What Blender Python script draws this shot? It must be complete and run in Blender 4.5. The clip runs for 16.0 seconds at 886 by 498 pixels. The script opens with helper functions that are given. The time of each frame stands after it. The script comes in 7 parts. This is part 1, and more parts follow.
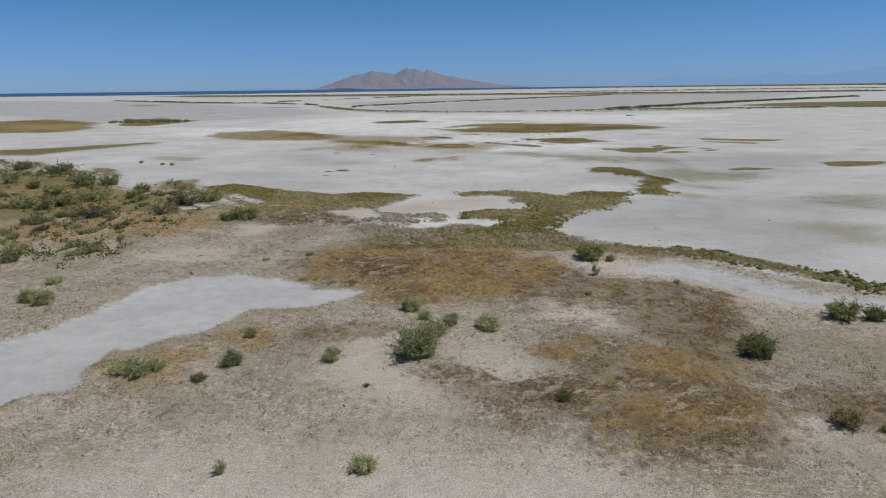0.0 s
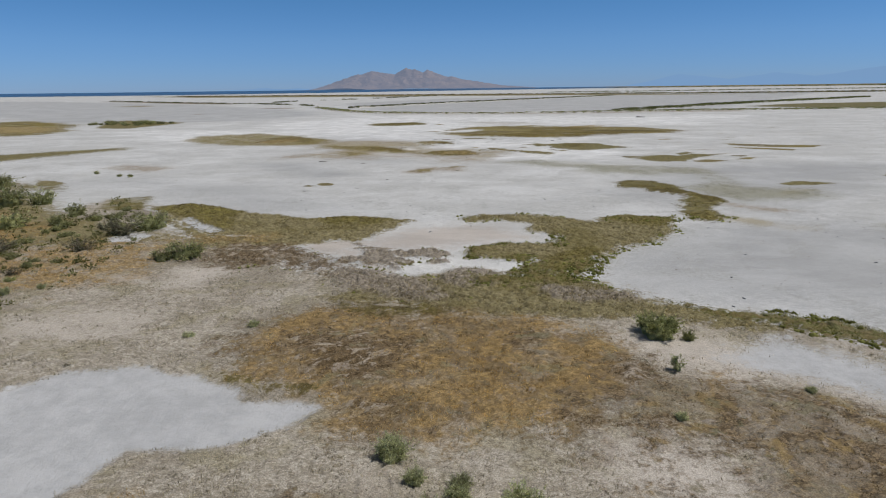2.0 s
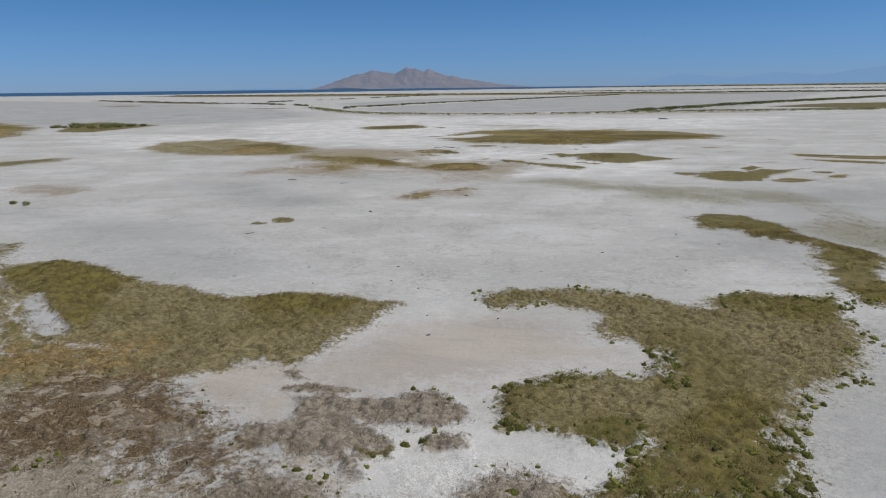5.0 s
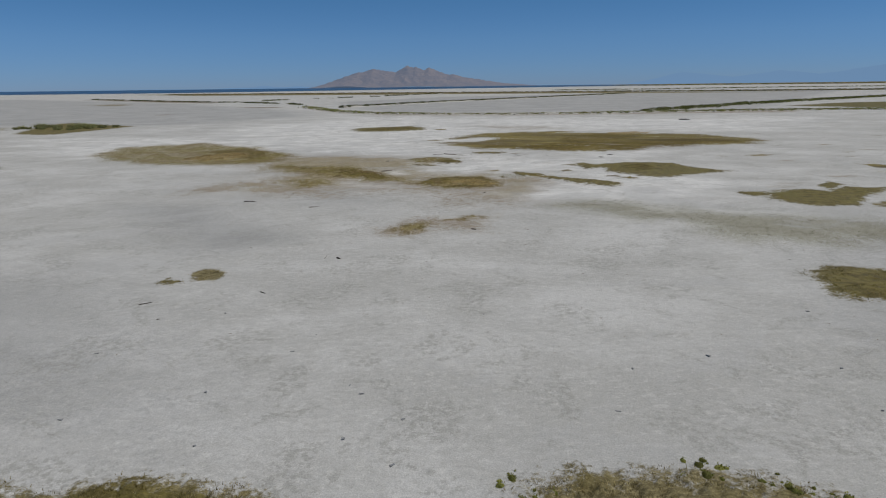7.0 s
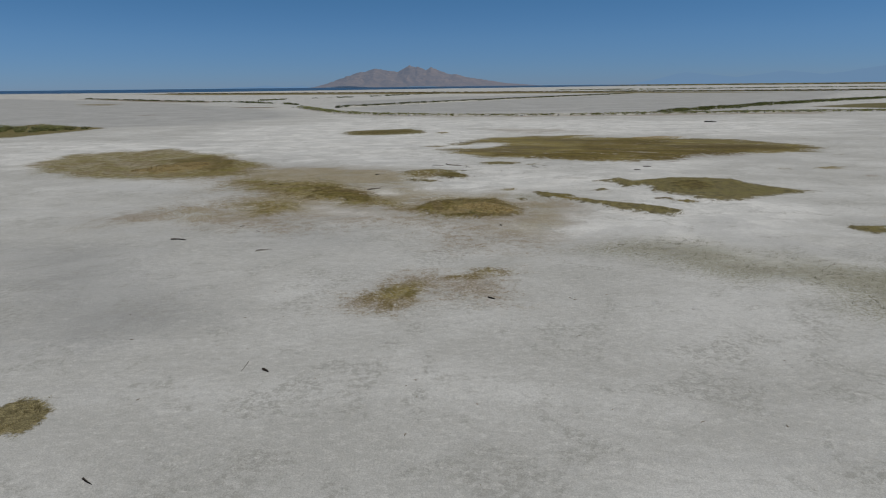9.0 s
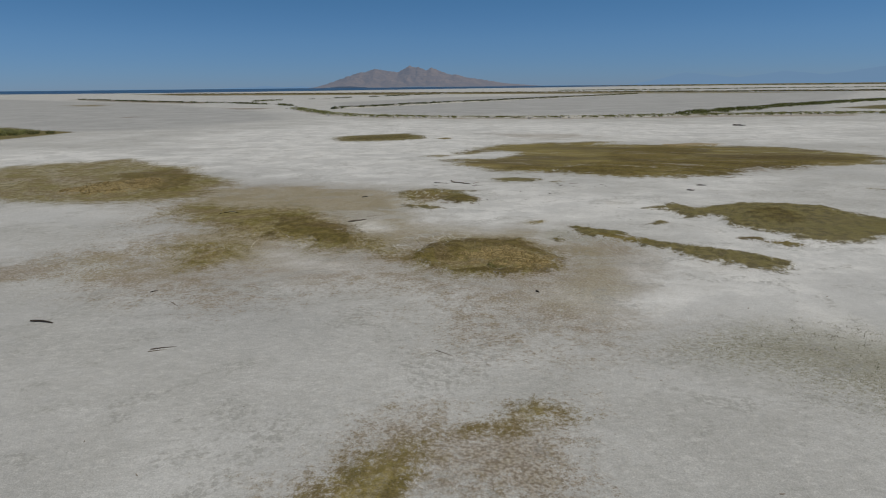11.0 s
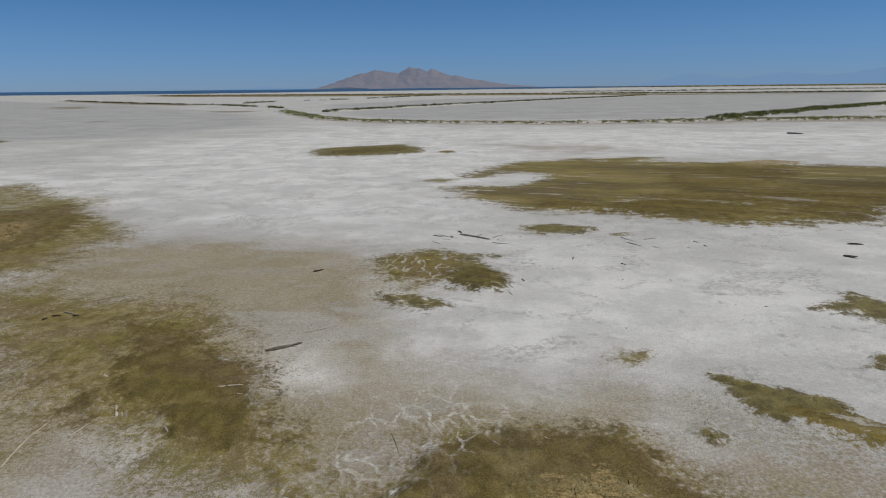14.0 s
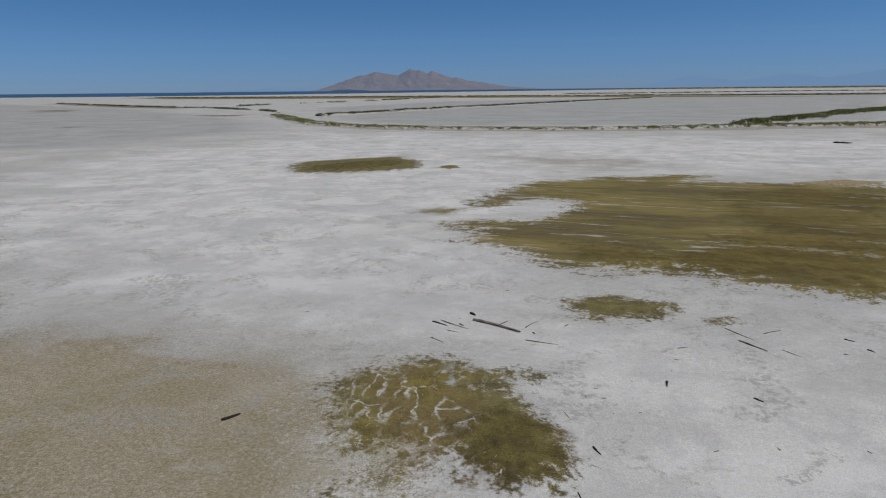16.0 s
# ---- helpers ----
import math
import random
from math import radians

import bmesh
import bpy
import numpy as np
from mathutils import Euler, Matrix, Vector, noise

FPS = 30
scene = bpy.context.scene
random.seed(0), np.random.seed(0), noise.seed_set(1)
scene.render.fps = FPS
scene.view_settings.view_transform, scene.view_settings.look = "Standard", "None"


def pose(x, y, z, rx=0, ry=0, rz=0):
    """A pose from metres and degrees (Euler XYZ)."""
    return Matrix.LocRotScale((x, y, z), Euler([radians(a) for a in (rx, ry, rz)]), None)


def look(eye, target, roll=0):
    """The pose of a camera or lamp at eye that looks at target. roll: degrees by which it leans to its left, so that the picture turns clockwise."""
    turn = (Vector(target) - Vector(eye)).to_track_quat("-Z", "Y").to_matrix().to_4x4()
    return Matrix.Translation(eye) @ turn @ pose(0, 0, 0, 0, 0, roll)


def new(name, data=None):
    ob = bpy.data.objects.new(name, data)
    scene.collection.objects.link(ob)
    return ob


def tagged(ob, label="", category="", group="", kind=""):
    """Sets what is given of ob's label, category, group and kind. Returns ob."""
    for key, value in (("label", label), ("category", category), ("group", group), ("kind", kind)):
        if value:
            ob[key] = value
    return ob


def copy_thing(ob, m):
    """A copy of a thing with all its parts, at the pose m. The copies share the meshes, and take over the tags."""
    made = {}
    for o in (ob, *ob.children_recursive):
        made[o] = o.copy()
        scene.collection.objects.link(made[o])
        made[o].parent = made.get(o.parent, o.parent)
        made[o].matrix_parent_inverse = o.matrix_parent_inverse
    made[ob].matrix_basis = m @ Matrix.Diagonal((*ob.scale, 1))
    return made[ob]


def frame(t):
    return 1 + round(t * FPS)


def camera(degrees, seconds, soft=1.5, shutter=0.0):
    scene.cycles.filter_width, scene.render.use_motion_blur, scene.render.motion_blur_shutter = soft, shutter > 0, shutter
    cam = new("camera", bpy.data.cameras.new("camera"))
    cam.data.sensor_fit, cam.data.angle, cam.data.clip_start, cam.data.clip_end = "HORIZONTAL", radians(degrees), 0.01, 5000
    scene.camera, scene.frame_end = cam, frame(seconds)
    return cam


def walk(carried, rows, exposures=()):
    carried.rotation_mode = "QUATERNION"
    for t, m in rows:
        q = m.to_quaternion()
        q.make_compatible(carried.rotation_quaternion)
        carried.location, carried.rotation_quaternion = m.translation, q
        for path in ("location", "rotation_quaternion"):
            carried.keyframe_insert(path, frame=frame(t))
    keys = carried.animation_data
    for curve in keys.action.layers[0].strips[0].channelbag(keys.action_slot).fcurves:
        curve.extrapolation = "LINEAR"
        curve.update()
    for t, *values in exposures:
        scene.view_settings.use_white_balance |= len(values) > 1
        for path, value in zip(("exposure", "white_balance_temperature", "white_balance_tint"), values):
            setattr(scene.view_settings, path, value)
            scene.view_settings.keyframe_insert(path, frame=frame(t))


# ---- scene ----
cam = camera(72.0, 16.0, soft=1.1)
PATH = [
    (0, (0.551, 0.607, 8.343), (0.517, 2.54, 7.83), -0.7),
    (0.5, (0.53, 3.001, 8.313), (0.496, 4.934, 7.8), -0.7),
    (1, (0.49, 5.436, 8.297), (0.457, 7.37, 7.786), -0.7),
    (1.5, (0.433, 7.878, 8.283), (0.4, 9.811, 7.772), -0.7),
    (2, (0.355, 10.356, 8.279), (0.322, 12.289, 7.767), -0.7),
    (2.5, (0.303, 12.914, 8.267), (0.267, 14.847, 7.755), -0.7),
    (3, (0.219, 15.531, 8.237), (0.184, 17.464, 7.724), -0.7),
    (3.5, (0.12, 18.185, 8.186), (0.085, 20.118, 7.674), -0.7),
    (4, (0.058, 20.855, 8.139), (0.022, 22.788, 7.627), -0.7),
    (4.5, (-0.013, 23.65, 8.133), (-0.049, 25.583, 7.62), -0.7),
    (5, (-0.12, 26.511, 8.122), (-0.155, 28.444, 7.608), -0.7),
    (7.5, (-0.272, 42.467, 7.827), (-0.311, 44.398, 7.308), -0.7),
    (8, (-0.35, 45.604, 7.775), (-0.391, 47.535, 7.255), -0.7),
    (8.5, (-0.41, 48.657, 7.705), (-0.451, 50.588, 7.186), -0.6),
    (9, (-0.428, 51.637, 7.611), (-0.471, 53.568, 7.093), -0.6),
    (11.5, (-1.057, 66.165, 7.502), (-1.101, 68.096, 6.986), -0.6),
    (12, (-1.118, 69.074, 7.475), (-1.162, 71.007, 6.961), -0.6),
    (12.5, (-1.19, 71.943, 7.473), (-1.235, 73.875, 6.959), -0.6),
    (13, (-1.256, 74.83, 7.47), (-1.301, 76.762, 6.956), -0.6),
    (13.5, (-1.377, 77.835, 7.482), (-1.422, 79.767, 6.967), -0.6),
    (14, (-1.47, 80.916, 7.53), (-1.516, 82.849, 7.016), -0.6),
    (14.5, (-1.556, 83.927, 7.577), (-1.602, 85.859, 7.064), -0.6),
    (15, (-1.634, 86.803, 7.629), (-1.681, 88.736, 7.118), -0.6),
    (15.5, (-1.742, 89.604, 7.663), (-1.79, 91.538, 7.154), -0.6),
    (16, (-1.85, 92.472, 7.693), (-1.896, 94.406, 7.185), -0.6),
]
EXPOSURES = [(0.0, -0.04, 6500, 10), (1.5, 0.01, 6500, 10), (4.0, -0.03, 6500, 10), (5.0, -0.1, 6500, 10), (7.5, -0.42, 6600, 8), (9.0, -0.45, 6700, 7), (12.5, -0.38, 6850, 7), (14.0, -0.28, 6650, 9), (15.0, -0.40, 6560, 10), (16.0, -0.40, 6500, 10)]
walk(cam, [(t, look(eye, target, roll)) for t, eye, target, roll in PATH], EXPOSURES)

# ---- light ----
SUN_ELEVATION, SUN_AZIMUTH = 63.0, 98.0  # degrees; azimuth clockwise from the way ahead
world = bpy.data.worlds.new("desert_sky")
scene.world = world
world.use_nodes = True
wn, wl = world.node_tree.nodes, world.node_tree.links
wn.clear()
sky = wn.new("ShaderNodeTexSky")
sky.sky_type, sky.sun_disc = "NISHITA", False
sky.sun_elevation, sky.sun_rotation = radians(SUN_ELEVATION), radians(SUN_AZIMUTH)
sky.altitude, sky.air_density, sky.dust_density, sky.ozone_density = 1300, 0.8, 0.2, 3.0
tint = wn.new("ShaderNodeMix")
tint.data_type, tint.blend_type = "RGBA", "MULTIPLY"
tint.inputs[0].default_value = 1.0
above = wn.new("ShaderNodeSeparateXYZ")
wl.new(wn.new("ShaderNodeTexCoord").outputs["Generated"], above.inputs[0])
clear = wn.new("ShaderNodeValToRGB")  # desert air: deeper blue low in the sky
wl.new(above.outputs["Z"], clear.inputs[0])
clear.color_ramp.elements[0].color = (0.53, 0.77, 1.34, 1)
for height, shade in ((0.07, (0.62, 0.95, 1.38, 1)), (0.15, (0.575, 1.03, 1.36, 1)), (0.45, (0.84, 0.82, 0.76, 1))):
    clear.color_ramp.elements.new(height).color = shade
clear.color_ramp.elements[-1].color = (0.84, 0.80, 0.72, 1)
wl.new(clear.outputs[0], tint.inputs[7])
background = wn.new("ShaderNodeBackground")
background.inputs["Strength"].default_value = 0.0605
world_out = wn.new("ShaderNodeOutputWorld")
wl.new(sky.outputs[0], tint.inputs[6])
wl.new(tint.outputs[2], background.inputs["Color"])
wl.new(background.outputs[0], world_out.inputs["Surface"])

sun = new("sun", bpy.data.lights.new("sun", "SUN"))
sun.data.energy, sun.data.angle, sun.data.color = 3.15, radians(0.53), (1.0, 0.96, 0.9)
reach = math.cos(radians(SUN_ELEVATION))
toward = Vector((math.sin(radians(SUN_AZIMUTH)) * reach, math.cos(radians(SUN_AZIMUTH)) * reach, math.sin(radians(SUN_ELEVATION))))
sun.matrix_world = look(toward * 100, (0, 0, 0))


# ---- materials ----
class Nodes:
    """Short hands for the nodes of one material."""

    def __init__(self, name, roughness=0.9):
        self.material = bpy.data.materials.new(name)
        self.material.use_nodes = True
        self.tree = self.material.node_tree
        self.shader = self.tree.nodes["Principled BSDF"]
        self.shader.inputs["Roughness"].default_value = roughness
        self.shader.inputs["Specular IOR Level"].default_value = 0.15
        self.position = self.tree.nodes.new("ShaderNodeNewGeometry").outputs["Position"]

    def put(self, socket, value):
        if hasattr(value, "is_linked"):
            self.tree.links.new(value, socket)
        else:
            socket.default_value = (*value, 1) if isinstance(value, tuple) and len(value) == 3 and socket.type == "RGBA" else value

    def math(self, kind, a, b=0.0, c=0.0, clamp=False):
        node = self.tree.nodes.new("ShaderNodeMath")
        node.operation, node.use_clamp = kind, clamp
        for socket, value in zip(node.inputs, (a, b, c)):
            self.put(socket, value)
        return node.outputs[0]

    def stretched(self, x, y, z=1.0, turn=0.0):
        node = self.tree.nodes.new("ShaderNodeMapping")
        self.put(node.inputs["Vector"], self.position)
        node.inputs["Scale"].default_value = (x, y, z)
        node.inputs["Rotation"].default_value = (0, 0, radians(turn))
        return node.outputs[0]

    def slanted(self, x, y, turn):
        """Stretched along a line that is turned from the x axis."""
        node = self.tree.nodes.new("ShaderNodeMapping")
        node.vector_type = "TEXTURE"
        self.put(node.inputs["Vector"], self.position)
        node.inputs["Scale"].default_value = (1 / x, 1 / y, 1)
        node.inputs["Rotation"].default_value = (0, 0, radians(turn))
        return node.outputs[0]

    def noise(self, scale, detail=4.0, rough=0.6, where=None, warp=0.0):
        node = self.tree.nodes.new("ShaderNodeTexNoise")
        self.put(node.inputs["Vector"], where or self.position)
        node.inputs["Scale"].default_value, node.inputs["Detail"].default_value = scale, detail
        node.inputs["Roughness"].default_value, node.inputs["Distortion"].default_value = rough, warp
        return node.outputs["Fac"]

    def steps(self, value, low, high):
        node = self.tree.nodes.new("ShaderNodeMapRange")
        node.interpolation_type = "SMOOTHSTEP"
        self.put(node.inputs["Value"], value)
        node.inputs["From Min"].default_value, node.inputs["From Max"].default_value = low, high
        return node.outputs["Result"]

    def mix(self, amount, a, b, kind="MIX"):
        node = self.tree.nodes.new("ShaderNodeMix")
        node.data_type, node.blend_type = "RGBA", kind
        self.put(node.inputs[0], amount)
        self.put(node.inputs[6], a)
        self.put(node.inputs[7], b)
        return node.outputs[2]

    def field(self, name):
        node = self.tree.nodes.new("ShaderNodeAttribute")
        node.attribute_name = name
        return node.outputs["Fac"]

    def island(self):
        return self.tree.nodes.new("ShaderNodeNewGeometry").outputs["Random Per Island"]

    def object_random(self):
        return self.tree.nodes.new("ShaderNodeObjectInfo").outputs["Random"]

    def finish(self, color, bump=None, strength=0.3, distance=0.02):
        self.put(self.shader.inputs["Base Color"], color)
        if bump is not None:
            node = self.tree.nodes.new("ShaderNodeBump")
            node.inputs["Strength"].default_value, node.inputs["Distance"].default_value = strength, distance
            self.put(node.inputs["Height"], bump)
            self.tree.links.new(node.outputs[0], self.shader.inputs["Normal"])
        return self.material


def ground_material():
    n = Nodes("salt_flat", 0.95)
    broad, mid = n.noise(0.05, 5, 0.62, warp=0.6), n.noise(0.33, 5, 0.62)
    small, fine = n.noise(1.7, 5, 0.65), n.noise(7.0, 5, 0.7)
    grain = n.noise(34.0, 3, 0.7)
    drift = n.noise(0.11, 7, 0.72, n.stretched(0.8, 1.25, 1, 14), 0.3)
    crust = n.noise(3.2, 6, 0.72, n.stretched(1.0, 1.7, 1, -18), 0.6)
    fibre = n.noise(4.5, 7, 0.75, n.stretched(0.9, 1.5, 1, 25), 1.2)
    fibre2 = n.noise(15.0, 5, 0.75, n.stretched(0.8, 1.5, 1, -20), 0.8)
    combed = n.noise(0.45, 6, 0.7, n.slanted(0.4, 1.6, -15), 0.8)
    # edge wander shared by all covers, in units of each zone's softness
    ragged = n.math("ADD", n.math("MULTIPLY", n.math("SUBTRACT", small, 0.5), 3.0), n.math("MULTIPLY", n.math("SUBTRACT", fine, 0.5), 3.0))

    sparse = n.math("ADD", n.math("MULTIPLY", n.math("SUBTRACT", fine, 0.5), 4.5), n.math("MULTIPLY", n.math("SUBTRACT", grain, 0.5), 4.5))

    def cover(kind, low=-0.45, high=0.45, ragged_by=1.0, more=None, by=0.0, edges=None):
        edge = n.math("ADD", n.field(kind), n.math("MULTIPLY", edges or ragged, ragged_by))
        if more is not None:
            edge = n.math("ADD", edge, n.math("MULTIPLY", n.math("SUBTRACT", more, 0.5), by))
        return n.steps(edge, low, high)

    def part_of(amount, by):
        return n.math("MULTIPLY", amount, by)

    # salt crust: pale grey, with whiter drifts, damp stains, crusts and fine pits
    color = n.mix(n.steps(drift, 0.40, 0.66), (0.46, 0.459, 0.448), (0.58, 0.58, 0.575))
    color = n.mix(part_of(n.steps(broad, 0.50, 0.74), 0.40), color, (0.39, 0.39, 0.377))
    color = n.mix(part_of(n.steps(mid, 0.50, 0.72), 0.25), color, (0.66, 0.662, 0.66))
    color = n.mix(part_of(n.steps(crust, 0.52, 0.62), 0.32), color, (0.36, 0.36, 0.35))
    color = n.mix(part_of(n.steps(crust, 0.47, 0.38), 0.35), color, (0.68, 0.675, 0.66))
    color = n.mix(part_of(n.steps(fine, 0.58, 0.76), 0.45), color, (0.27, 0.265, 0.245))
    color = n.mix(part_of(n.steps(fibre2, 0.60, 0.72), 0.28), color, (0.24, 0.235, 0.21))
    uneven = n.math("MULTIPLY_ADD", small, 0.5, n.math("MULTIPLY", mid, 0.5))
    # sparse dead stubble on salt
    mixed = n.math("ADD", n.math("MULTIPLY", fine, 0.3), n.math("MULTIPLY", n.math("ADD", grain, fibre2), 0.37))
    speckle = n.steps(mixed, 0.50, 0.58)
    tick = n.steps(n.noise(13.0, 6, 0.8), 0.44, 0.56)
    stubble = n.mix(tick, (0.47, 0.425, 0.37), (0.185, 0.148, 0.105))
    stubble = n.mix(part_of(n.steps(small, 0.5, 0.7), 0.5), stubble, (0.24, 0.195, 0.10))
    color = n.mix(part_of(cover("damp", -1.5, 1.5), 0.68), color, n.mix(n.steps(n.noise(0.07, 6, 0.7, n.stretched(1, 1.5, 1, 8), 0.5), 0.42, 0.60), (0.30, 0.304, 0.31), (0.385, 0.389, 0.393)))
    color = n.mix(part_of(n.math("MULTIPLY", cover("halo", -0.9, 0.5, 1.2, uneven, 6.0, sparse), n.math("MULTIPLY_ADD", n.steps(uneven, 0.42, 0.56), 0.35, 0.65)), 0.92), color, stubble)
    wash = n.mix(n.steps(mixed, 0.47, 0.56), (0.44, 0.395, 0.30), (0.265, 0.22, 0.13))
    wash = n.mix(part_of(n.steps(n.noise(0.28, 5, 0.68, n.stretched(1, 1.3, 1, 20), 0.8), 0.46, 0.58), 0.6), wash, n.mix(tick, (0.35, 0.30, 0.175), (0.20, 0.165, 0.075)))
    color = n.mix(part_of(cover("wash", -0.6, 0.8, 1.2, mid, 4.5, sparse), 0.7), color, wash)
    sage = n.mix(tick, (0.36, 0.345, 0.27), (0.165, 0.158, 0.092))
    color = n.mix(part_of(cover("sage", 0.1, 1.1, 1.3, mixed, 16.0, sparse), 0.75), color, sage)
    patchy = n.math("MULTIPLY_ADD", mid, 0.65, n.math("MULTIPLY", small, 0.35))
    color = n.mix(part_of(cover("white", -1.6, 1.6, 1.0, drift, 6.0), 0.68), color, n.mix(n.steps(patchy, 0.42, 0.58), (0.79, 0.786, 0.782), (0.60, 0.602, 0.60)))
    color = n.mix(part_of(n.steps(n.noise(0.09, 4, 0.6, n.stretched(1, 1.6, 1, 20), 1.0), 0.53, 0.62), 0.4), color, (0.47, 0.473, 0.475))
    # scabs where the crust has broken up
    scab = n.math("MULTIPLY", n.steps(n.noise(0.4, 5, 0.65, warp=0.8), 0.53, 0.61), n.steps(n.noise(4.5, 6, 0.75), 0.48, 0.54))
    color = n.mix(part_of(scab, 0.62), color, (0.33, 0.328, 0.31))
    # tan soil with dry grass
    tan = n.mix(n.steps(fibre, 0.42, 0.58), (0.475, 0.435, 0.37), (0.285, 0.255, 0.203))
    tan = n.mix(part_of(n.steps(mid, 0.48, 0.58), 0.6), tan, (0.455, 0.415, 0.355))
    tan = n.mix(part_of(n.steps(n.noise(0.16, 5, 0.65, warp=1.0), 0.48, 0.58), 0.5), tan, (0.245, 0.215, 0.165))
    tan = n.mix(part_of(speckle, 0.45), tan, (0.165, 0.132, 0.095))
    tan = n.mix(part_of(n.steps(n.noise(0.5, 5, 0.65, warp=0.6), 0.50, 0.62), 0.5), tan, n.mix(n.steps(fibre2, 0.42, 0.58), (0.35, 0.315, 0.205), (0.17, 0.15, 0.085)))
    tan = n.mix(part_of(n.steps(n.noise(9.0, 6, 0.75), 0.56, 0.63), 0.7), tan, (0.115, 0.09, 0.066))
    color = n.mix(cover("tan"), color, tan)
    # pale, pinkish bare soil
    bare = n.mix(n.steps(small, 0.35, 0.7), (0.56, 0.512, 0.455), (0.43, 0.388, 0.336))
    bare = n.mix(part_of(speckle, 0.25), bare, (0.25, 0.2, 0.16))
    color = n.mix(part_of(cover("bare", -0.8, 0.9), 0.85), color, bare)
    flat = n.mix(n.steps(drift, 0.42, 0.60), (0.47, 0.465, 0.45), (0.57, 0.565, 0.555))
    flat = n.mix(part_of(n.steps(crust, 0.52, 0.64), 0.3), flat, (0.36, 0.355, 0.335))
    flat = n.mix(part_of(cover("white", -1.0, 1.0), 0.75), flat, n.mix(n.steps(mid, 0.35, 0.65), (0.70, 0.695, 0.685), (0.60, 0.595, 0.58)))
    color = n.mix(cover("salt", -0.4, 0.4, 0.8), color, flat)
    damp = n.mix(n.steps(combed, 0.4, 0.6), (0.485, 0.43, 0.38), (0.41, 0.36, 0.32))
    color = n.mix(part_of(n.math("MULTIPLY", cover("bare", -0.8, 0.9), cover("salt")), 0.75), color, damp)
    # grey-mauve mats of dead stems
    mauve = n.mix(n.steps(fibre, 0.42, 0.58), (0.35, 0.305, 0.245), (0.18, 0.153, 0.118))
    mauve = n.mix(part_of(speckle, 0.5), mauve, (0.10, 0.082, 0.065))
    brown = n.mix(n.steps(fibre, 0.42, 0.58), (0.27, 0.233, 0.127), (0.142, 0.12, 0.062))
    brown = n.mix(part_of(n.steps(mid, 0.45, 0.65), 0.6), brown, (0.15, 0.125, 0.045))
    color = n.mix(cover("brown"), color, brown)
    color = n.mix(part_of(cover("mauve", -0.3, 0.4, 0.6), 0.94), color, mauve)
    dark = n.mix(n.steps(fibre, 0.43, 0.57), n.mix(n.steps(fibre2, 0.44, 0.58), (0.04, 0.027, 0.014), (0.112, 0.08, 0.044)), n.mix(n.steps(fibre2, 0.44, 0.58), (0.135, 0.092, 0.046), (0.29, 0.22, 0.135)))
    dark = n.mix(part_of(n.steps(mid, 0.55, 0.66), 0.45), dark, n.mix(n.steps(fibre2, 0.43, 0.57), (0.38, 0.32, 0.255), (0.16, 0.12, 0.08)))
    tufts, sprouts = n.noise(1.1, 5, 0.7, warp=0.5), n.noise(1.6, 5, 0.7, n.stretched(1, 1, 1, 40), 0.6)
    dark = n.mix(part_of(n.steps(tufts, 0.53, 0.60), 0.75), dark, n.mix(n.steps(fibre, 0.42, 0.58), (0.34, 0.245, 0.105), (0.19, 0.135, 0.06)))
    dark = n.mix(part_of(n.steps(sprouts, 0.57, 0.64), 0.6), dark, n.mix(n.steps(fibre2, 0.42, 0.58), (0.18, 0.175, 0.10), (0.09, 0.09, 0.045)))
    clumped = n.steps(n.noise(0.55, 5, 0.7, warp=0.8), 0.40, 0.54)
    color = n.mix(part_of(n.math("MULTIPLY", cover("dark", -0.7, 0.5), n.math("MULTIPLY_ADD", clumped, 0.5, 0.5)), 0.95), color, dark)
    gold = n.mix(n.steps(fibre, 0.42, 0.58), (0.39, 0.27, 0.118), (0.20, 0.138, 0.06))
    gold = n.mix(part_of(speckle, 0.35), gold, (0.11, 0.075, 0.035))
    gold = n.mix(part_of(n.steps(sprouts, 0.55, 0.63), 0.7), gold, n.mix(n.steps(fibre2, 0.42, 0.58), (0.20, 0.14, 0.09), (0.085, 0.058, 0.038)))
    color = n.mix(part_of(n.math("MULTIPLY", cover("gold", -0.9, 0.8, 1.0, mid, 2.5), n.math("MULTIPLY_ADD", n.steps(n.noise(0.6, 5, 0.68, n.stretched(1, 1.3, 1, 30), 0.8), 0.40, 0.54), 0.7, 0.25)), 0.9), color, gold)
    char = n.mix(n.steps(fibre2, 0.42, 0.56), (0.056, 0.037, 0.019), (0.185, 0.134, 0.076))
    char = n.mix(part_of(n.steps(fibre, 0.55, 0.64), 0.7), char, (0.34, 0.285, 0.215))
    char = n.mix(part_of(n.steps(n.noise(1.5, 5, 0.68, n.slanted(0.7, 1.5, 25), 0.6), 0.53, 0.60), 0.8), char, (0.37, 0.322, 0.258))
    burnt = n.math("MULTIPLY", cover("char", -0.6, 0.6, 1.4), n.math("MULTIPLY_ADD", n.steps(n.math("MULTIPLY_ADD", tufts, 0.6, n.math("MULTIPLY", mid, 0.4)), 0.40, 0.48), 0.85, 0.15))
    color = n.mix(part_of(burnt, 0.92), color, char)
    rise = n.math("MAXIMUM", cover("dark", -0.7, 0.5), cover("gold", -0.9, 0.8))
    weeds = n.math("MULTIPLY", n.steps(n.noise(0.8, 5, 0.7, n.stretched(1, 1, 1, 70), 0.8), 0.57, 0.64), rise)
    color = n.mix(part_of(weeds, 0.5), color, n.mix(n.steps(fibre2, 0.42, 0.58), (0.25, 0.24, 0.15), (0.115, 0.11, 0.06)))
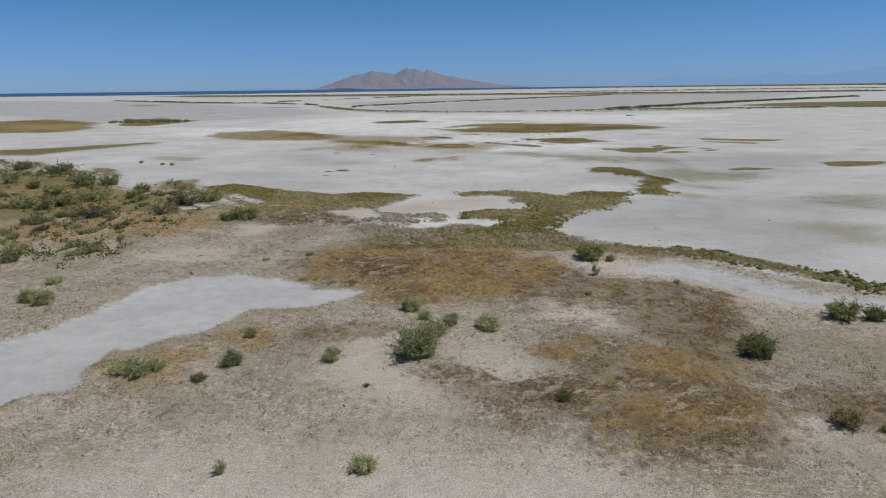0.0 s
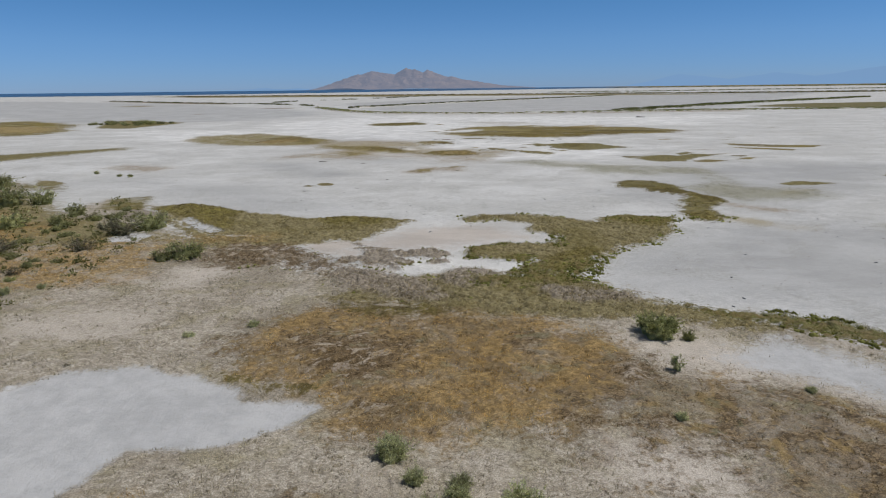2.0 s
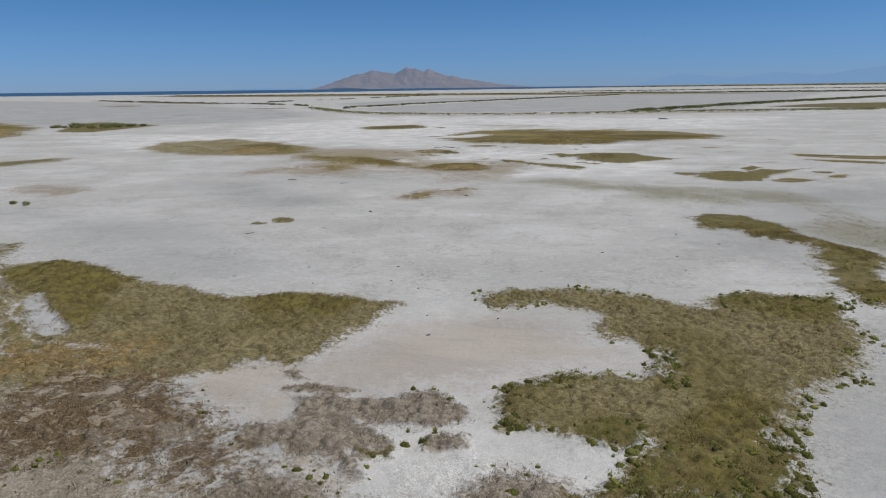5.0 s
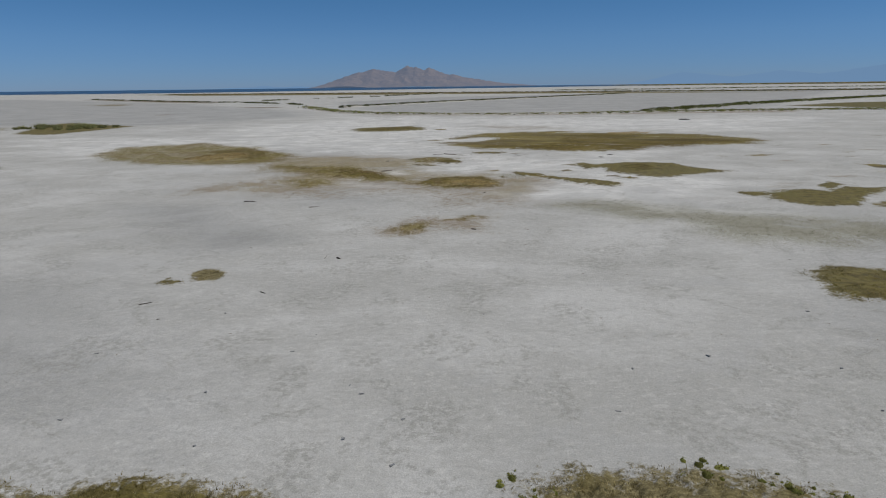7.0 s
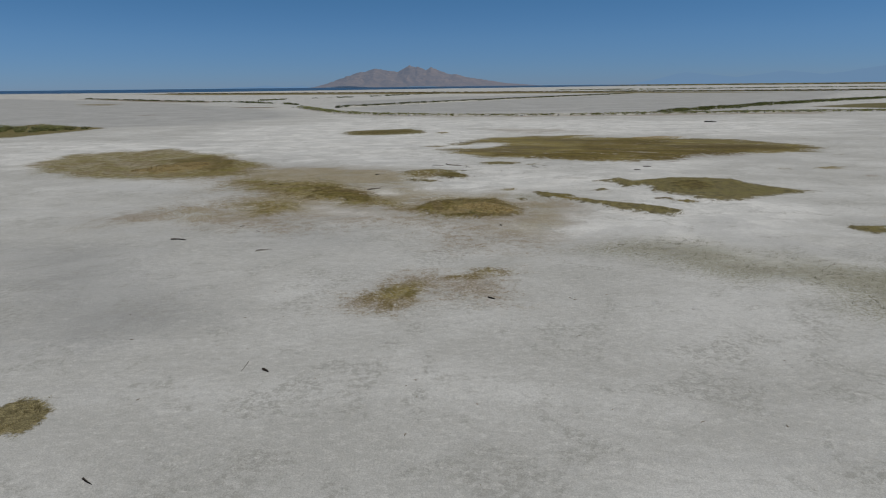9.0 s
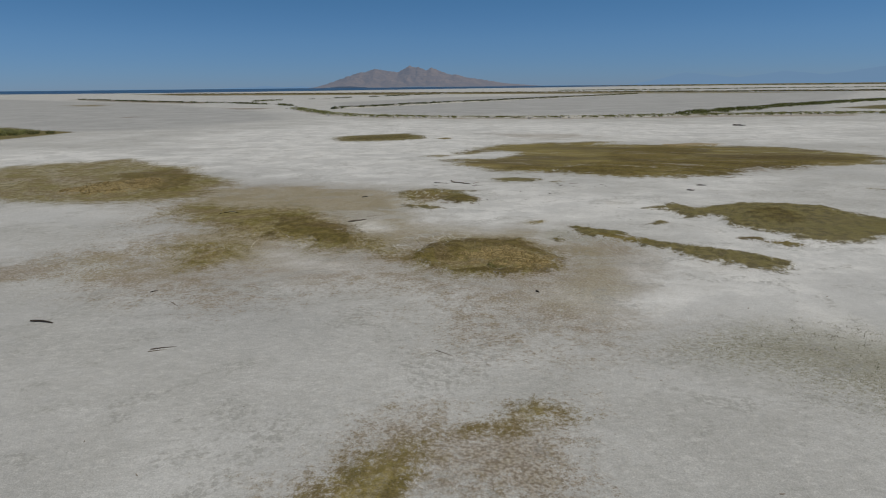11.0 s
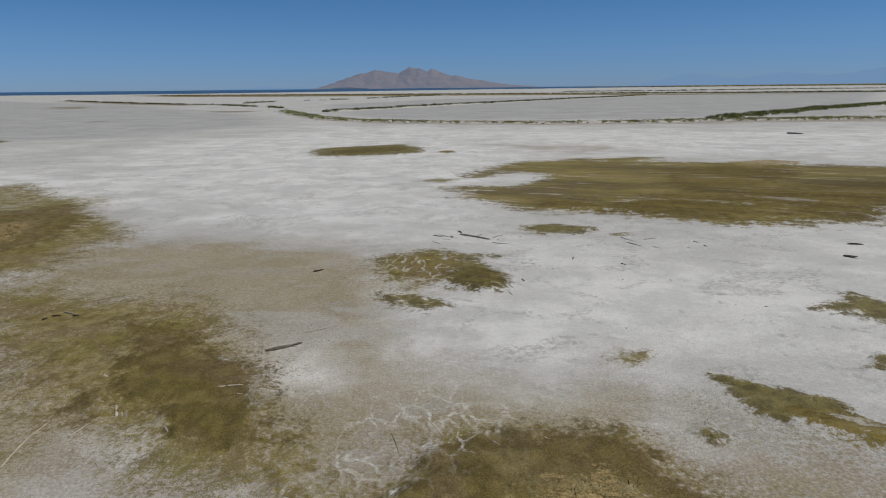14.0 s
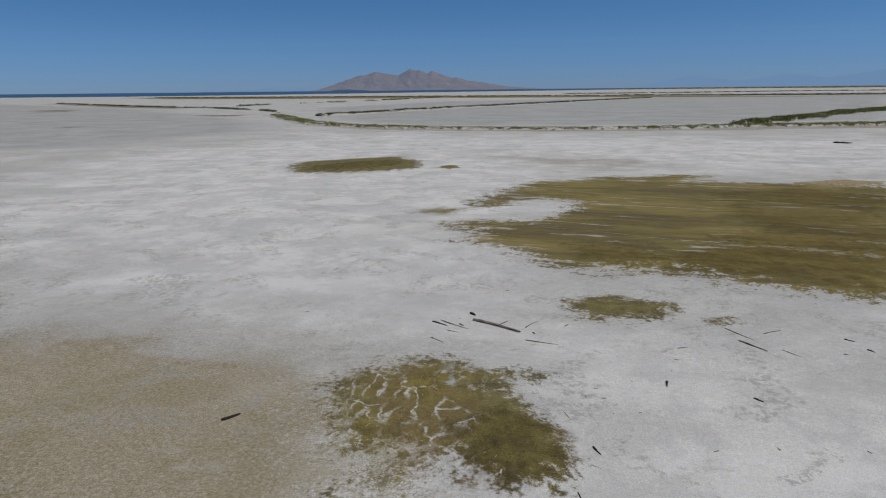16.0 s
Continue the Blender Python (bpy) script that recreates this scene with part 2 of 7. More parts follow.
    bleach = n.math("MULTIPLY", n.steps(n.noise(0.7, 6, 0.72, n.stretched(1, 1.3, 1, 15), 0.9), 0.58, 0.65), rise)
    color = n.mix(part_of(bleach, 0.45), color, n.mix(tick, (0.50, 0.455, 0.40), (0.33, 0.285, 0.24)))
    olive = n.mix(n.steps(small, 0.40, 0.62), (0.172, 0.146, 0.042), (0.088, 0.073, 0.024))
    olive = n.mix(part_of(n.steps(mid, 0.5, 0.7), 0.5), olive, (0.165, 0.15, 0.035))
    olive = n.mix(part_of(speckle, 0.35), olive, (0.25, 0.20, 0.10))
    color = n.mix(part_of(n.math("MULTIPLY", cover("olive", -0.4, 0.5, 1.2), n.math("SUBTRACT", 1.0, part_of(n.math("MULTIPLY", n.steps(n.noise(0.4, 5, 0.65, warp=0.7), 0.46, 0.60), cover("tan", -2.5, -0.5)), 0.45))), 0.95), color, olive)
    # yellow-olive mats that thin out into stubble
    moss = n.mix(n.steps(small, 0.38, 0.64), (0.245, 0.198, 0.056), (0.128, 0.102, 0.029))
    moss = n.mix(part_of(n.steps(mid, 0.48, 0.62), 0.55), moss, (0.155, 0.135, 0.03))
    moss = n.mix(part_of(n.steps(n.noise(0.3, 5, 0.65, warp=0.8), 0.47, 0.58), 0.6), moss, n.mix(n.steps(fine, 0.42, 0.58), (0.25, 0.185, 0.10), (0.13, 0.092, 0.05)))
    moss = n.mix(part_of(speckle, 0.3), moss, (0.29, 0.24, 0.12))
    color = n.mix(part_of(n.math("MULTIPLY", cover("moss", -0.8, 0.7, 0.9, uneven, 4.5, sparse), n.math("MULTIPLY_ADD", n.steps(n.math("MULTIPLY_ADD", fine, 0.4, n.math("MULTIPLY", uneven, 0.6)), 0.43, 0.53), 0.3, 0.7)), 0.95), color, moss)
    streak = n.noise(0.55, 5, 0.7, n.slanted(0.22, 1.9, -19), 1.0)
    band = n.noise(0.16, 5, 0.68, n.slanted(0.45, 1.5, -17), 0.7)
    swath = n.mix(n.steps(combed, 0.40, 0.60), (0.215, 0.174, 0.043), (0.13, 0.102, 0.029))
    swath = n.mix(part_of(n.steps(band, 0.50, 0.60), 0.75), swath, n.mix(n.steps(streak, 0.42, 0.58), (0.125, 0.092, 0.034), (0.075, 0.054, 0.022)))
    swath = n.mix(part_of(n.steps(band, 0.46, 0.38), 0.5), swath, (0.30, 0.235, 0.08))
    swath = n.mix(part_of(n.steps(streak, 0.54, 0.62), 0.4), swath, (0.085, 0.062, 0.024))
    swath = n.mix(part_of(speckle, 0.3), swath, (0.23, 0.185, 0.08))
    color = n.mix(part_of(cover("swath", -0.35, 0.45, 1.6, n.math("MULTIPLY_ADD", streak, 0.35, n.math("MULTIPLY", combed, 0.65)), 7.0), 0.95), color, swath)
    gaps = n.steps(n.noise(0.5, 5, 0.7, n.slanted(0.25, 1.9, -21), 0.9), 0.59, 0.63)
    color = n.mix(part_of(n.math("MULTIPLY", gaps, cover("swath")), 0.7), color, (0.50, 0.48, 0.44))
    color = n.mix(part_of(n.math("MULTIPLY", cover("dark", -0.7, 0.7), n.math("MAXIMUM", n.math("MAXIMUM", cover("olive"), cover("moss", -1.0, 0.5)), cover("swath"))), 0.42), color, n.mix(n.steps(small, 0.4, 0.6), (0.118, 0.088, 0.034), (0.068, 0.05, 0.021)))
    green = n.mix(n.steps(small, 0.42, 0.58), (0.13, 0.125, 0.036), (0.165, 0.13, 0.055))
    green = n.mix(part_of(speckle, 0.45), green, (0.055, 0.055, 0.02))
    color = n.mix(part_of(cover("green", -0.4, 0.6), 0.95), color, green)
    straw = n.mix(n.steps(fibre, 0.43, 0.57), (0.40, 0.305, 0.15), (0.17, 0.13, 0.055))
    color = n.mix(part_of(cover("straw", -0.6, 0.7, 1.2, small, 6.0), 0.85), color, straw)
    # veins of salt that break up a mat
    veins = n.tree.nodes.new("ShaderNodeTexVoronoi")
    veins.feature = "DISTANCE_TO_EDGE"
    veins.inputs["Scale"].default_value = 1.7
    bent = n.tree.nodes.new("ShaderNodeVectorMath")
    bent.operation = "MULTIPLY_ADD"
    wander = n.tree.nodes.new("ShaderNodeTexNoise")
    wander.inputs["Scale"].default_value, wander.inputs["Detail"].default_value = 0.9, 4
    n.put(wander.inputs["Vector"], n.position)
    n.put(bent.inputs[0], wander.outputs["Color"])
    bent.inputs[1].default_value = (1.1, 1.1, 0.0)
    n.put(bent.inputs[2], n.stretched(1.0, 0.55, 0.0, 38))
    n.put(veins.inputs["Vector"], bent.outputs[0])
    vein = n.math("MULTIPLY", n.steps(veins.outputs["Distance"], 0.095, 0.02), n.steps(n.noise(0.9, 4, 0.65), 0.40, 0.62))
    vein = n.math("MULTIPLY", vein, n.steps(fine, 0.38, 0.56))
    color = n.mix(part_of(n.math("MULTIPLY", vein, cover("vein", -1.0, 1.0)), 0.9), color, (0.60, 0.585, 0.55))
    # fine tone: strong among plants, slight on salt
    grown = n.math("MAXIMUM", n.math("MAXIMUM", cover("tan"), cover("brown")), n.math("MAXIMUM", cover("olive"), n.math("MAXIMUM", cover("green"), n.math("MAXIMUM", cover("dark"), n.math("MAXIMUM", cover("moss"), part_of(cover("halo", -1.0, 0.6), 0.8))))))
    grit = n.steps(n.noise(26.0, 5, 0.85), 0.36, 0.64)
    color = n.mix(n.math("MULTIPLY_ADD", grown, 0.58, 0.42), color, n.mix(1.0, color, n.mix(grit, (0.66, 0.66, 0.66), (1.36, 1.36, 1.36)), "MULTIPLY"))
    pan = n.mix(n.steps(uneven, 0.38, 0.62), (0.41, 0.413, 0.418), (0.50, 0.503, 0.507))
    pan = n.mix(part_of(n.steps(crust, 0.5, 0.72), 0.3), pan, (0.34, 0.338, 0.33))
    color = n.mix(cover("pan", -0.5, 0.5, 0.6), color, pan)
    height = n.math("ADD", n.math("MULTIPLY", fine, 0.55), n.math("ADD", n.math("MULTIPLY", small, 0.8), n.math("MULTIPLY", grain, 0.25)))
    mats = n.math("MAXIMUM", n.math("MAXIMUM", cover("brown"), cover("green")), n.math("MAXIMUM", cover("mauve"), n.math("MAXIMUM", cover("dark"), cover("gold"))))
    height = n.math("MULTIPLY", height, n.math("SUBTRACT", 1.0, part_of(cover("damp", -1.5, 1.5), 0.7)))
    height = n.math("ADD", height, n.math("MULTIPLY", n.math("MULTIPLY", fibre, mats), 0.4))
    return n.finish(color, height, 0.55, 0.10)


def plant_material(name, light, mid, shade, by_object=0.25, mottle=0.0):
    """Leaves or dead stems: each island its own tone."""
    n = Nodes(name, 0.75)
    each = n.island()
    color = n.mix(n.steps(each, 0.0, 0.55), shade, mid)
    color = n.mix(n.steps(each, 0.55, 1.0), color, light)
    tone = n.mix(n.object_random(), (1 - by_object,) * 3, (1 + by_object,) * 3)
    color = n.mix(1.0, color, tone, "MULTIPLY")
    color = n.mix(1.0, color, n.mix(n.noise(0.9, 3), (0.72, 0.72, 0.74), (1.26, 1.24, 1.2)), "MULTIPLY")
    color = n.mix(1.0, color, n.mix(n.steps(n.noise(30.0, 4, 0.8), 0.38, 0.62), (0.68, 0.68, 0.68), (1.34, 1.34, 1.34)), "MULTIPLY")
    if mottle:  # clumps of stems at different stages of drying
        clump = n.steps(n.noise(3.4, 5, 0.7, warp=0.5), 0.40, 0.60)
        color = n.mix(1.0, color, n.mix(clump, (1 - mottle,) * 3, (1 + mottle,) * 3), "MULTIPLY")
    n.finish(color, n.noise(24.0, 4, 0.8), 0.8, 0.03)
    through_leaf = n.tree.nodes.new("ShaderNodeBsdfTranslucent")
    n.put(through_leaf.inputs["Color"], n.mix(1.0, color, (1.0, 1.0, 0.8), "MULTIPLY"))
    both = n.tree.nodes.new("ShaderNodeMixShader")
    both.inputs[0].default_value = 0.55
    n.tree.links.new(n.shader.outputs[0], both.inputs[1])
    n.tree.links.new(through_leaf.outputs[0], both.inputs[2])
    n.tree.links.new(both.outputs[0], n.tree.nodes["Material Output"].inputs["Surface"])
    return n.material


def wood_material(name, pale, dark):
    n = Nodes(name, 0.85)
    node = n.tree.nodes.new("ShaderNodeTexCoord")
    mapping = n.tree.nodes.new("ShaderNodeMapping")
    n.tree.links.new(node.outputs["Object"], mapping.inputs["Vector"])
    mapping.inputs["Scale"].default_value = (2.0, 26.0, 26.0)
    grain = n.noise(1.0, 5, 0.7, mapping.outputs[0])
    color = n.mix(n.steps(grain, 0.35, 0.68), dark, pale)
    tone = n.mix(n.object_random(), (0.55,) * 3, (1.3,) * 3)
    return n.finish(n.mix(1.0, color, tone, "MULTIPLY"), grain, 0.5, 0.01)


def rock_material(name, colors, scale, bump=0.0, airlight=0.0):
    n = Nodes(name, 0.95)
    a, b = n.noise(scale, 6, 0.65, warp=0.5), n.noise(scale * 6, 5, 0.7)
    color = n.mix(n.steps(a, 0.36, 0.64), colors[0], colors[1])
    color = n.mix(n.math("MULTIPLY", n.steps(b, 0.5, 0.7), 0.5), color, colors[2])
    if airlight:  # far backdrop: kilometres of blue air painted in as emission of the rock
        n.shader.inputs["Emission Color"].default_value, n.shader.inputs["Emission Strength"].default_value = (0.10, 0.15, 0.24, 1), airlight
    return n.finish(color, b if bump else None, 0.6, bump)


GROUND = ground_material()
LEAF_GREEN = plant_material("greasewood_leaf", (0.71, 0.72, 0.48), (0.54, 0.56, 0.34), (0.35, 0.37, 0.205))
LEAF_DEEP = plant_material("deep_green_leaf", (0.52, 0.53, 0.27), (0.35, 0.37, 0.175), (0.195, 0.21, 0.095))
LEAF_THICKET = plant_material("thicket_leaf", (0.55, 0.555, 0.31), (0.39, 0.405, 0.205), (0.23, 0.245, 0.115))
LEAF_DARK = plant_material("dark_scrub_leaf", (0.221, 0.240, 0.098), (0.124, 0.140, 0.055), (0.058, 0.068, 0.029))
LEAF_ROW = plant_material("olive_scrub_leaf", (0.36, 0.36, 0.17), (0.235, 0.24, 0.10), (0.13, 0.135, 0.058))
LEAF_GREY = plant_material("grey_leaf", (0.312, 0.299, 0.221), (0.208, 0.202, 0.137), (0.111, 0.111, 0.072))
LEAF_STRAW = plant_material("straw_leaf", (0.78, 0.66, 0.40), (0.58, 0.47, 0.26), (0.36, 0.28, 0.14))
PICKLEWEED = plant_material("pickleweed", (0.40, 0.41, 0.13), (0.27, 0.285, 0.085), (0.16, 0.165, 0.055))
BLADES = {
    "tan": plant_material("tan_blades", (0.66, 0.60, 0.47), (0.43, 0.385, 0.29), (0.265, 0.233, 0.175), mottle=0.42),
    "mauve": plant_material("mauve_blades", (0.56, 0.495, 0.405), (0.345, 0.295, 0.232), (0.178, 0.15, 0.112), mottle=0.42),
    "dark": plant_material("dark_blades", (0.25, 0.187, 0.108), (0.135, 0.099, 0.054), (0.068, 0.049, 0.025), mottle=0.42),
    "gold": plant_material("gold_blades", (0.660, 0.455, 0.165), (0.450, 0.297, 0.105), (0.270, 0.172, 0.066), mottle=0.42),
    "brown": plant_material("brown_blades", (0.455, 0.388, 0.215), (0.283, 0.236, 0.124), (0.152, 0.124, 0.063), mottle=0.42),
    "olive": plant_material("olive_blades", (0.415, 0.357, 0.134), (0.263, 0.222, 0.072), (0.13, 0.107, 0.039), mottle=0.42),
    "green": plant_material("green_blades", (0.300, 0.292, 0.090), (0.188, 0.195, 0.054), (0.090, 0.090, 0.030), mottle=0.42),
    "moss": plant_material("moss_blades", (0.34, 0.285, 0.11), (0.225, 0.182, 0.062), (0.12, 0.094, 0.034), mottle=0.42),
    "litter": plant_material("litter", (0.16, 0.12, 0.085), (0.10, 0.075, 0.052), (0.05, 0.036, 0.026), mottle=0.42),
    "straw": plant_material("straw_blades", (0.62, 0.47, 0.23), (0.40, 0.295, 0.13), (0.20, 0.145, 0.06), mottle=0.42),
    "sage": plant_material("sage_blades", (0.36, 0.36, 0.25), (0.24, 0.24, 0.145), (0.14, 0.14, 0.08), mottle=0.3),
    "stalk": plant_material("bleached_stalk", (0.78, 0.74, 0.66), (0.62, 0.57, 0.49), (0.45, 0.40, 0.33)),
    "halo": plant_material("stubble", (0.46, 0.39, 0.28), (0.33, 0.265, 0.18), (0.22, 0.17, 0.115), mottle=0.42),
}
STEM = wood_material("shrub_stem", (0.26, 0.21, 0.16), (0.1, 0.075, 0.055))
DRIFTWOOD = wood_material("weathered_driftwood", (0.34, 0.30, 0.25), (0.12, 0.095, 0.075))
DARK_WOOD = wood_material("wet_dark_wood", (0.10, 0.08, 0.065), (0.035, 0.028, 0.024))
PALE_WOOD = wood_material("bleached_wood", (0.62, 0.57, 0.48), (0.36, 0.32, 0.26))
# last value: strength of the painted haze, a glow over the rock colours
MOUNTAIN = rock_material("haze_glow_mountain_rock", ((0.115, 0.088, 0.078), (0.165, 0.120, 0.095), (0.09, 0.078, 0.075)), 0.012, 0.0, 0.8)
BERM = rock_material("berm_soil", ((0.56, 0.545, 0.52), (0.43, 0.41, 0.37), (0.66, 0.65, 0.635)), 0.5, 0.05)
CLOD = rock_material("salt_clod", ((0.62, 0.60, 0.57), (0.45, 0.42, 0.38), (0.7, 0.69, 0.67)), 3.0, 0.02)


def water_material():
    n = Nodes("lake_water", 0.35)
    n.shader.inputs["Specular IOR Level"].default_value = 0.3
    color = n.mix(n.noise(0.004, 3, 0.5, n.stretched(0.3, 1.0)), (0.025, 0.075, 0.16), (0.035, 0.095, 0.185))
    return n.finish(color)


def haze_material():
    """Mountains so far away that the air between gives them their light."""
    n = Nodes("far_haze", 1.0)
    n.shader.inputs["Base Color"].default_value = (0.0, 0.0, 0.0, 1)
    n.shader.inputs["Specular IOR Level"].default_value = 0.0
    n.shader.inputs["Emission Color"].default_value = (0.186, 0.322, 0.535, 1)
    n.shader.inputs["Emission Strength"].default_value = 1.0
    return n.material


WATER, HAZE = water_material(), haze_material()

# ---- plan of the ground cover ----
ZONES = {}


def zone(kind, soft, *corners):
    """A patch of one ground cover, by its corners in metres; soft is the width of its ragged edge."""
    ZONES.setdefault(kind, []).append((soft, np.array(corners)))


zone("tan", 1.6, (-80.0, -20.0), (-110.0, 75.0), (-57.5, 78.4), (-50.0, 74.8), (-41.6, 67.8), (-31.8, 58.0), (-27.2, 53.1), (-27.1, 57.7),
     (-23.7, 57.5), (-21.1, 51.6), (-15.7, 45.7), (-11.4, 42.7), (-8.6, 40.6), (-7.2, 39.3), (-6.6, 38.0), (-2.9, 36.6), (0.5, 36.2),
     (3.2, 36.5), (5.7, 36.3), (7.7, 33.5), (10.7, 31.4), (13.9, 28.7), (16.6, 26.4), (18.4, 24.8), (23.2, 21.9), (11.6, 7.0))
zone("pan", 0.35, (-19.6, 18.5), (-14.9, 19.7), (-14.0, 21.3), (-13.2, 23.7), (-12.9, 25.5), (-11.5, 27.3), (-9.4, 27.4), (-7.1, 26.8),
     (-5.3, 25.5), (-3.3, 25.1), (-3.7, 24.2), (-5.3, 23.2), (-7.3, 23.1), (-7.9, 21.8), (-8.1, 20.7), (-9.3, 20.2), (-10.7, 19.1),
     (-11.0, 18.0), (-10.5, 16.5), (-11.6, 16.2), (-11.8, 15.4), (-13.4, 12.3))
zone("pan", 1.3, (9.0, 28.4), (11.4, 29.9), (13.8, 26.7), (17.6, 23.7), (22.4, 21.1), (21.2, 19.9), (16.5, 22.0), (13.8, 23.6), (12.1, 25.2),
     (10.4, 27.0))
zone("bare", 1.4, (7.8, 27.9), (10.4, 27.0), (12.6, 25.2), (16.5, 22.0), (21.2, 19.9), (19.5, 18.1), (15.7, 20.9), (13.4, 22.6), (12.0, 23.9),
     (10.0, 25.8))
zone("bare", 1.2, (0.5, 19.0), (1.8, 19.2), (3.2, 18.7), (3.2, 17.3), (2.1, 16.8), (1.3, 17.1))
zone("bare", 1.0, (4.1, 23.4), (7.4, 22.7), (7.3, 21.0), (5.5, 20.0), (4.1, 20.8), (3.3, 22.2))
zone("bare", 1.2, (8.8, 14.6), (10.3, 14.9), (10.0, 14.0), (8.7, 13.6))
zone("bare", 1.6, (-3.5, 20.6), (-1.5, 20.9), (-0.9, 18.3), (0.5, 16.1), (-0.1, 15.2), (-1.9, 15.5), (-3.4, 16.5), (-4.5, 18.4))
zone("bare", 1.6, (-2.8, 13.9), (-0.9, 14.4), (1.3, 13.4), (2.7, 11.9), (2.6, 10.4), (-2.7, 10.4), (-3.9, 12.1))
zone("bare", 2.0, (-9.2, 13.0), (-6.5, 13.9), (-2.8, 13.6), (1.8, 13.4), (5.4, 12.1), (5.6, 9.9), (-7.7, 9.9))
zone("bare", 1.2, (-15.8, 31.3), (-13.7, 31.9), (-10.9, 30.8), (-12.8, 29.7), (-15.0, 30.2))
zone("bare", 1.0, (-15.3, 32.2), (-13.9, 32.4), (-11.2, 31.9), (-10.9, 31.0), (-12.7, 30.6), (-14.1, 30.6))
zone("pan", 0.3, (-20.0, 44.8), (-19.3, 46.0), (-17.3, 45.4), (-17.6, 43.6), (-19.1, 43.6))
zone("bare", 0.8, (3.4, 30.2), (4.6, 30.4), (4.6, 29.4), (3.7, 29.1))
zone("bare", 1.0, (5.5, 30.4), (6.7, 30.0), (8.6, 29.6), (10.0, 28.6), (8.9, 27.1), (7.4, 26.5), (6.2, 27.6), (5.4, 28.9))
zone("gold", 1.6, (-36.4, 39.1), (-29.4, 39.6), (-24.3, 40.7), (-19.0, 44.5), (-13.2, 40.8), (-15.6, 36.4), (-18.7, 33.8), (-21.1, 32.6),
     (-25.3, 34.0), (-29.9, 31.9))
zone("gold", 1.2, (-11.0, 18.6), (-9.3, 19.7), (-7.9, 18.4), (-8.3, 16.9), (-9.3, 16.5), (-10.6, 17.6))
zone("gold", 0.9, (-7.5, 20.7), (-5.9, 20.7), (-5.1, 19.2), (-6.5, 18.8))
zone("dark", 1.5, (-7.2, 28.7), (-6.3, 30.3), (-3.7, 32.5), (0.2, 32.0), (3.0, 31.3), (3.6, 29.7), (5.4, 30.2), (6.1, 28.3), (6.0, 26.9),
     (8.1, 25.6), (9.8, 24.9), (10.4, 23.6), (-2.1, 23.6), (-2.9, 25.4), (-4.9, 26.1), (-6.4, 27.1))
zone("dark", 1.3, (-0.0, 17.9), (0.8, 17.7), (1.8, 16.4), (3.1, 16.4), (4.0, 17.9), (3.1, 19.6), (4.5, 21.1), (6.1, 19.5), (9.9, 20.0),
     (9.3, 17.8), (9.4, 15.5), (8.5, 14.2), (6.5, 13.5), (4.9, 14.8), (2.8, 14.2), (1.7, 15.1), (1.3, 16.5))
zone("dark", 1.3, (6.4, 26.2), (9.0, 25.8), (11.8, 23.9), (10.9, 20.5), (9.1, 20.0), (7.1, 21.6), (6.0, 24.0))
zone("dark", 1.3, (10.5, 16.1), (12.9, 16.7), (13.1, 14.3), (11.3, 14.3), (10.0, 14.9))
zone("gold", 1.2, (-17.9, 43.9), (-14.5, 44.1), (-12.1, 44.7), (-10.1, 45.1), (-10.0, 43.8), (-11.6, 42.9), (-13.5, 42.7))
zone("salt", 0.8, (-2.3, 48.4), (1.0, 49.3), (5.1, 48.3), (6.2, 44.1), (5.9, 42.9), (2.9, 42.7), (1.5, 42.2), (1.2, 40.4), (1.9, 39.4),
     (3.0, 38.3), (2.6, 37.0), (-2.0, 37.0), (-2.1, 38.7), (-1.5, 38.9), (-1.6, 39.9), (0.2, 40.3), (0.3, 41.1), (-1.8, 41.7), (-3.3, 41.9),
     (-4.5, 41.6), (-4.6, 40.6), (-6.2, 41.2), (-7.6, 42.3), (-6.5, 43.8), (-4.1, 44.6), (-3.4, 46.5))
zone("bare", 1.6, (-5.7, 43.4), (-3.8, 44.6), (-2.2, 46.5), (1.0, 47.5), (3.8, 46.9), (5.5, 43.7), (2.8, 43.1), (1.1, 41.9), (-1.8, 41.7),
     (-4.3, 41.9))
zone("bare", 1.0, (-7.8, 42.8), (-5.3, 43.4), (-4.5, 41.6), (-4.7, 40.6), (-6.3, 41.3))
zone("bare", 0.6, (-4.1, 38.9), (-3.3, 38.9), (-2.5, 37.9), (-2.5, 37.3), (-3.4, 37.3))
zone("brown", 0.7, (1.0, 49.5), (2.1, 50.3), (4.4, 50.4), (5.3, 50.3), (6.6, 49.9), (8.5, 48.9), (9.7, 48.1), (10.1, 48.2), (9.9, 49.2),
     (11.3, 50.0), (12.8, 49.6), (14.6, 49.1), (14.7, 48.5), (13.6, 47.3), (13.3, 45.3), (12.2, 43.6), (10.6, 42.2), (9.3, 41.4), (8.3, 40.4),
     (7.8, 39.6), (6.0, 39.9), (2.8, 41.0), (1.2, 41.6), (1.6, 42.2), (2.9, 42.6), (4.6, 42.5), (5.7, 42.7), (6.2, 43.6), (6.3, 44.4),
     (5.6, 44.9), (4.7, 45.4), (4.6, 46.6), (5.0, 47.7), (4.7, 48.4), (3.3, 48.8), (1.5, 48.5))
zone("olive", 0.8, (10.6, 49.2), (12.8, 49.6), (14.7, 48.8), (13.4, 47.0), (12.2, 46.3), (11.0, 47.3))
zone("green", 0.5, (6.3, 44.4), (6.4, 43.6), (6.1, 42.5), (5.5, 42.6), (6.1, 43.5))
zone("green", 0.9, (2.6, 37.5), (5.1, 37.9), (8.2, 39.8), (7.6, 38.5), (5.8, 36.8), (4.7, 36.1), (3.0, 36.5))
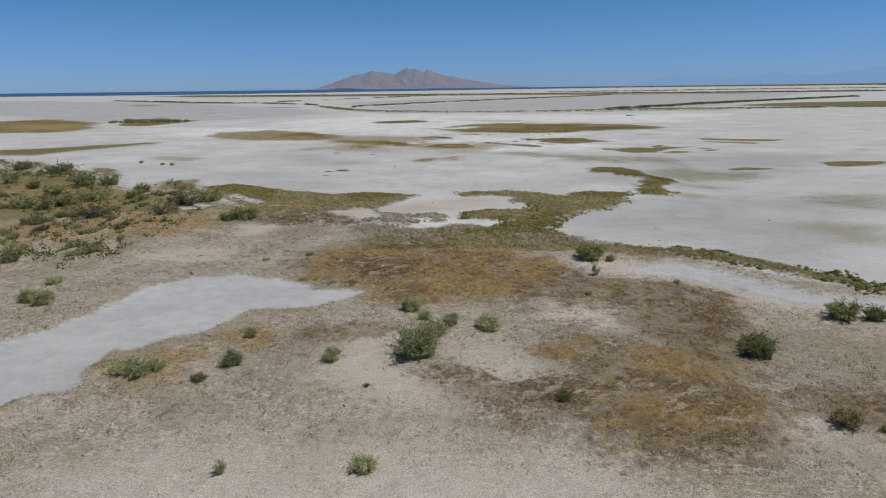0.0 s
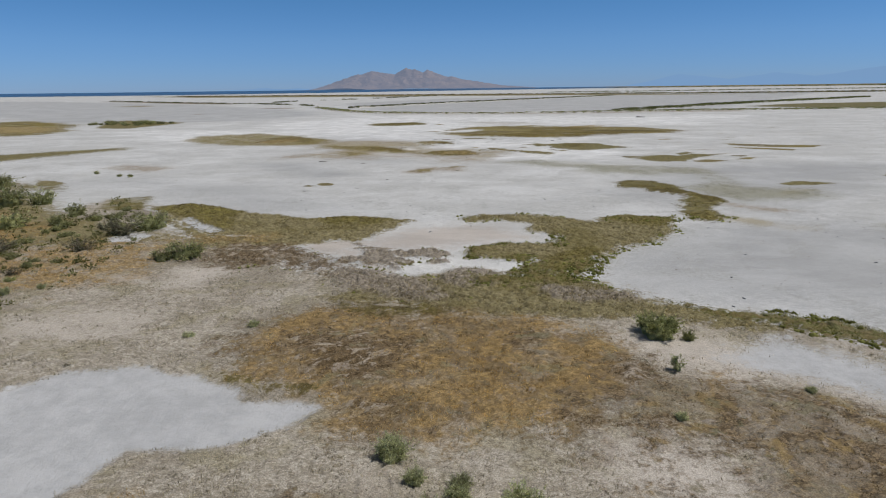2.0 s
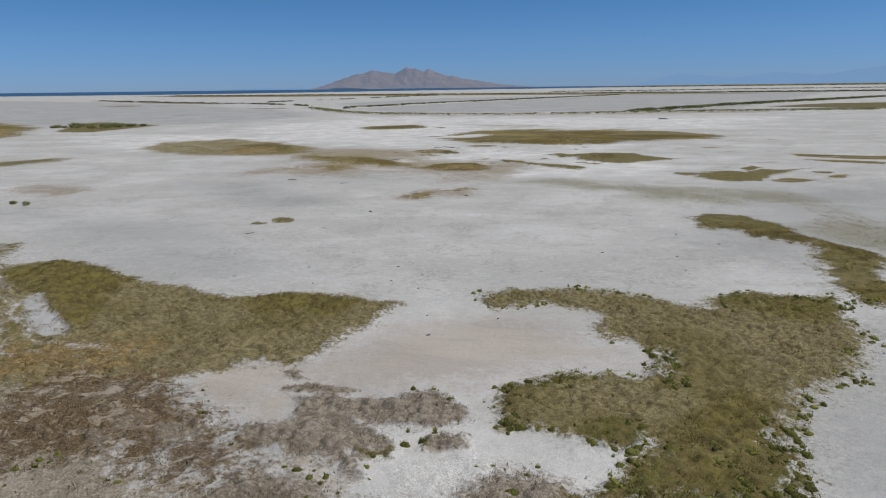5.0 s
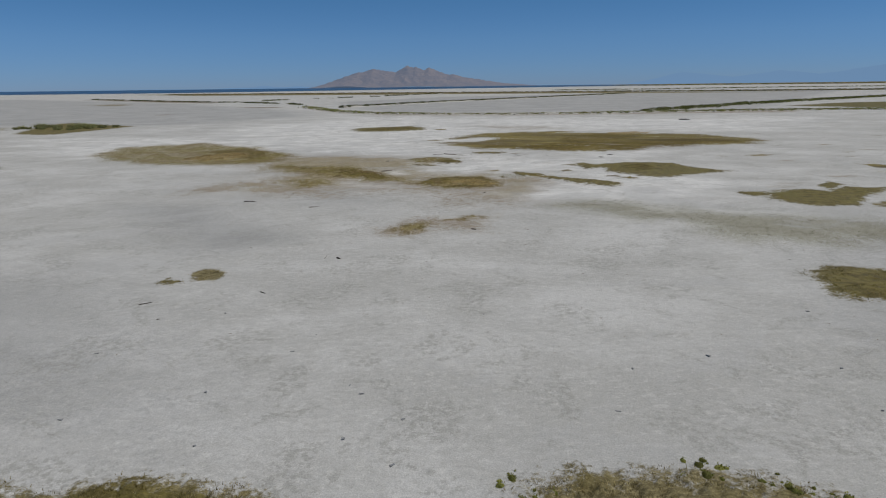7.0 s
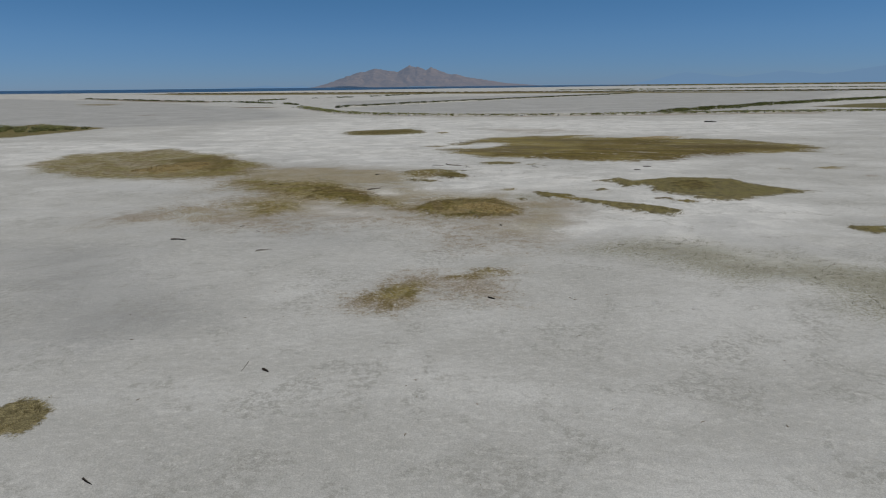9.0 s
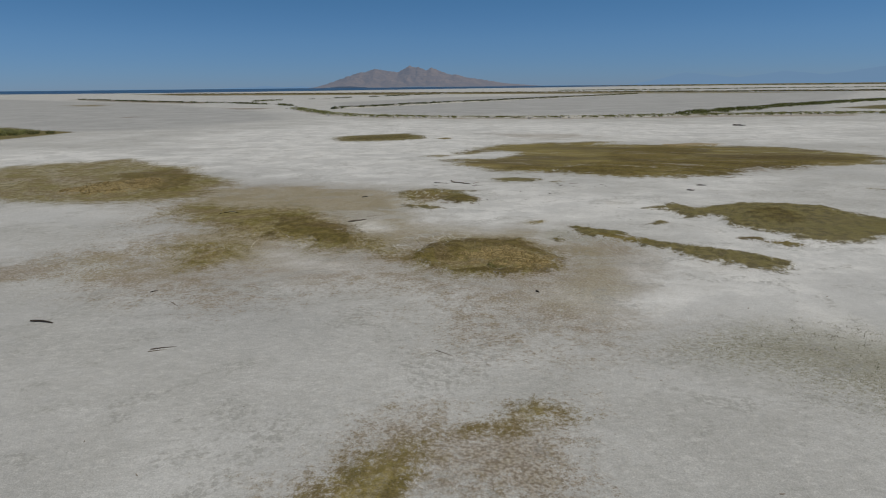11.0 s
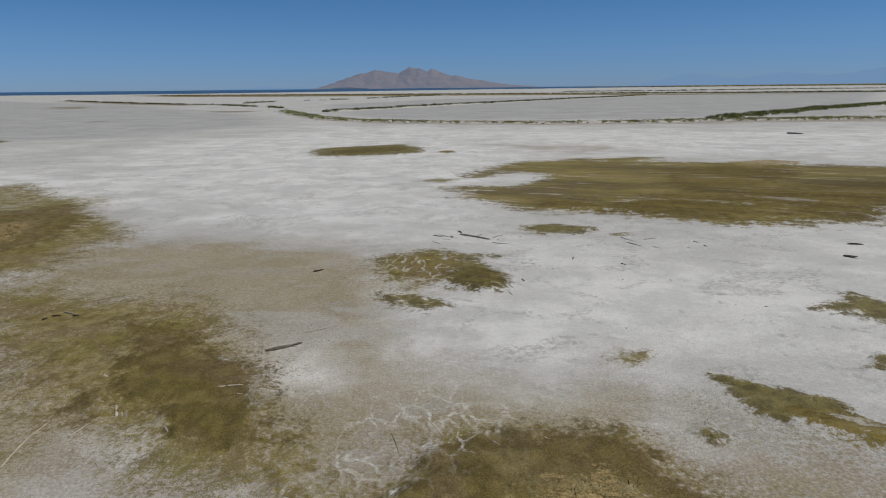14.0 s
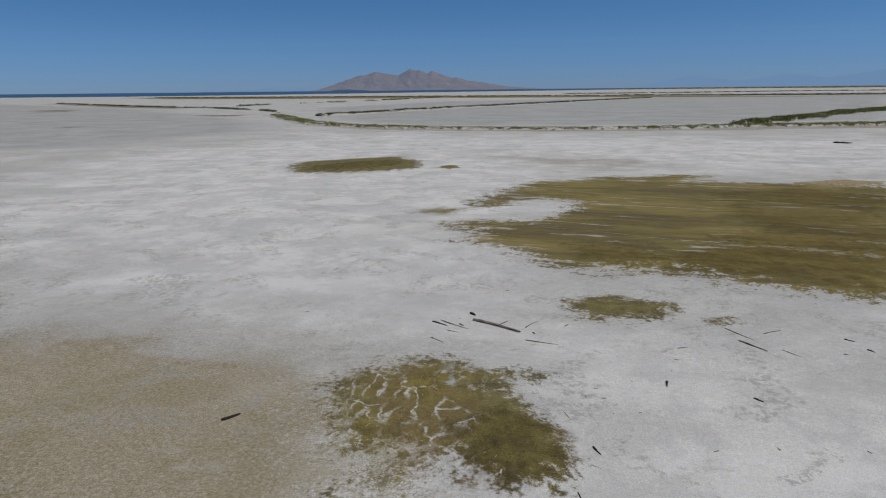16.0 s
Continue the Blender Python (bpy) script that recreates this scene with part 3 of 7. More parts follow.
zone("green", 0.6, (8.5, 33.2), (12.3, 31.8), (14.8, 30.7), (16.5, 28.6), (18.1, 26.8), (18.8, 25.4), (20.3, 23.5), (19.8, 22.8), (18.3, 24.6),
     (16.7, 26.3), (14.0, 29.0), (10.6, 31.0))
zone("olive", 1.0, (-3.7, 32.8), (-0.6, 33.2), (-0.2, 32.3), (-1.8, 31.8), (-3.4, 32.0))
zone("brown", 0.8, (-4.7, 33.8), (-3.5, 35.6), (-1.8, 36.3), (1.0, 37.0), (2.9, 37.0), (5.5, 37.0), (6.9, 35.3), (7.9, 33.8), (9.1, 33.1),
     (10.2, 32.4), (11.0, 31.6), (11.7, 30.7), (11.0, 29.9), (10.2, 30.4), (8.8, 31.3), (6.9, 31.4), (4.7, 31.1), (2.8, 31.7), (0.8, 32.1),
     (-1.5, 32.8), (-3.6, 33.0))
zone("mauve", 1.0, (-6.1, 37.4), (-4.9, 38.9), (-2.1, 37.3), (-0.3, 36.2), (0.4, 34.1), (-0.3, 33.3), (-1.9, 33.8), (-4.4, 35.2))
zone("green", 0.8, (1.0, 36.8), (3.8, 37.3), (5.5, 37.2), (5.9, 35.9), (4.5, 35.3), (2.8, 35.5), (1.1, 35.7))
zone("char", 1.0, (-12.3, 41.7), (-11.6, 42.9), (-9.8, 43.4), (-8.6, 43.4), (-7.4, 41.6), (-5.6, 39.9), (-5.3, 38.6), (-6.4, 38.2),
     (-8.1, 39.0), (-9.4, 39.0), (-10.0, 37.9), (-11.6, 39.0))
zone("brown", 0.6, (-15.2, 44.1), (-11.0, 44.7), (-8.4, 44.0), (-7.7, 42.8), (-10.0, 42.4), (-13.1, 42.0))
zone("gold", 0.7, (-18.4, 42.3), (-15.4, 42.9), (-12.8, 43.1), (-13.1, 42.0), (-15.0, 41.1), (-17.0, 40.5))
zone("char", 0.7, (-12.1, 41.5), (-11.5, 43.3), (-9.0, 43.3), (-6.3, 39.5), (-4.7, 37.9), (-6.2, 37.2), (-8.5, 38.7), (-10.8, 39.6))
zone("bare", 1.0, (-12.6, 35.7), (-12.0, 37.5), (-11.0, 38.7), (-9.3, 38.2), (-10.1, 36.5), (-11.1, 35.3))
zone("bare", 0.7, (-4.6, 33.3), (-3.2, 34.1), (-1.5, 33.8), (-1.6, 33.3), (-3.1, 33.4))
zone("halo", 1.2, (-38.0, 77.6), (-37.8, 80.4), (-32.6, 79.4), (-30.6, 76.9), (-31.7, 74.0))
zone("halo", 1.0, (-5.2, 72.0), (-4.1, 74.2), (-3.0, 75.8), (-1.7, 75.7), (-1.4, 72.6), (-2.8, 71.7))
zone("moss", 0.5, (-3.9, 72.9), (-3.1, 74.6), (-1.9, 75.1), (-2.0, 72.9), (-2.8, 72.0))
zone("moss", 0.4, (-0.7, 75.8), (0.8, 76.8), (1.7, 76.3), (0.5, 75.5))
zone("halo", 1.2, (-1.7, 74.9), (1.2, 75.6), (0.7, 73.2), (-1.4, 73.2))
zone("moss", 1.4, (-46.0, 115.9), (-45.9, 125.9), (-37.3, 130.1), (-27.3, 122.8), (-19.5, 111.6), (-19.5, 105.8), (-25.2, 103.6), (-31.9, 104.9),
     (-38.8, 107.8))
zone("straw", 0.4, (-31.6, 109.3), (-31.1, 110.6), (-28.6, 112.5), (-25.9, 113.5), (-24.8, 110.8), (-27.7, 108.8), (-30.3, 107.5))
zone("halo", 2.5, (-21.5, 110.1), (-13.8, 109.7), (-5.0, 108.0), (-5.2, 99.2), (-12.3, 95.6), (-17.9, 99.7))
zone("olive", 0.7, (-4.6, 102.9), (-2.9, 102.6), (-1.8, 101.9), (-1.6, 101.3), (-1.9, 100.8), (-3.1, 101.1), (-4.3, 101.9))
zone("halo", 3.0, (-27.4, 109.9), (-22.9, 110.8), (-18.2, 111.9), (-9.7, 111.1), (-6.7, 109.0), (-4.0, 104.6), (-3.7, 101.6), (-2.8, 98.6),
     (-1.7, 96.4), (-0.5, 94.9), (2.7, 94.2), (2.0, 92.3), (-12.0, 92.1))
zone("olive", 0.8, (1.9, 114.2), (4.1, 115.0), (6.0, 113.5), (5.2, 112.2), (2.5, 112.3))
zone("olive", 0.5, (6.7, 112.0), (7.7, 112.4), (7.8, 111.8), (6.8, 111.4))
zone("olive", 1.2, (-19.4, 155.7), (-18.5, 160.9), (-13.8, 162.7), (-9.6, 164.6), (-5.5, 159.2), (-6.0, 153.0), (-12.0, 150.6), (-17.5, 150.4))
zone("halo", 0.8, (3.2, 97.4), (4.1, 97.3), (4.0, 96.6), (3.2, 96.5))
zone("swath", 3.0, (-166.3, 191.5), (-135.1, 185.2), (-127.2, 196.9), (-95.0, 168.6), (-81.2, 137.2), (-87.4, 129.5), (-113.1, 129.9))
zone("olive", 3.0, (-116.4, 172.7), (-118.1, 188.1), (-102.1, 172.7), (-101.7, 159.6))
zone("olive", 2.5, (-73.6, 89.1), (-66.6, 90.8), (-61.1, 95.5), (-49.7, 103.3), (-47.4, 98.8), (-53.6, 90.4), (-55.0, 83.6), (-70.3, 85.0))
zone("halo", 4.0, (9.7, 164.3), (14.1, 161.6), (18.7, 156.5), (13.8, 155.3), (10.3, 158.6))
zone("halo", 1.5, (-22.9, 87.8), (-19.0, 89.3), (-17.3, 87.4), (-20.2, 86.0))
zone("olive", 1.5, (-41.6, 67.8), (-36.3, 65.1), (-34.0, 61.9), (-37.6, 62.2))
zone("halo", 2.2, (-15.7, 91.3), (-16.4, 95.0), (-18.7, 102.7), (-18.7, 110.4), (-13.6, 111.8), (-7.0, 110.5), (-4.0, 105.1), (-3.0, 99.1),
     (-1.4, 96.4), (2.1, 96.4), (4.4, 94.9), (5.6, 92.3), (6.9, 90.2), (6.5, 87.7), (5.3, 85.2), (5.3, 83.4), (3.8, 81.6), (0.8, 81.6),
     (-0.1, 83.3), (-1.6, 86.1), (-2.8, 86.1), (-5.7, 86.1), (-8.5, 85.8), (-11.6, 86.0), (-14.8, 86.3), (-18.9, 91.3))
zone("moss", 0.9, (-3.9, 89.8), (-2.9, 91.5), (-1.8, 92.9), (-0.1, 93.7), (1.8, 93.5), (3.3, 91.0), (3.5, 88.8), (3.0, 87.9), (1.4, 87.4),
     (-0.4, 87.5), (-1.8, 88.1), (-2.9, 89.1))
zone("dark", 0.8, (-1.9, 91.1), (-0.2, 92.9), (1.9, 92.9), (3.2, 90.6), (3.4, 89.1), (3.0, 89.5), (1.4, 91.1), (-0.2, 91.1), (-1.4, 89.8))
zone("moss", 0.7, (-4.9, 107.4), (-2.9, 108.5), (-1.5, 108.2), (-1.8, 105.1), (-3.5, 103.1), (-4.6, 104.4))
zone("straw", 0.45, (-0.7, 90.4), (0.3, 91.1), (1.8, 91.1), (2.9, 89.8), (3.2, 88.6), (2.5, 88.1), (1.1, 88.3), (-0.3, 89.2))
zone("moss", 1.6, (-18.5, 101.5), (-16.7, 103.7), (-13.2, 102.4), (-10.2, 100.3), (-7.0, 96.9), (-5.4, 93.6), (-4.6, 91.2), (-3.3, 89.3),
     (-3.1, 88.1), (-4.1, 89.1), (-6.1, 91.7), (-8.5, 93.1), (-10.5, 93.5), (-13.0, 94.2), (-15.7, 97.4))
zone("dark", 1.0, (-12.7, 100.3), (-10.1, 99.2), (-7.1, 96.1), (-5.7, 92.9), (-6.8, 93.0), (-8.8, 95.0), (-10.8, 96.5))
zone("wash", 1.4, (-14.5, 89.5), (-15.5, 92.5), (-14.2, 93.5), (-11.7, 93.7), (-9.7, 92.4), (-9.6, 90.0), (-9.9, 88.6), (-11.6, 88.2),
     (-14.8, 88.4), (-16.3, 87.7), (-18.2, 90.0))
zone("moss", 1.6, (-14.3, 90.5), (-14.2, 92.1), (-12.6, 92.4), (-11.3, 90.7), (-11.9, 89.3), (-13.2, 89.1))
zone("wash", 0.8, (-6.4, 103.5), (-5.2, 105.9), (-4.3, 107.3), (-3.6, 103.0), (-4.6, 102.0))
zone("olive", 0.5, (-2.5, 106.8), (-1.3, 107.6), (-0.1, 107.1), (0.3, 105.2), (0.6, 104.1), (0.4, 103.5), (-0.4, 103.2), (-1.4, 103.6),
     (-2.1, 104.5), (-2.7, 105.7))
zone("halo", 1.0, (-55.8, 284.4), (-39.1, 256.7), (-23.9, 235.6), (-2.9, 225.7), (20.3, 220.2), (42.7, 218.7), (57.9, 222.4), (69.5, 227.0),
     (91.6, 230.1), (107.2, 229.7), (89.0, 206.5), (59.3, 207.4), (50.2, 205.5), (17.7, 205.2), (-2.8, 209.4), (-21.0, 216.9), (-36.9, 235.4),
     (-49.5, 261.7))
zone("char", 0.5, (10.1, 23.0), (11.1, 22.4), (10.5, 20.5), (9.4, 20.7))
zone("vein", 0.8, (-5.9, 107.1), (-5.0, 108.8), (-2.1, 109.6), (-1.3, 107.4), (-1.6, 105.4), (-2.7, 104.0), (-4.5, 104.2))
zone("olive", 0.8, (-5.4, 106.8), (-5.2, 107.9), (-4.3, 108.4), (-3.7, 108.6), (-2.4, 108.8), (-1.2, 108.3), (0.0, 108.1), (0.4, 107.8),
     (-0.5, 107.1), (-0.2, 106.2), (0.3, 105.2), (0.7, 104.3), (0.6, 103.5), (-0.2, 103.0), (-1.1, 103.1), (-2.0, 103.6), (-2.8, 104.2),
     (-3.4, 104.8), (-4.1, 104.7), (-4.7, 105.1), (-5.1, 106.2))
zone("dark", 0.7, (-2.0, 105.2), (-0.6, 105.8), (0.3, 104.8), (0.4, 103.8), (-0.5, 103.3), (-1.5, 103.8))
zone("pan", 0.3, (-2.2, 108.8), (-2.0, 108.8), (-2.1, 108.0), (-1.8, 107.4), (-2.0, 107.2), (-2.3, 107.8))
zone("swath", 1.2, (-0.7, 133.7), (0.7, 137.6), (3.8, 143.1), (10.1, 146.1), (18.2, 148.3), (20.9, 147.4), (17.9, 143.4), (38.4, 138.4),
     (42.4, 131.3), (43.8, 126.0), (39.0, 121.3), (32.1, 120.0), (25.3, 118.2), (22.1, 114.3), (14.0, 114.1), (12.1, 115.1), (9.4, 116.5),
     (7.4, 117.3), (5.3, 118.0), (3.0, 119.2), (1.2, 121.2), (-0.7, 123.6), (-1.7, 127.8), (-0.1, 128.9), (2.6, 128.8), (5.1, 131.6),
     (6.3, 135.0), (4.3, 136.3), (0.8, 133.1))
zone("dark", 2.5, (12.4, 124.4), (23.3, 127.6), (35.9, 129.5), (40.4, 125.0), (30.6, 120.7), (21.5, 115.8), (14.8, 117.3))
zone("moss", 0.8, (-4.4, 131.3), (-2.6, 132.6), (-1.1, 132.1), (-2.6, 130.7))
zone("brown", 1.0, (-13.5, 49.0), (-10.9, 49.6), (-5.9, 47.0), (-5.5, 45.5), (-9.2, 45.6), (-12.0, 46.6))
zone("green", 3.0, (110.9, 252.4), (150.2, 280.0), (197.9, 289.3), (221.5, 276.9), (172.5, 215.1), (130.4, 224.1))
zone("brown", 14.0, (-494.9, 983.2), (-216.2, 861.1), (-17.5, 805.8), (-13.7, 631.2), (-166.0, 680.5), (-304.5, 747.6))
zone("brown", 14.0, (-17.5, 805.8), (184.1, 625.1), (291.6, 528.9), (340.9, 484.7), (340.9, 484.7), (291.6, 528.9), (164.3, 568.0),
     (-14.1, 648.2))
zone("dark", 10.0, (-310.1, 568.6), (-218.6, 482.8), (-142.7, 408.9), (-128.9, 377.6), (-185.7, 423.2), (-261.6, 499.2))
zone("moss", 6.0, (-194.7, 373.3), (-181.4, 377.2), (-165.7, 348.4), (-174.7, 347.5))
zone("dark", 4.0, (-88.9, 300.2), (-73.1, 298.9), (-71.1, 287.6), (-82.9, 290.2))
zone("dark", 3.0, (-93.1, 235.0), (-90.1, 234.6), (-88.0, 230.1), (-89.7, 230.3))
zone("wash", 1.8, (-14.3, 91.3), (-18.4, 102.7), (-17.9, 109.5), (-12.7, 111.2), (-6.5, 109.7), (-3.2, 102.4), (-3.4, 97.3), (-2.3, 94.9),
     (-3.3, 91.2), (-3.2, 88.9), (-5.2, 91.2), (-7.8, 92.4), (-9.5, 91.3), (-9.6, 89.3), (-13.1, 88.5))
zone("damp", 4.0, (-22.2, 118.0), (-12.7, 121.9), (-2.6, 122.2), (0.0, 117.5), (-2.9, 112.6), (-9.9, 111.6), (-17.2, 112.8))
zone("damp", 3.0, (22.8, 76.3), (36.5, 78.5), (48.4, 74.7), (21.8, 47.2), (17.9, 51.1), (16.1, 52.8), (13.7, 59.2))
zone("white", 0.9, (-7.6, 97.9), (-6.4, 98.2), (-5.1, 97.4), (-4.9, 95.7), (-6.2, 95.4), (-7.1, 96.3))
zone("damp", 2.0, (9.3, 40.9), (12.5, 43.2), (19.9, 45.2), (12.0, 37.0), (7.4, 37.0))
zone("halo", 0.8, (3.0, 94.5), (5.0, 92.6), (6.3, 90.2), (6.1, 87.7), (5.0, 85.2), (5.1, 83.6), (3.6, 82.2), (1.8, 84.2), (3.6, 87.4),
     (3.9, 89.8))
zone("white", 1.2, (-10.3, 90.8), (-9.4, 91.1), (-7.7, 90.3), (-7.3, 88.6), (-8.5, 88.2), (-9.7, 89.2))
zone("wash", 1.4, (3.0, 94.9), (5.6, 92.3), (6.9, 90.2), (6.4, 87.4), (5.3, 85.2), (3.4, 83.4), (1.8, 84.2), (3.9, 87.7), (4.1, 91.2))
zone("wash", 1.2, (-3.6, 92.3), (-1.4, 96.0), (2.2, 95.6), (4.1, 92.0), (4.4, 88.9), (3.2, 87.0), (0.1, 86.8), (-2.0, 87.7))
zone("wash", 2.0, (-21.5, 110.1), (-13.8, 109.7), (-5.0, 108.0), (-5.2, 99.2), (-12.3, 95.6), (-17.9, 99.7))
zone("wash", 1.0, (-6.3, 105.1), (-5.4, 106.2), (-4.3, 104.7), (-3.8, 102.7), (-5.2, 102.4))
zone("damp", 5.0, (-573.2, 630.7), (-389.5, 595.3), (-140.3, 370.3), (-57.3, 257.5), (-42.7, 216.9), (-54.0, 182.3), (-81.1, 175.8),
     (-115.3, 179.6))
zone("damp", 3.0, (-14.3, 87.7), (-9.8, 87.0), (-6.8, 85.2), (-6.3, 81.8), (-9.7, 81.5))
zone("damp", 2.0, (-23.1, 80.5), (-16.0, 80.4), (-9.4, 71.2), (-11.2, 67.7), (-13.7, 67.7))
zone("brown", 2.0, (-66.2, 64.9), (-50.3, 68.4), (-41.4, 65.4), (-31.2, 56.9), (-26.5, 51.9), (-21.1, 49.4), (-14.5, 43.4), (-18.6, 43.6),
     (-24.3, 40.7), (-29.6, 40.0), (-38.7, 39.5))
zone("gold", 1.5, (-41.1, 55.8), (-32.0, 53.7), (-24.0, 47.7), (-24.1, 43.8), (-29.2, 44.1), (-34.7, 47.0))
zone("halo", 1.0, (9.1, 31.2), (10.9, 30.8), (13.2, 30.0), (14.6, 28.9), (12.3, 26.0), (10.9, 26.5), (9.2, 27.6), (8.6, 28.9))
zone("gold", 0.6, (7.9, 27.2), (8.6, 27.1), (8.0, 26.0), (7.5, 26.2))
zone("olive", 0.5, (-6.6, 27.0), (-4.9, 26.1), (-3.4, 25.8), (-3.5, 25.6), (-4.9, 25.7), (-6.5, 26.6))
zone("dark", 0.8, (-4.7, 20.7), (-2.8, 21.4), (-1.5, 20.9), (-3.4, 19.9), (-4.8, 19.7))
zone("straw", 2.0, (-114.7, 157.1), (-110.3, 163.6), (-93.5, 158.1), (-86.6, 139.9), (-98.3, 139.9))
zone("damp", 2.5, (5.6, 36.1), (8.0, 39.1), (14.1, 46.3), (25.0, 47.3), (34.0, 45.7), (18.4, 29.5), (14.7, 32.1), (10.3, 33.5))
zone("damp", 4.0, (-31.4, 67.3), (-17.8, 63.2), (-8.3, 54.3), (-16.0, 53.6), (-24.6, 58.0))
zone("white", 4.0, (-46.9, 168.7), (-26.1, 188.8), (-2.3, 180.0), (11.4, 154.2), (3.0, 134.4), (-3.5, 125.7), (0.1, 114.2), (-4.6, 110.5),
     (-12.8, 113.8), (-20.8, 117.0), (-32.1, 132.5))
zone("white", 3.0, (-0.1, 110.4), (6.8, 110.9), (12.1, 110.2), (20.9, 112.5), (23.7, 111.2), (10.6, 94.3), (6.0, 96.1), (2.6, 94.9),
     (-0.8, 96.8), (-2.8, 99.8), (-1.1, 102.7), (1.0, 104.0))
zone("white", 6.0, (-30.9, 210.6), (8.0, 195.1), (44.6, 184.9), (80.3, 183.4), (50.0, 144.6), (22.3, 147.5), (5.5, 164.3), (-19.7, 176.1))
zone("white", 4.0, (-68.9, 140.9), (-31.8, 141.0), (-2.5, 145.2), (-2.0, 117.6), (-20.9, 119.9), (-41.7, 116.0), (-52.4, 117.2))
zone("white", 3.0, (2.0, 111.1), (14.4, 106.6), (23.2, 90.4), (14.6, 80.0), (6.7, 84.1), (9.5, 92.6))
zone("white", 1.2, (-2.4, 39.7), (-1.6, 39.9), (0.5, 40.3), (1.9, 39.2), (3.0, 38.1), (2.6, 37.0), (-2.2, 37.0))
zone("halo", 0.5, (9.0, 103.6), (9.8, 103.5), (10.2, 102.5), (9.0, 102.2))
zone("olive", 0.6, (14.8, 64.4), (15.9, 65.4), (18.0, 64.7), (19.3, 62.3), (18.9, 59.2), (19.7, 57.4), (20.4, 55.6), (20.2, 54.3), (18.4, 52.2),
     (17.8, 50.0), (17.7, 48.6), (16.9, 47.6), (15.9, 47.9), (15.6, 49.3), (15.6, 51.1), (16.6, 53.1), (17.2, 55.2), (18.1, 55.9), (18.1, 57.1),
     (17.5, 57.7), (16.3, 58.9), (15.7, 60.7), (14.2, 61.3))
zone("brown", 0.8, (16.2, 50.3), (18.1, 51.1), (17.7, 48.6), (16.9, 47.6), (15.9, 48.1))
zone("dark", 0.8, (15.8, 62.2), (17.3, 61.6), (18.5, 59.2), (19.9, 55.4), (19.3, 54.0), (18.1, 56.3), (16.6, 59.5))
zone("olive", 0.35, (28.25, 62.55), (30.22, 64.05), (31.60, 63.42), (33.36, 62.27), (29.94, 61.44), (28.16, 61.29))
zone("wash", 0.5, (25.9, 58.4), (28.1, 59.9), (29.3, 59.1), (27.5, 57.5), (25.7, 57.1))
zone("wash", 0.8, (18.5, 49.7), (19.6, 48.3), (20.4, 47.0), (22.6, 46.3), (21.9, 45.4), (19.6, 46.1), (18.2, 47.3), (17.0, 48.6))
zone("halo", 0.6, (19.6, 54.0), (20.8, 53.6), (21.8, 52.2), (23.4, 50.9), (21.5, 51.0), (19.7, 52.0))
zone("olive", 0.4, (39.85, 66.73), (43.91, 68.45), (47.51, 67.61), (45.90, 65.24), (41.27, 63.27), (39.36, 63.88))
zone("olive", 0.5, (22.3, 83.3), (26.3, 85.3), (27.4, 84.1), (29.8, 86.3), (31.6, 85.8), (35.4, 87.2), (31.8, 84.5), (29.2, 82.4), (25.8, 78.5),
     (23.0, 78.7), (21.9, 80.8))
zone("olive", 0.35, (20.67, 84.56), (22.60, 84.03), (22.40, 82.17), (20.91, 83.01))
zone("olive", 0.35, (27.99, 86.89), (30.16, 88.93), (30.73, 87.55), (28.15, 85.22))
zone("swath", 0.3, (27.39, 79.42), (29.72, 80.62), (31.17, 78.85), (28.65, 77.73), (27.22, 78.14))
zone("swath", 0.25, (33.84, 84.40), (35.75, 84.26), (34.47, 82.81), (33.45, 83.26))
zone("swath", 0.3, (33.60, 81.77), (36.44, 82.67), (34.22, 80.32), (33.04, 80.39))
zone("swath", 0.3, (39.33, 99.96), (45.00, 97.72), (51.38, 95.50), (48.05, 92.95), (43.11, 94.17), (39.37, 96.79))
zone("swath", 0.25, (38.73, 93.91), (42.40, 92.84), (45.28, 91.19), (43.90, 89.37), (40.08, 91.04))
zone("swath", 0.25, (37.28, 94.85), (40.79, 93.46), (44.08, 91.13), (43.16, 89.75), (39.63, 91.50))
zone("olive", 0.6, (10.8, 100.8), (13.1, 102.4), (13.7, 101.1), (14.8, 101.5), (16.3, 102.0), (18.9, 102.8), (20.3, 102.1), (21.8, 101.3),
     (16.9, 94.0), (15.5, 94.6), (14.5, 95.5), (14.3, 97.0), (14.0, 98.6), (12.6, 97.9), (12.4, 98.7), (11.9, 100.3))
zone("olive", 0.6, (19.1, 102.3), (21.7, 101.4), (22.7, 98.2), (24.0, 96.4), (25.1, 95.5), (22.5, 94.0), (19.9, 92.9), (17.4, 91.8), (15.9, 93.1))
zone("dark", 0.9, (16.7, 99.4), (18.6, 100.4), (19.6, 99.1), (17.9, 96.9), (16.0, 97.2))
zone("olive", 0.5, (8.5, 92.1), (9.7, 91.9), (11.1, 91.6), (11.8, 90.9), (12.9, 90.1), (13.5, 88.9), (12.4, 87.2), (11.5, 87.8), (10.8, 88.5),
     (10.0, 89.1), (9.4, 89.8), (9.1, 90.9))
zone("halo", 0.5, (5.8, 90.6), (6.6, 90.5), (6.7, 89.1), (5.9, 87.3), (5.7, 88.3))
zone("halo", 0.6, (9.2, 89.4), (10.7, 88.3), (11.0, 87.5), (9.9, 87.5), (9.2, 88.5))
zone("swath", 0.35, (13.32, 93.55), (14.25, 93.37), (14.34, 92.75), (15.57, 92.00), (15.11, 91.31), (14.20, 92.16), (13.36, 92.61))
zone("olive", 0.3, (9.65, 96.37), (10.73, 97.27), (10.88, 96.86), (10.07, 96.27))
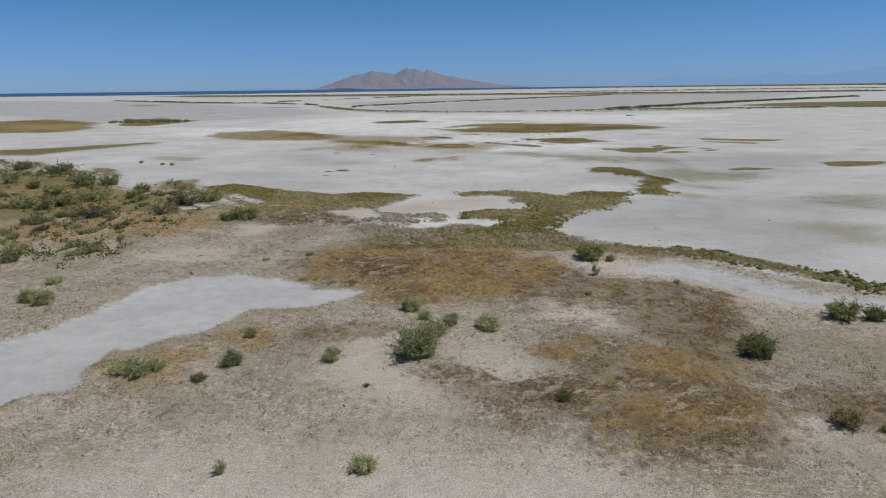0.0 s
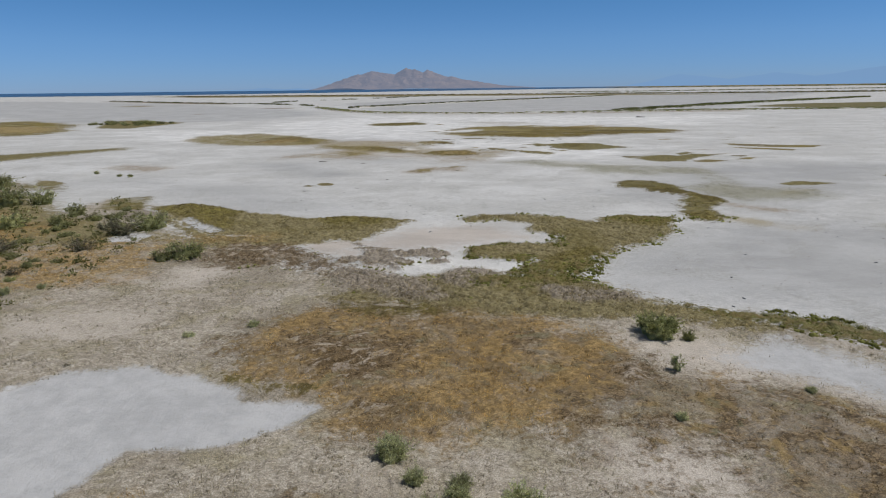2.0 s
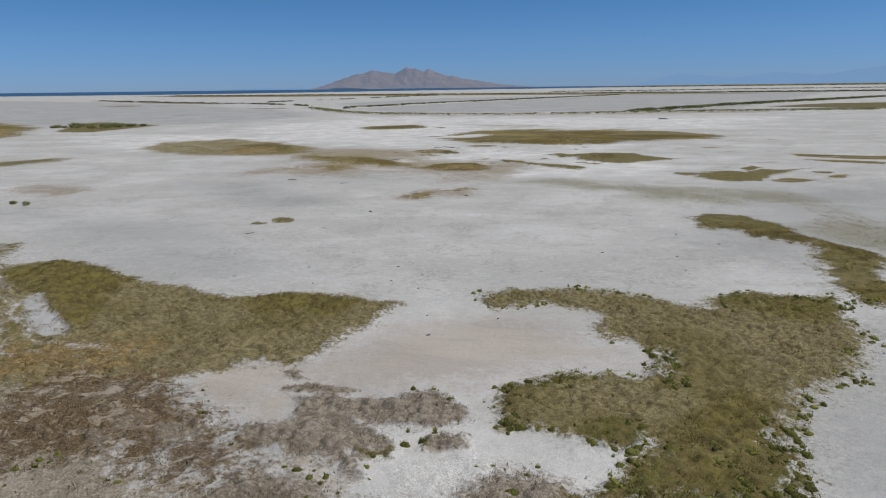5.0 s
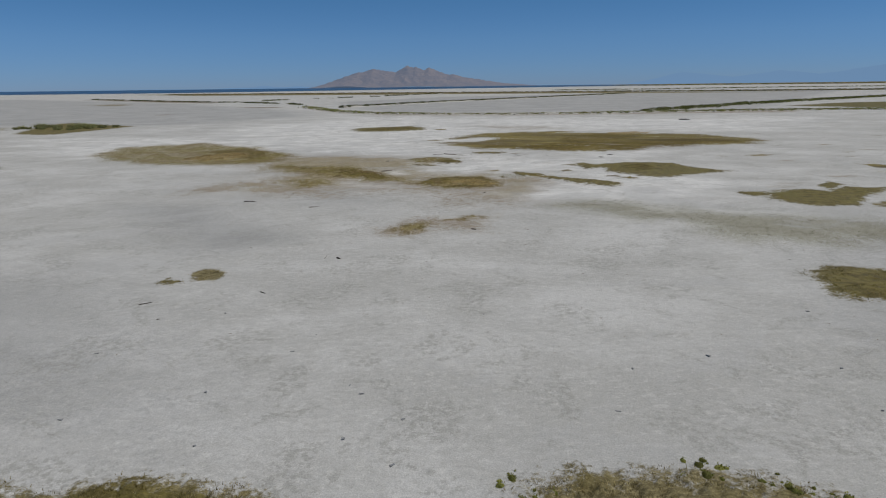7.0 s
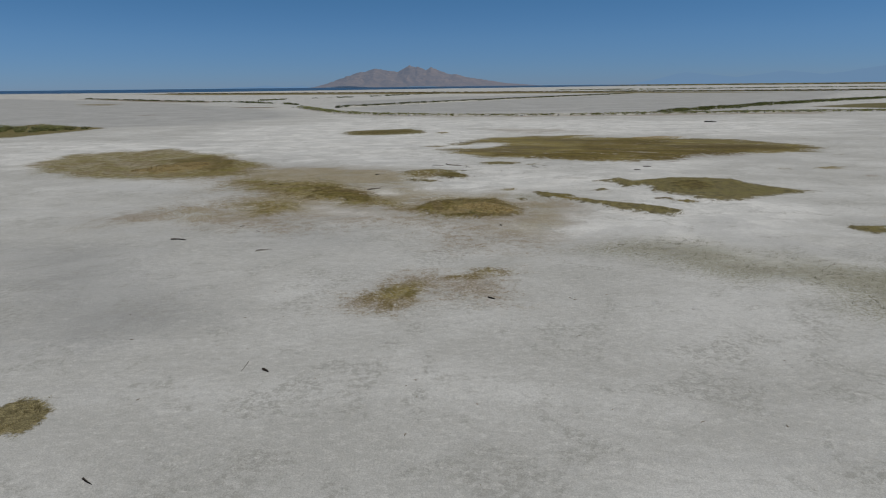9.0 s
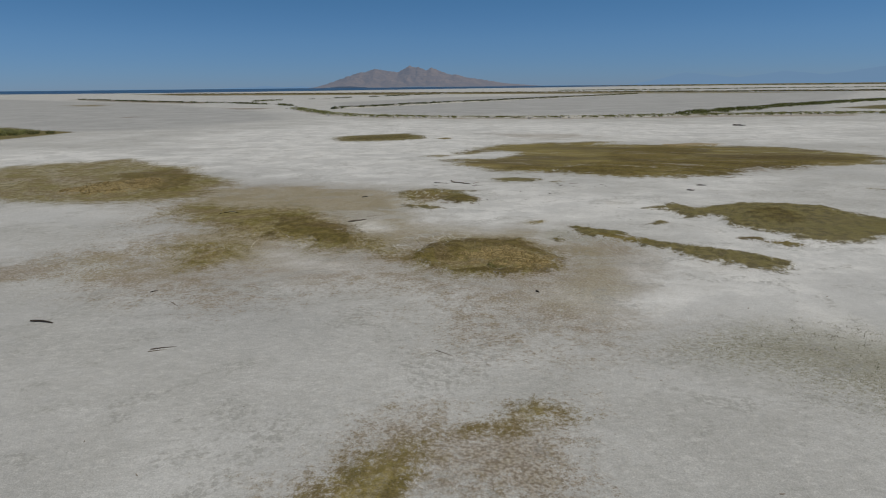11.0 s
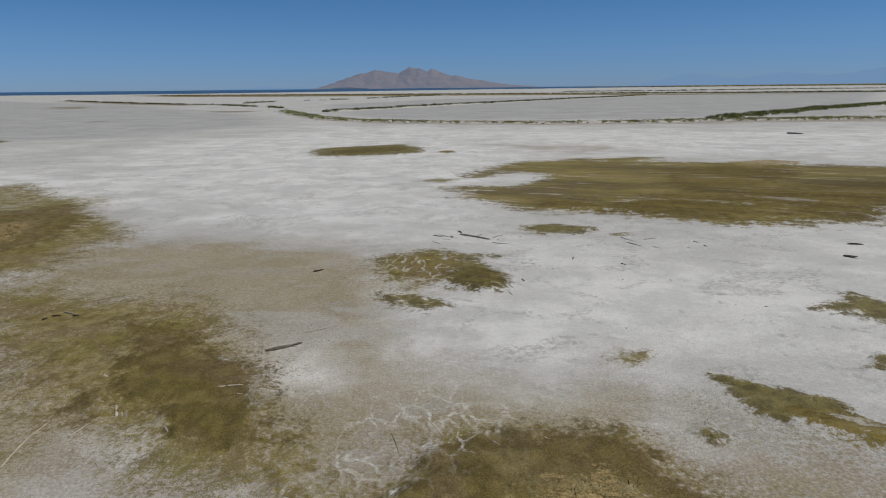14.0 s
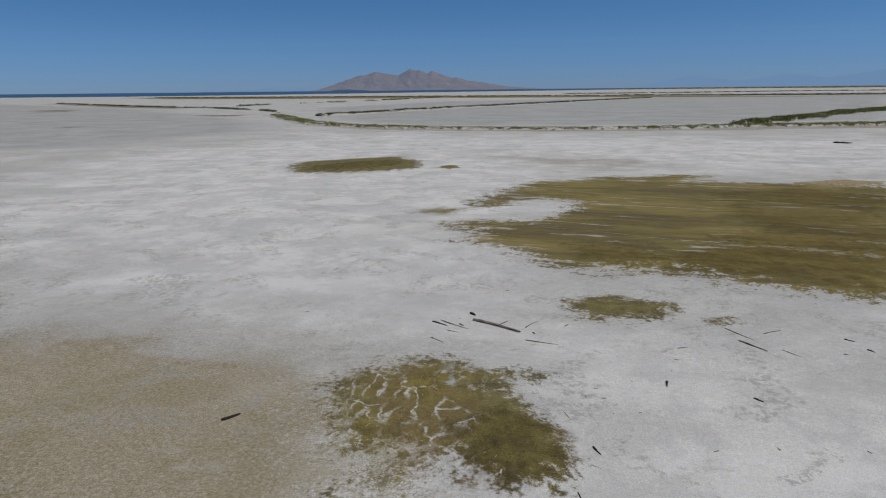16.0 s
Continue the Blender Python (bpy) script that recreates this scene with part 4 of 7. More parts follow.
zone("halo", 0.4, (8.74, 103.72), (9.70, 103.69), (10.26, 102.62), (9.04, 102.51))
zone("halo", 0.5, (3.6, 94.7), (4.4, 94.9), (4.8, 93.7), (4.0, 93.2))
zone("brown", 0.45, (1.10, 41.44), (1.37, 41.92), (2.23, 42.49), (4.00, 42.47), (4.44, 42.94), (4.96, 42.46), (5.70, 42.74), (6.61, 43.49),
     (9.33, 41.69), (8.55, 40.79), (7.57, 39.72), (7.22, 38.78), (7.38, 38.14), (6.62, 37.17), (2.66, 37.17), (2.91, 37.76), (3.70, 38.46),
     (4.21, 38.90), (4.44, 39.25), (3.20, 39.02), (2.28, 39.74), (1.19, 39.82))
zone("olive", 0.9, (6.4, 41.7), (7.7, 42.0), (8.7, 41.1), (7.6, 39.7), (7.2, 38.8), (7.4, 38.1), (6.6, 37.2), (3.5, 37.2), (4.6, 38.2), (4.4, 39.0),
     (5.3, 40.3))
zone("green", 0.5, (2.7, 37.2), (2.9, 37.8), (3.7, 38.5), (4.6, 38.8), (4.8, 38.1), (4.1, 37.2))
zone("green", 0.4, (3.15, 40.00), (3.95, 40.39), (4.96, 39.61), (4.37, 39.01), (3.22, 39.06), (2.38, 39.54))
zone("green", 0.25, (6.22, 44.39), (6.51, 44.09), (5.71, 41.72), (5.28, 41.92), (5.82, 42.74))
zone("green", 0.2, (1.14, 41.37), (1.44, 41.75), (1.48, 40.27), (1.15, 39.88))
zone("green", 0.25, (1.36, 41.75), (2.39, 42.49), (3.91, 42.40), (3.85, 42.16), (2.34, 42.11), (1.52, 41.53))
zone("green", 0.5, (10.0, 49.0), (11.3, 49.8), (12.9, 48.9), (14.5, 48.4), (13.2, 47.6), (12.0, 48.0), (10.3, 48.0))
zone("green", 0.6, (5.4, 37.2), (5.9, 37.8), (6.9, 38.5), (7.3, 38.0), (6.7, 37.2))
zone("brown", 0.6, (-21.6, 53.3), (-20.6, 55.1), (-18.2, 54.8), (-15.6, 53.0), (-13.0, 51.6), (-10.6, 50.5), (-8.6, 49.3), (-8.3, 49.9),
     (-5.8, 50.1), (-3.1, 49.1), (-3.1, 46.6), (-4.5, 45.7), (-6.1, 45.0), (-6.9, 43.5), (-7.8, 42.8), (-9.2, 42.2), (-10.8, 43.6), (-10.7, 45.1),
     (-13.1, 45.2), (-15.6, 48.2), (-18.2, 51.0))
zone("olive", 0.6, (-21.4, 53.3), (-20.6, 55.1), (-17.7, 54.6), (-14.2, 52.1), (-14.3, 50.2), (-13.4, 46.6), (-14.7, 46.9), (-17.2, 49.8))
zone("olive", 0.5, (-8.4, 49.3), (-7.2, 50.2), (-5.1, 49.8), (-3.4, 49.1), (-4.5, 47.6), (-7.2, 47.4))
zone("olive", 0.5, (-25.4, 53.7), (-26.6, 57.4), (-25.8, 58.8), (-24.1, 59.2), (-22.8, 56.3), (-22.0, 53.5), (-23.0, 52.7))
zone("mauve", 0.6, (-23.5, 51.2), (-22.9, 53.1), (-21.9, 53.4), (-18.9, 51.0), (-19.6, 49.6), (-21.4, 50.0))
zone("brown", 0.4, (-41.01, 70.00), (-36.53, 67.25), (-35.61, 65.20), (-37.59, 65.30))
zone("mauve", 0.4, (-4.50, 41.47), (-3.64, 41.79), (-2.65, 41.46), (-1.74, 41.61), (-0.44, 41.77), (0.10, 40.99), (0.24, 40.41), (-0.42, 40.15),
     (-1.33, 40.15), (-2.44, 40.02), (-1.66, 39.27), (-1.55, 38.81), (-2.12, 38.70), (-2.53, 38.81), (-2.12, 37.77), (-2.60, 37.77), (-3.31, 38.81),
     (-4.42, 39.04), (-5.40, 38.82), (-5.65, 40.31), (-4.46, 40.17), (-4.10, 40.44))
zone("mauve", 0.25, (-1.01, 39.03), (-0.74, 39.51), (0.08, 39.63), (0.28, 39.14), (-0.45, 38.96))
zone("green", 0.15, (-2.46, 39.04), (-2.14, 38.85), (-1.51, 39.03), (-1.50, 38.67), (-2.25, 38.67))
zone("green", 0.15, (-1.02, 39.17), (-0.79, 39.51), (-0.70, 39.36), (-0.90, 38.98))
zone("bare", 0.4, (-7.40, 41.91), (-7.57, 43.15), (-6.48, 43.72), (-5.07, 43.71), (-4.91, 42.75), (-5.41, 41.90), (-4.53, 41.57), (-4.41, 40.52),
     (-5.29, 40.53), (-5.73, 41.42), (-6.39, 41.12))
zone("salt", 0.4, (-7.40, 41.91), (-7.57, 43.15), (-6.48, 43.72), (-5.07, 43.71), (-4.91, 42.75), (-5.41, 41.90), (-4.53, 41.57), (-4.41, 40.52),
     (-5.29, 40.53), (-5.73, 41.42), (-6.39, 41.12))
zone("vein", 0.7, (-4.6, 90.4), (-4.1, 92.7), (-2.3, 94.6), (-1.1, 93.7), (-2.4, 91.4), (-3.3, 90.0))
zone("vein", 0.8, (-4.3, 93.8), (-3.1, 95.1), (-0.7, 95.1), (0.5, 93.8), (-1.6, 92.4), (-2.9, 90.9), (-3.7, 90.8))
zone("vein", 0.6, (-7.8, 96.8), (-6.1, 96.8), (-5.2, 94.3), (-6.2, 94.0))
zone("gold", 0.6, (-6.2, 29.9), (-5.8, 31.1), (-4.5, 32.5), (-2.8, 32.0), (-3.3, 30.2), (-4.6, 29.8), (-5.0, 28.8), (-5.7, 28.4))
zone("gold", 0.8, (-0.9, 29.8), (-0.5, 32.0), (1.2, 32.2), (2.6, 31.5), (3.8, 31.0), (5.0, 28.7), (4.5, 26.3), (3.0, 26.1), (1.6, 26.3), (0.9, 25.4),
     (-0.0, 24.7), (-0.9, 25.4), (-0.7, 27.2))
zone("gold", 0.7, (-2.9, 25.4), (-1.9, 25.6), (-1.0, 24.7), (-1.1, 23.7), (-2.8, 23.7), (-3.6, 24.7))
zone("gold", 0.7, (1.3, 25.4), (2.9, 25.6), (4.0, 24.7), (3.2, 23.7), (0.8, 23.7))
zone("gold", 0.6, (-6.2, 28.1), (-5.4, 28.1), (-5.0, 26.4), (-6.2, 26.9))
zone("gold", 0.7, (-6.7, 29.2), (-6.0, 31.3), (-4.0, 31.9), (-0.7, 31.1), (2.3, 31.7), (5.0, 30.3), (6.1, 28.5), (4.4, 25.9), (2.3, 24.4),
     (0.5, 23.4), (-1.8, 24.2), (-3.9, 25.6), (-5.7, 27.3))
zone("char", 0.4, (2.47, 30.18), (3.36, 29.78), (2.92, 28.04), (2.11, 28.37))
zone("char", 0.5, (5.1, 28.0), (6.5, 28.3), (6.5, 26.8), (5.4, 26.1), (4.7, 26.6))
zone("bare", 0.6, (3.1, 29.4), (3.9, 30.2), (4.7, 29.8), (4.4, 28.7), (3.4, 28.4))
zone("gold", 0.6, (2.9, 18.9), (4.3, 19.7), (5.2, 19.5), (5.1, 18.4), (3.8, 18.0))
zone("gold", 0.7, (5.6, 18.7), (7.4, 19.0), (9.0, 17.9), (9.0, 16.8), (8.2, 16.1), (6.7, 16.8), (5.6, 17.6))
zone("gold", 0.7, (5.1, 15.7), (6.8, 16.2), (8.6, 15.4), (8.8, 14.8), (7.3, 14.1), (5.6, 14.4))
zone("char", 0.6, (2.1, 16.5), (3.2, 17.2), (4.7, 16.5), (4.3, 15.5), (2.9, 15.2))
zone("char", 0.6, (5.5, 17.2), (7.1, 16.9), (8.5, 15.8), (8.6, 15.4), (7.0, 15.8), (5.5, 16.2))
zone("char", 0.5, (0.1, 17.6), (1.3, 17.7), (2.1, 16.7), (1.4, 16.2), (0.5, 16.9))
zone("bare", 1.5, (-2.1, 12.7), (-1.2, 13.6), (0.5, 13.3), (1.1, 12.1), (0.5, 11.6), (-1.4, 11.6))
zone("bare", 1.2, (1.0, 12.2), (2.0, 12.9), (3.0, 12.2), (2.4, 11.6), (1.2, 11.6))
zone("bare", 1.2, (7.0, 28.8), (9.0, 30.2), (10.4, 27.8), (9.1, 26.1), (7.4, 26.1))
zone("sage", 0.9, (5.5, 80.3), (8.6, 81.1), (12.2, 82.0), (13.8, 79.1), (16.5, 77.3), (20.6, 75.6), (24.2, 75.4), (19.9, 68.9), (17.6, 69.0),
     (16.1, 70.1), (14.2, 70.1), (13.5, 71.8), (13.1, 74.4), (10.8, 75.2), (8.2, 77.6))
zone("sage", 0.8, (18.8, 73.2), (23.0, 74.5), (26.0, 72.7), (26.1, 68.5), (24.9, 63.3), (25.3, 60.7), (27.1, 60.1), (29.9, 60.0), (29.2, 56.2),
     (25.6, 54.5), (23.7, 54.9), (21.5, 54.3), (20.7, 56.2), (19.7, 58.3), (19.2, 61.0), (22.6, 63.9), (23.2, 68.7), (20.4, 70.2))
zone("sage", 0.5, (11.9, 45.7), (13.5, 46.7), (13.5, 45.2), (12.6, 43.9), (10.7, 41.9), (9.4, 41.3), (8.4, 40.6), (10.5, 43.6))
zone("sage", 0.4, (7.36, 39.55), (8.38, 40.46), (8.50, 39.67), (7.43, 38.22), (7.27, 38.85))
zone("sage", 0.4, (3.91, 94.86), (4.87, 95.16), (5.10, 94.04), (4.36, 92.63), (3.72, 92.84), (3.33, 93.53))
zone("sage", 0.3, (5.20, 93.54), (6.10, 93.42), (7.22, 93.19), (6.51, 93.03), (5.35, 93.19))
zone("olive", 0.35, (5.14, 96.05), (5.44, 95.85), (6.01, 95.47), (7.01, 95.16), (7.72, 94.45), (7.83, 93.67), (7.07, 93.36), (6.13, 93.50),
     (5.41, 93.86), (5.31, 94.86))
zone("olive", 0.3, (7.26, 93.36), (8.06, 93.20), (7.62, 92.54), (7.19, 92.75))
zone("sage", 0.3, (9.26, 103.60), (9.81, 103.38), (10.25, 102.33), (9.27, 102.22))
zone("olive", 0.3, (3.65, 93.18), (4.14, 93.30), (4.55, 93.07), (4.16, 92.73))
zone("dark", 0.5, (-9.9, 96.8), (-9.0, 96.3), (-6.9, 95.1), (-6.2, 93.7), (-6.0, 92.6), (-6.8, 92.6), (-7.8, 93.0), (-8.7, 94.3), (-10.3, 94.8),
     (-10.3, 93.7), (-11.1, 94.0), (-10.7, 95.1), (-10.5, 96.5))
zone("white", 0.6, (-6.9, 98.2), (-5.5, 98.4), (-4.6, 96.5), (-4.5, 95.1), (-6.1, 95.4), (-6.7, 96.1))
zone("white", 0.8, (-9.8, 92.8), (-8.5, 93.0), (-6.1, 92.1), (-5.9, 90.8), (-8.5, 90.8))
zone("sage", 0.5, (-12.1, 98.4), (-11.0, 98.9), (-9.6, 96.5), (-10.0, 95.4), (-11.0, 96.1))
zone("olive", 1.2, (-83.1, 154.1), (-94.3, 179.3), (-95.8, 192.0), (-81.3, 181.6), (-70.3, 174.9), (-71.6, 162.8), (-73.9, 149.6))
zone("damp", 4.0, (-63.4, 366.1), (-10.3, 487.0), (164.7, 568.3), (362.7, 634.3), (94.7, 234.6), (44.9, 224.6), (-4.8, 228.3), (-28.7, 249.3))
zone("dark", 1.0, (7.6, 119.2), (11.7, 121.6), (20.1, 123.2), (14.4, 114.8), (11.9, 116.8), (9.6, 117.8))
zone("dark", 0.8, (3.7, 122.9), (6.3, 121.7), (8.0, 118.7), (5.6, 119.2), (3.8, 120.7))
zone("straw", 0.5, (24.8, 142.2), (29.6, 143.5), (33.2, 142.7), (31.6, 140.4), (26.0, 139.5))
zone("dark", 0.5, (-1.3, 105.6), (-0.3, 106.0), (0.6, 105.0), (0.7, 103.9), (-0.1, 103.5), (-1.0, 103.9))
zone("char", 1.0, (-5.3, 28.4), (-4.8, 29.3), (-4.0, 30.2), (-3.2, 29.8), (-2.5, 30.6), (-1.7, 30.0), (-0.7, 29.8), (-1.1, 28.4), (-0.9, 26.9),
     (-1.1, 25.6), (-0.8, 24.4), (-1.5, 23.9), (-2.3, 24.5), (-1.9, 25.8), (-3.1, 26.2), (-4.2, 27.0))
zone("brown", 0.25, (-11.82, 64.61), (-11.74, 65.49), (-10.90, 65.41), (-10.29, 64.59), (-10.31, 63.77), (-11.17, 63.78))
zone("olive", 0.25, (-12.76, 63.44), (-12.59, 64.04), (-11.80, 63.85), (-11.38, 63.24), (-11.85, 63.02))
zone("dark", 1.5, (17.6, 137.0), (23.7, 139.3), (29.8, 137.8), (18.9, 121.5), (15.6, 123.9), (14.9, 129.0))
zone("sage", 0.8, (25.8, 45.9), (29.2, 48.2), (33.6, 47.2), (29.7, 41.4), (27.7, 42.3), (26.4, 44.0))
zone("sage", 0.8, (21.1, 38.1), (23.2, 38.4), (26.3, 36.4), (23.3, 32.0), (21.9, 32.9), (21.1, 35.4))
zone("mauve", 1.2, (-15.5, 40.4), (-12.0, 40.6), (-9.8, 40.8), (-7.7, 41.0), (-6.4, 40.5), (-5.1, 39.2), (-6.5, 38.6), (-9.0, 38.8), (-12.4, 38.6))
zone("brown", 0.5, (-22.0, 54.4), (-19.3, 55.3), (-13.7, 51.6), (-9.3, 49.7), (-5.8, 50.3), (-2.2, 48.9), (-3.2, 46.8), (-4.0, 45.8), (-4.2, 44.4),
     (-5.0, 43.6), (-6.3, 43.6), (-7.9, 43.2), (-9.1, 43.6), (-10.2, 44.5), (-12.5, 45.0), (-14.3, 45.5), (-16.4, 47.6), (-17.6, 49.5), (-19.5, 50.9))
zone("olive", 0.5, (-20.8, 53.5), (-19.6, 55.3), (-16.7, 54.3), (-15.1, 50.9), (-13.2, 46.4), (-14.7, 47.6), (-16.8, 50.2), (-18.5, 50.9))
zone("gold", 0.6, (-15.1, 44.9), (-14.0, 44.9), (-11.6, 43.7), (-10.6, 44.5), (-10.6, 45.3), (-10.0, 43.7), (-11.2, 43.1), (-12.9, 43.3),
     (-13.4, 42.5))
zone("mauve", 0.2, (-5.15, 42.10), (-4.42, 42.44), (-3.40, 42.23), (-2.70, 41.82), (-3.60, 41.57), (-4.58, 41.77))
zone("mauve", 0.15, (-5.30, 43.26), (-4.76, 43.17), (-4.37, 42.58), (-4.70, 42.59))
zone("char", 0.8, (-12.0, 39.7), (-11.6, 41.7), (-10.4, 42.5), (-8.5, 42.5), (-6.8, 40.7), (-5.4, 39.2), (-5.4, 37.2), (-7.1, 37.9), (-8.9, 38.6),
     (-10.3, 37.9))
zone("bare", 0.5, (-15.6, 40.8), (-15.1, 41.6), (-13.5, 39.6), (-14.4, 39.3))
zone("bare", 0.5, (-13.2, 37.9), (-11.8, 38.8), (-10.5, 37.0), (-11.7, 36.3))
zone("bare", 0.5, (-15.6, 36.8), (-14.9, 37.0), (-13.7, 37.3), (-13.3, 36.2), (-14.4, 35.9))
zone("bare", 0.35, (8.52, 14.22), (9.25, 14.86), (10.33, 14.74), (9.84, 13.88), (8.75, 13.67))
zone("dark", 0.5, (-2.9, 89.8), (-2.2, 92.5), (-0.6, 93.4), (1.0, 93.1), (-0.2, 91.7), (-1.5, 90.4), (-2.0, 88.4))
zone("dark", 0.4, (-2.03, 88.10), (-0.35, 87.84), (2.47, 88.08), (3.57, 88.87), (3.13, 87.67), (0.53, 87.25))
zone("green", 0.4, (0.28, 88.90), (1.14, 89.77), (1.64, 88.89), (1.15, 88.03), (0.41, 88.04))
zone("brown", 0.5, (-20.7, 52.6), (-18.7, 51.1), (-16.5, 47.6), (-14.3, 45.5), (-12.4, 44.9), (-10.2, 44.5), (-10.1, 43.7), (-14.7, 44.3))
zone("pan", 0.25, (-17.73, 49.97), (-17.26, 50.31), (-15.10, 47.69), (-13.56, 46.05), (-13.41, 45.65), (-14.56, 46.06), (-16.19, 47.71))
zone("dark", 1.2, (4.6, 16.2), (7.0, 17.6), (8.8, 16.1), (9.0, 14.6), (7.7, 13.1), (5.6, 12.7), (3.8, 13.4), (2.8, 14.7))
zone("dark", 1.2, (6.7, 21.8), (9.2, 23.0), (11.2, 21.7), (10.2, 18.8), (8.5, 18.4), (7.1, 19.7))
zone("dark", 1.0, (9.7, 15.8), (11.5, 16.1), (12.3, 15.8), (11.1, 14.1), (10.4, 14.7))
zone("halo", 1.2, (5.0, 93.6), (7.2, 93.1), (7.8, 90.2), (7.4, 87.1), (6.8, 85.0), (6.0, 84.7), (0.8, 84.7), (2.0, 88.1))
zone("char", 0.9, (5.7, 16.1), (7.6, 16.1), (8.8, 14.9), (7.8, 14.1), (6.2, 14.6))
zone("mauve", 1.0, (0.3, 38.0), (1.7, 38.6), (3.3, 37.6), (2.4, 35.8), (0.9, 35.2), (-0.3, 36.2))
zone("mauve", 1.0, (4.2, 35.8), (5.8, 35.2), (7.2, 34.1), (7.7, 33.2), (5.8, 33.2), (4.4, 34.1))
zone("tan", 0.5, (-1.8, 38.1), (-0.0, 38.9), (1.7, 38.1), (3.1, 35.9), (1.4, 34.2), (-0.6, 34.8))
zone("swath", 0.3, (-4.35, 154.10), (-2.83, 156.24), (-1.23, 155.55), (-2.16, 152.88))
zone("dark", 0.8, (-17.5, 155.5), (-12.8, 158.7), (-9.1, 161.0), (-6.7, 157.1), (-12.0, 153.0), (-16.1, 152.2))
zone("bare", 0.5, (1.4, 18.3), (2.7, 18.8), (3.0, 17.9), (2.6, 17.0), (1.7, 17.1), (1.5, 17.7))
zone("bare", 0.35, (5.28, 19.75), (5.86, 19.95), (5.59, 18.81), (5.12, 18.52))
zone("char", 0.5, (0.4, 18.1), (1.1, 18.0), (1.6, 16.9), (1.8, 16.3), (1.0, 16.5), (0.6, 17.3))
zone("char", 0.4, (2.90, 24.54), (4.19, 24.29), (5.80, 24.03), (5.53, 23.68), (3.91, 23.79), (2.85, 24.07))
zone("dark", 0.8, (9.5, 24.4), (11.5, 24.0), (11.2, 20.9), (10.4, 20.3), (8.9, 20.6), (8.4, 22.3))
zone("gold", 1.0, (-23.9, 41.5), (-20.5, 42.0), (-15.3, 40.1), (-13.9, 36.7), (-16.3, 35.5), (-19.0, 34.8))
zone("moss", 0.35, (3.19, 97.58), (3.64, 97.42), (4.14, 97.34), (4.10, 96.81), (3.45, 96.46), (3.10, 96.74))
zone("olive", 0.45, (7.55, 93.30), (8.97, 92.82), (9.93, 91.92), (9.79, 90.45), (9.03, 90.85), (8.14, 91.80))
zone("swath", 0.35, (6.35, 93.97), (7.65, 93.62), (8.75, 92.82), (8.13, 92.38), (6.99, 93.00))
zone("dark", 0.9, (-31.9, 118.6), (-28.0, 121.4), (-23.5, 116.8), (-22.3, 109.9), (-25.4, 109.1))
zone("straw", 0.5, (-30.1, 108.1), (-30.8, 111.9), (-29.0, 113.8), (-26.7, 115.3), (-24.5, 110.8), (-26.1, 108.4), (-27.8, 106.9))
zone("brown", 120.0, (650.0, 2100.0), (1500.0, 1700.0), (3000.0, 1500.0), (4300.0, 1500.0), (4300.0, 5200.0), (900.0, 5200.0))  # far flats


streaks = random.Random(21)
for k in range(34):  # short streaks of plants strewn over the eastern flat
    x, y = streaks.uniform(24, 62), streaks.uniform(80, 150)
    long, deep, kind = streaks.uniform(0.3, 1.5), streaks.uniform(0.15, 0.4), streaks.choice(("swath", "halo", "olive"))
    zone(kind, 0.45, *[(x + long * math.cos(a), y + deep * math.sin(a) + 0.1 * long * math.cos(a)) for a in (0, 0.9, 1.8, 2.7, 3.6, 4.5, 5.4)])


def smooth_noise(x, y, size, seed):
    """Value noise on a lattice of the given size, -1 to 1."""
    x, y = x / size, y / size
    i, j = np.floor(x).astype(np.int64), np.floor(y).astype(np.int64)
    u, v = x - i, y - j
    u, v = u * u * (3 - 2 * u), v * v * (3 - 2 * v)

    def corner(a, b):
        h = (a * 374761393 + b * 668265263 + seed * 974634777) & 0x7FFFFFFF
        h = ((h ^ (h >> 13)) * 1274126177) & 0x7FFFFFFF
        return ((h ^ (h >> 16)) & 0xFFFF) / 32767.5 - 1

    low = corner(i, j) * (1 - u) + corner(i + 1, j) * u
    high = corner(i, j + 1) * (1 - u) + corner(i + 1, j + 1) * u
    return low * (1 - v) + high * v


def inward(x, y, corners):
    """Distance from the border of a patch, positive inside."""
    best, inside = np.full(x.shape, 1e9), np.zeros(x.shape, bool)
    for (ax, ay), (bx, by) in zip(corners, np.roll(corners, -1, 0)):
        dx, dy = bx - ax, by - ay
        s = np.clip(((x - ax) * dx + (y - ay) * dy) / (dx * dx + dy * dy + 1e-9), 0, 1)
        best = np.minimum(best, (x - ax - s * dx) ** 2 + (y - ay - s * dy) ** 2)
        crosses = ((ay > y) != (by > y)) & (x < (bx - ax) * (y - ay) / (by - ay + 1e-12) + ax)
        inside ^= crosses
    return np.sqrt(best) * np.where(inside, 1, -1)


def cover_field(kind, x, y):
    """How deep a place lies in a cover, in units of its softness, from -3 to 3."""
    out = np.full(x.shape, -3.0)
    for soft, corners in ZONES.get(kind, ()):
        (lx, ly), (hx, hy) = corners.min(0) - 3.2 * soft - 1, corners.max(0) + 3.2 * soft + 1
        near = np.nonzero((x > lx) & (x < hx) & (y > ly) & (y < hy))[0]
        if len(near):
            wx = x[near] + soft * 0.55 * smooth_noise(x[near], y[near], 2.4 * soft, 3)
            wy = y[near] + soft * 0.55 * smooth_noise(x[near], y[near], 2.4 * soft, 8)
            out[near] = np.maximum(out[near], np.clip(inward(wx, wy, corners) / soft, -3, 3))
    return out


def share(kind, x, y):
    t = np.clip(cover_field(kind, x, y) * 0.7 + 0.5, 0, 1)
    return t * t * (3 - 2 * t)


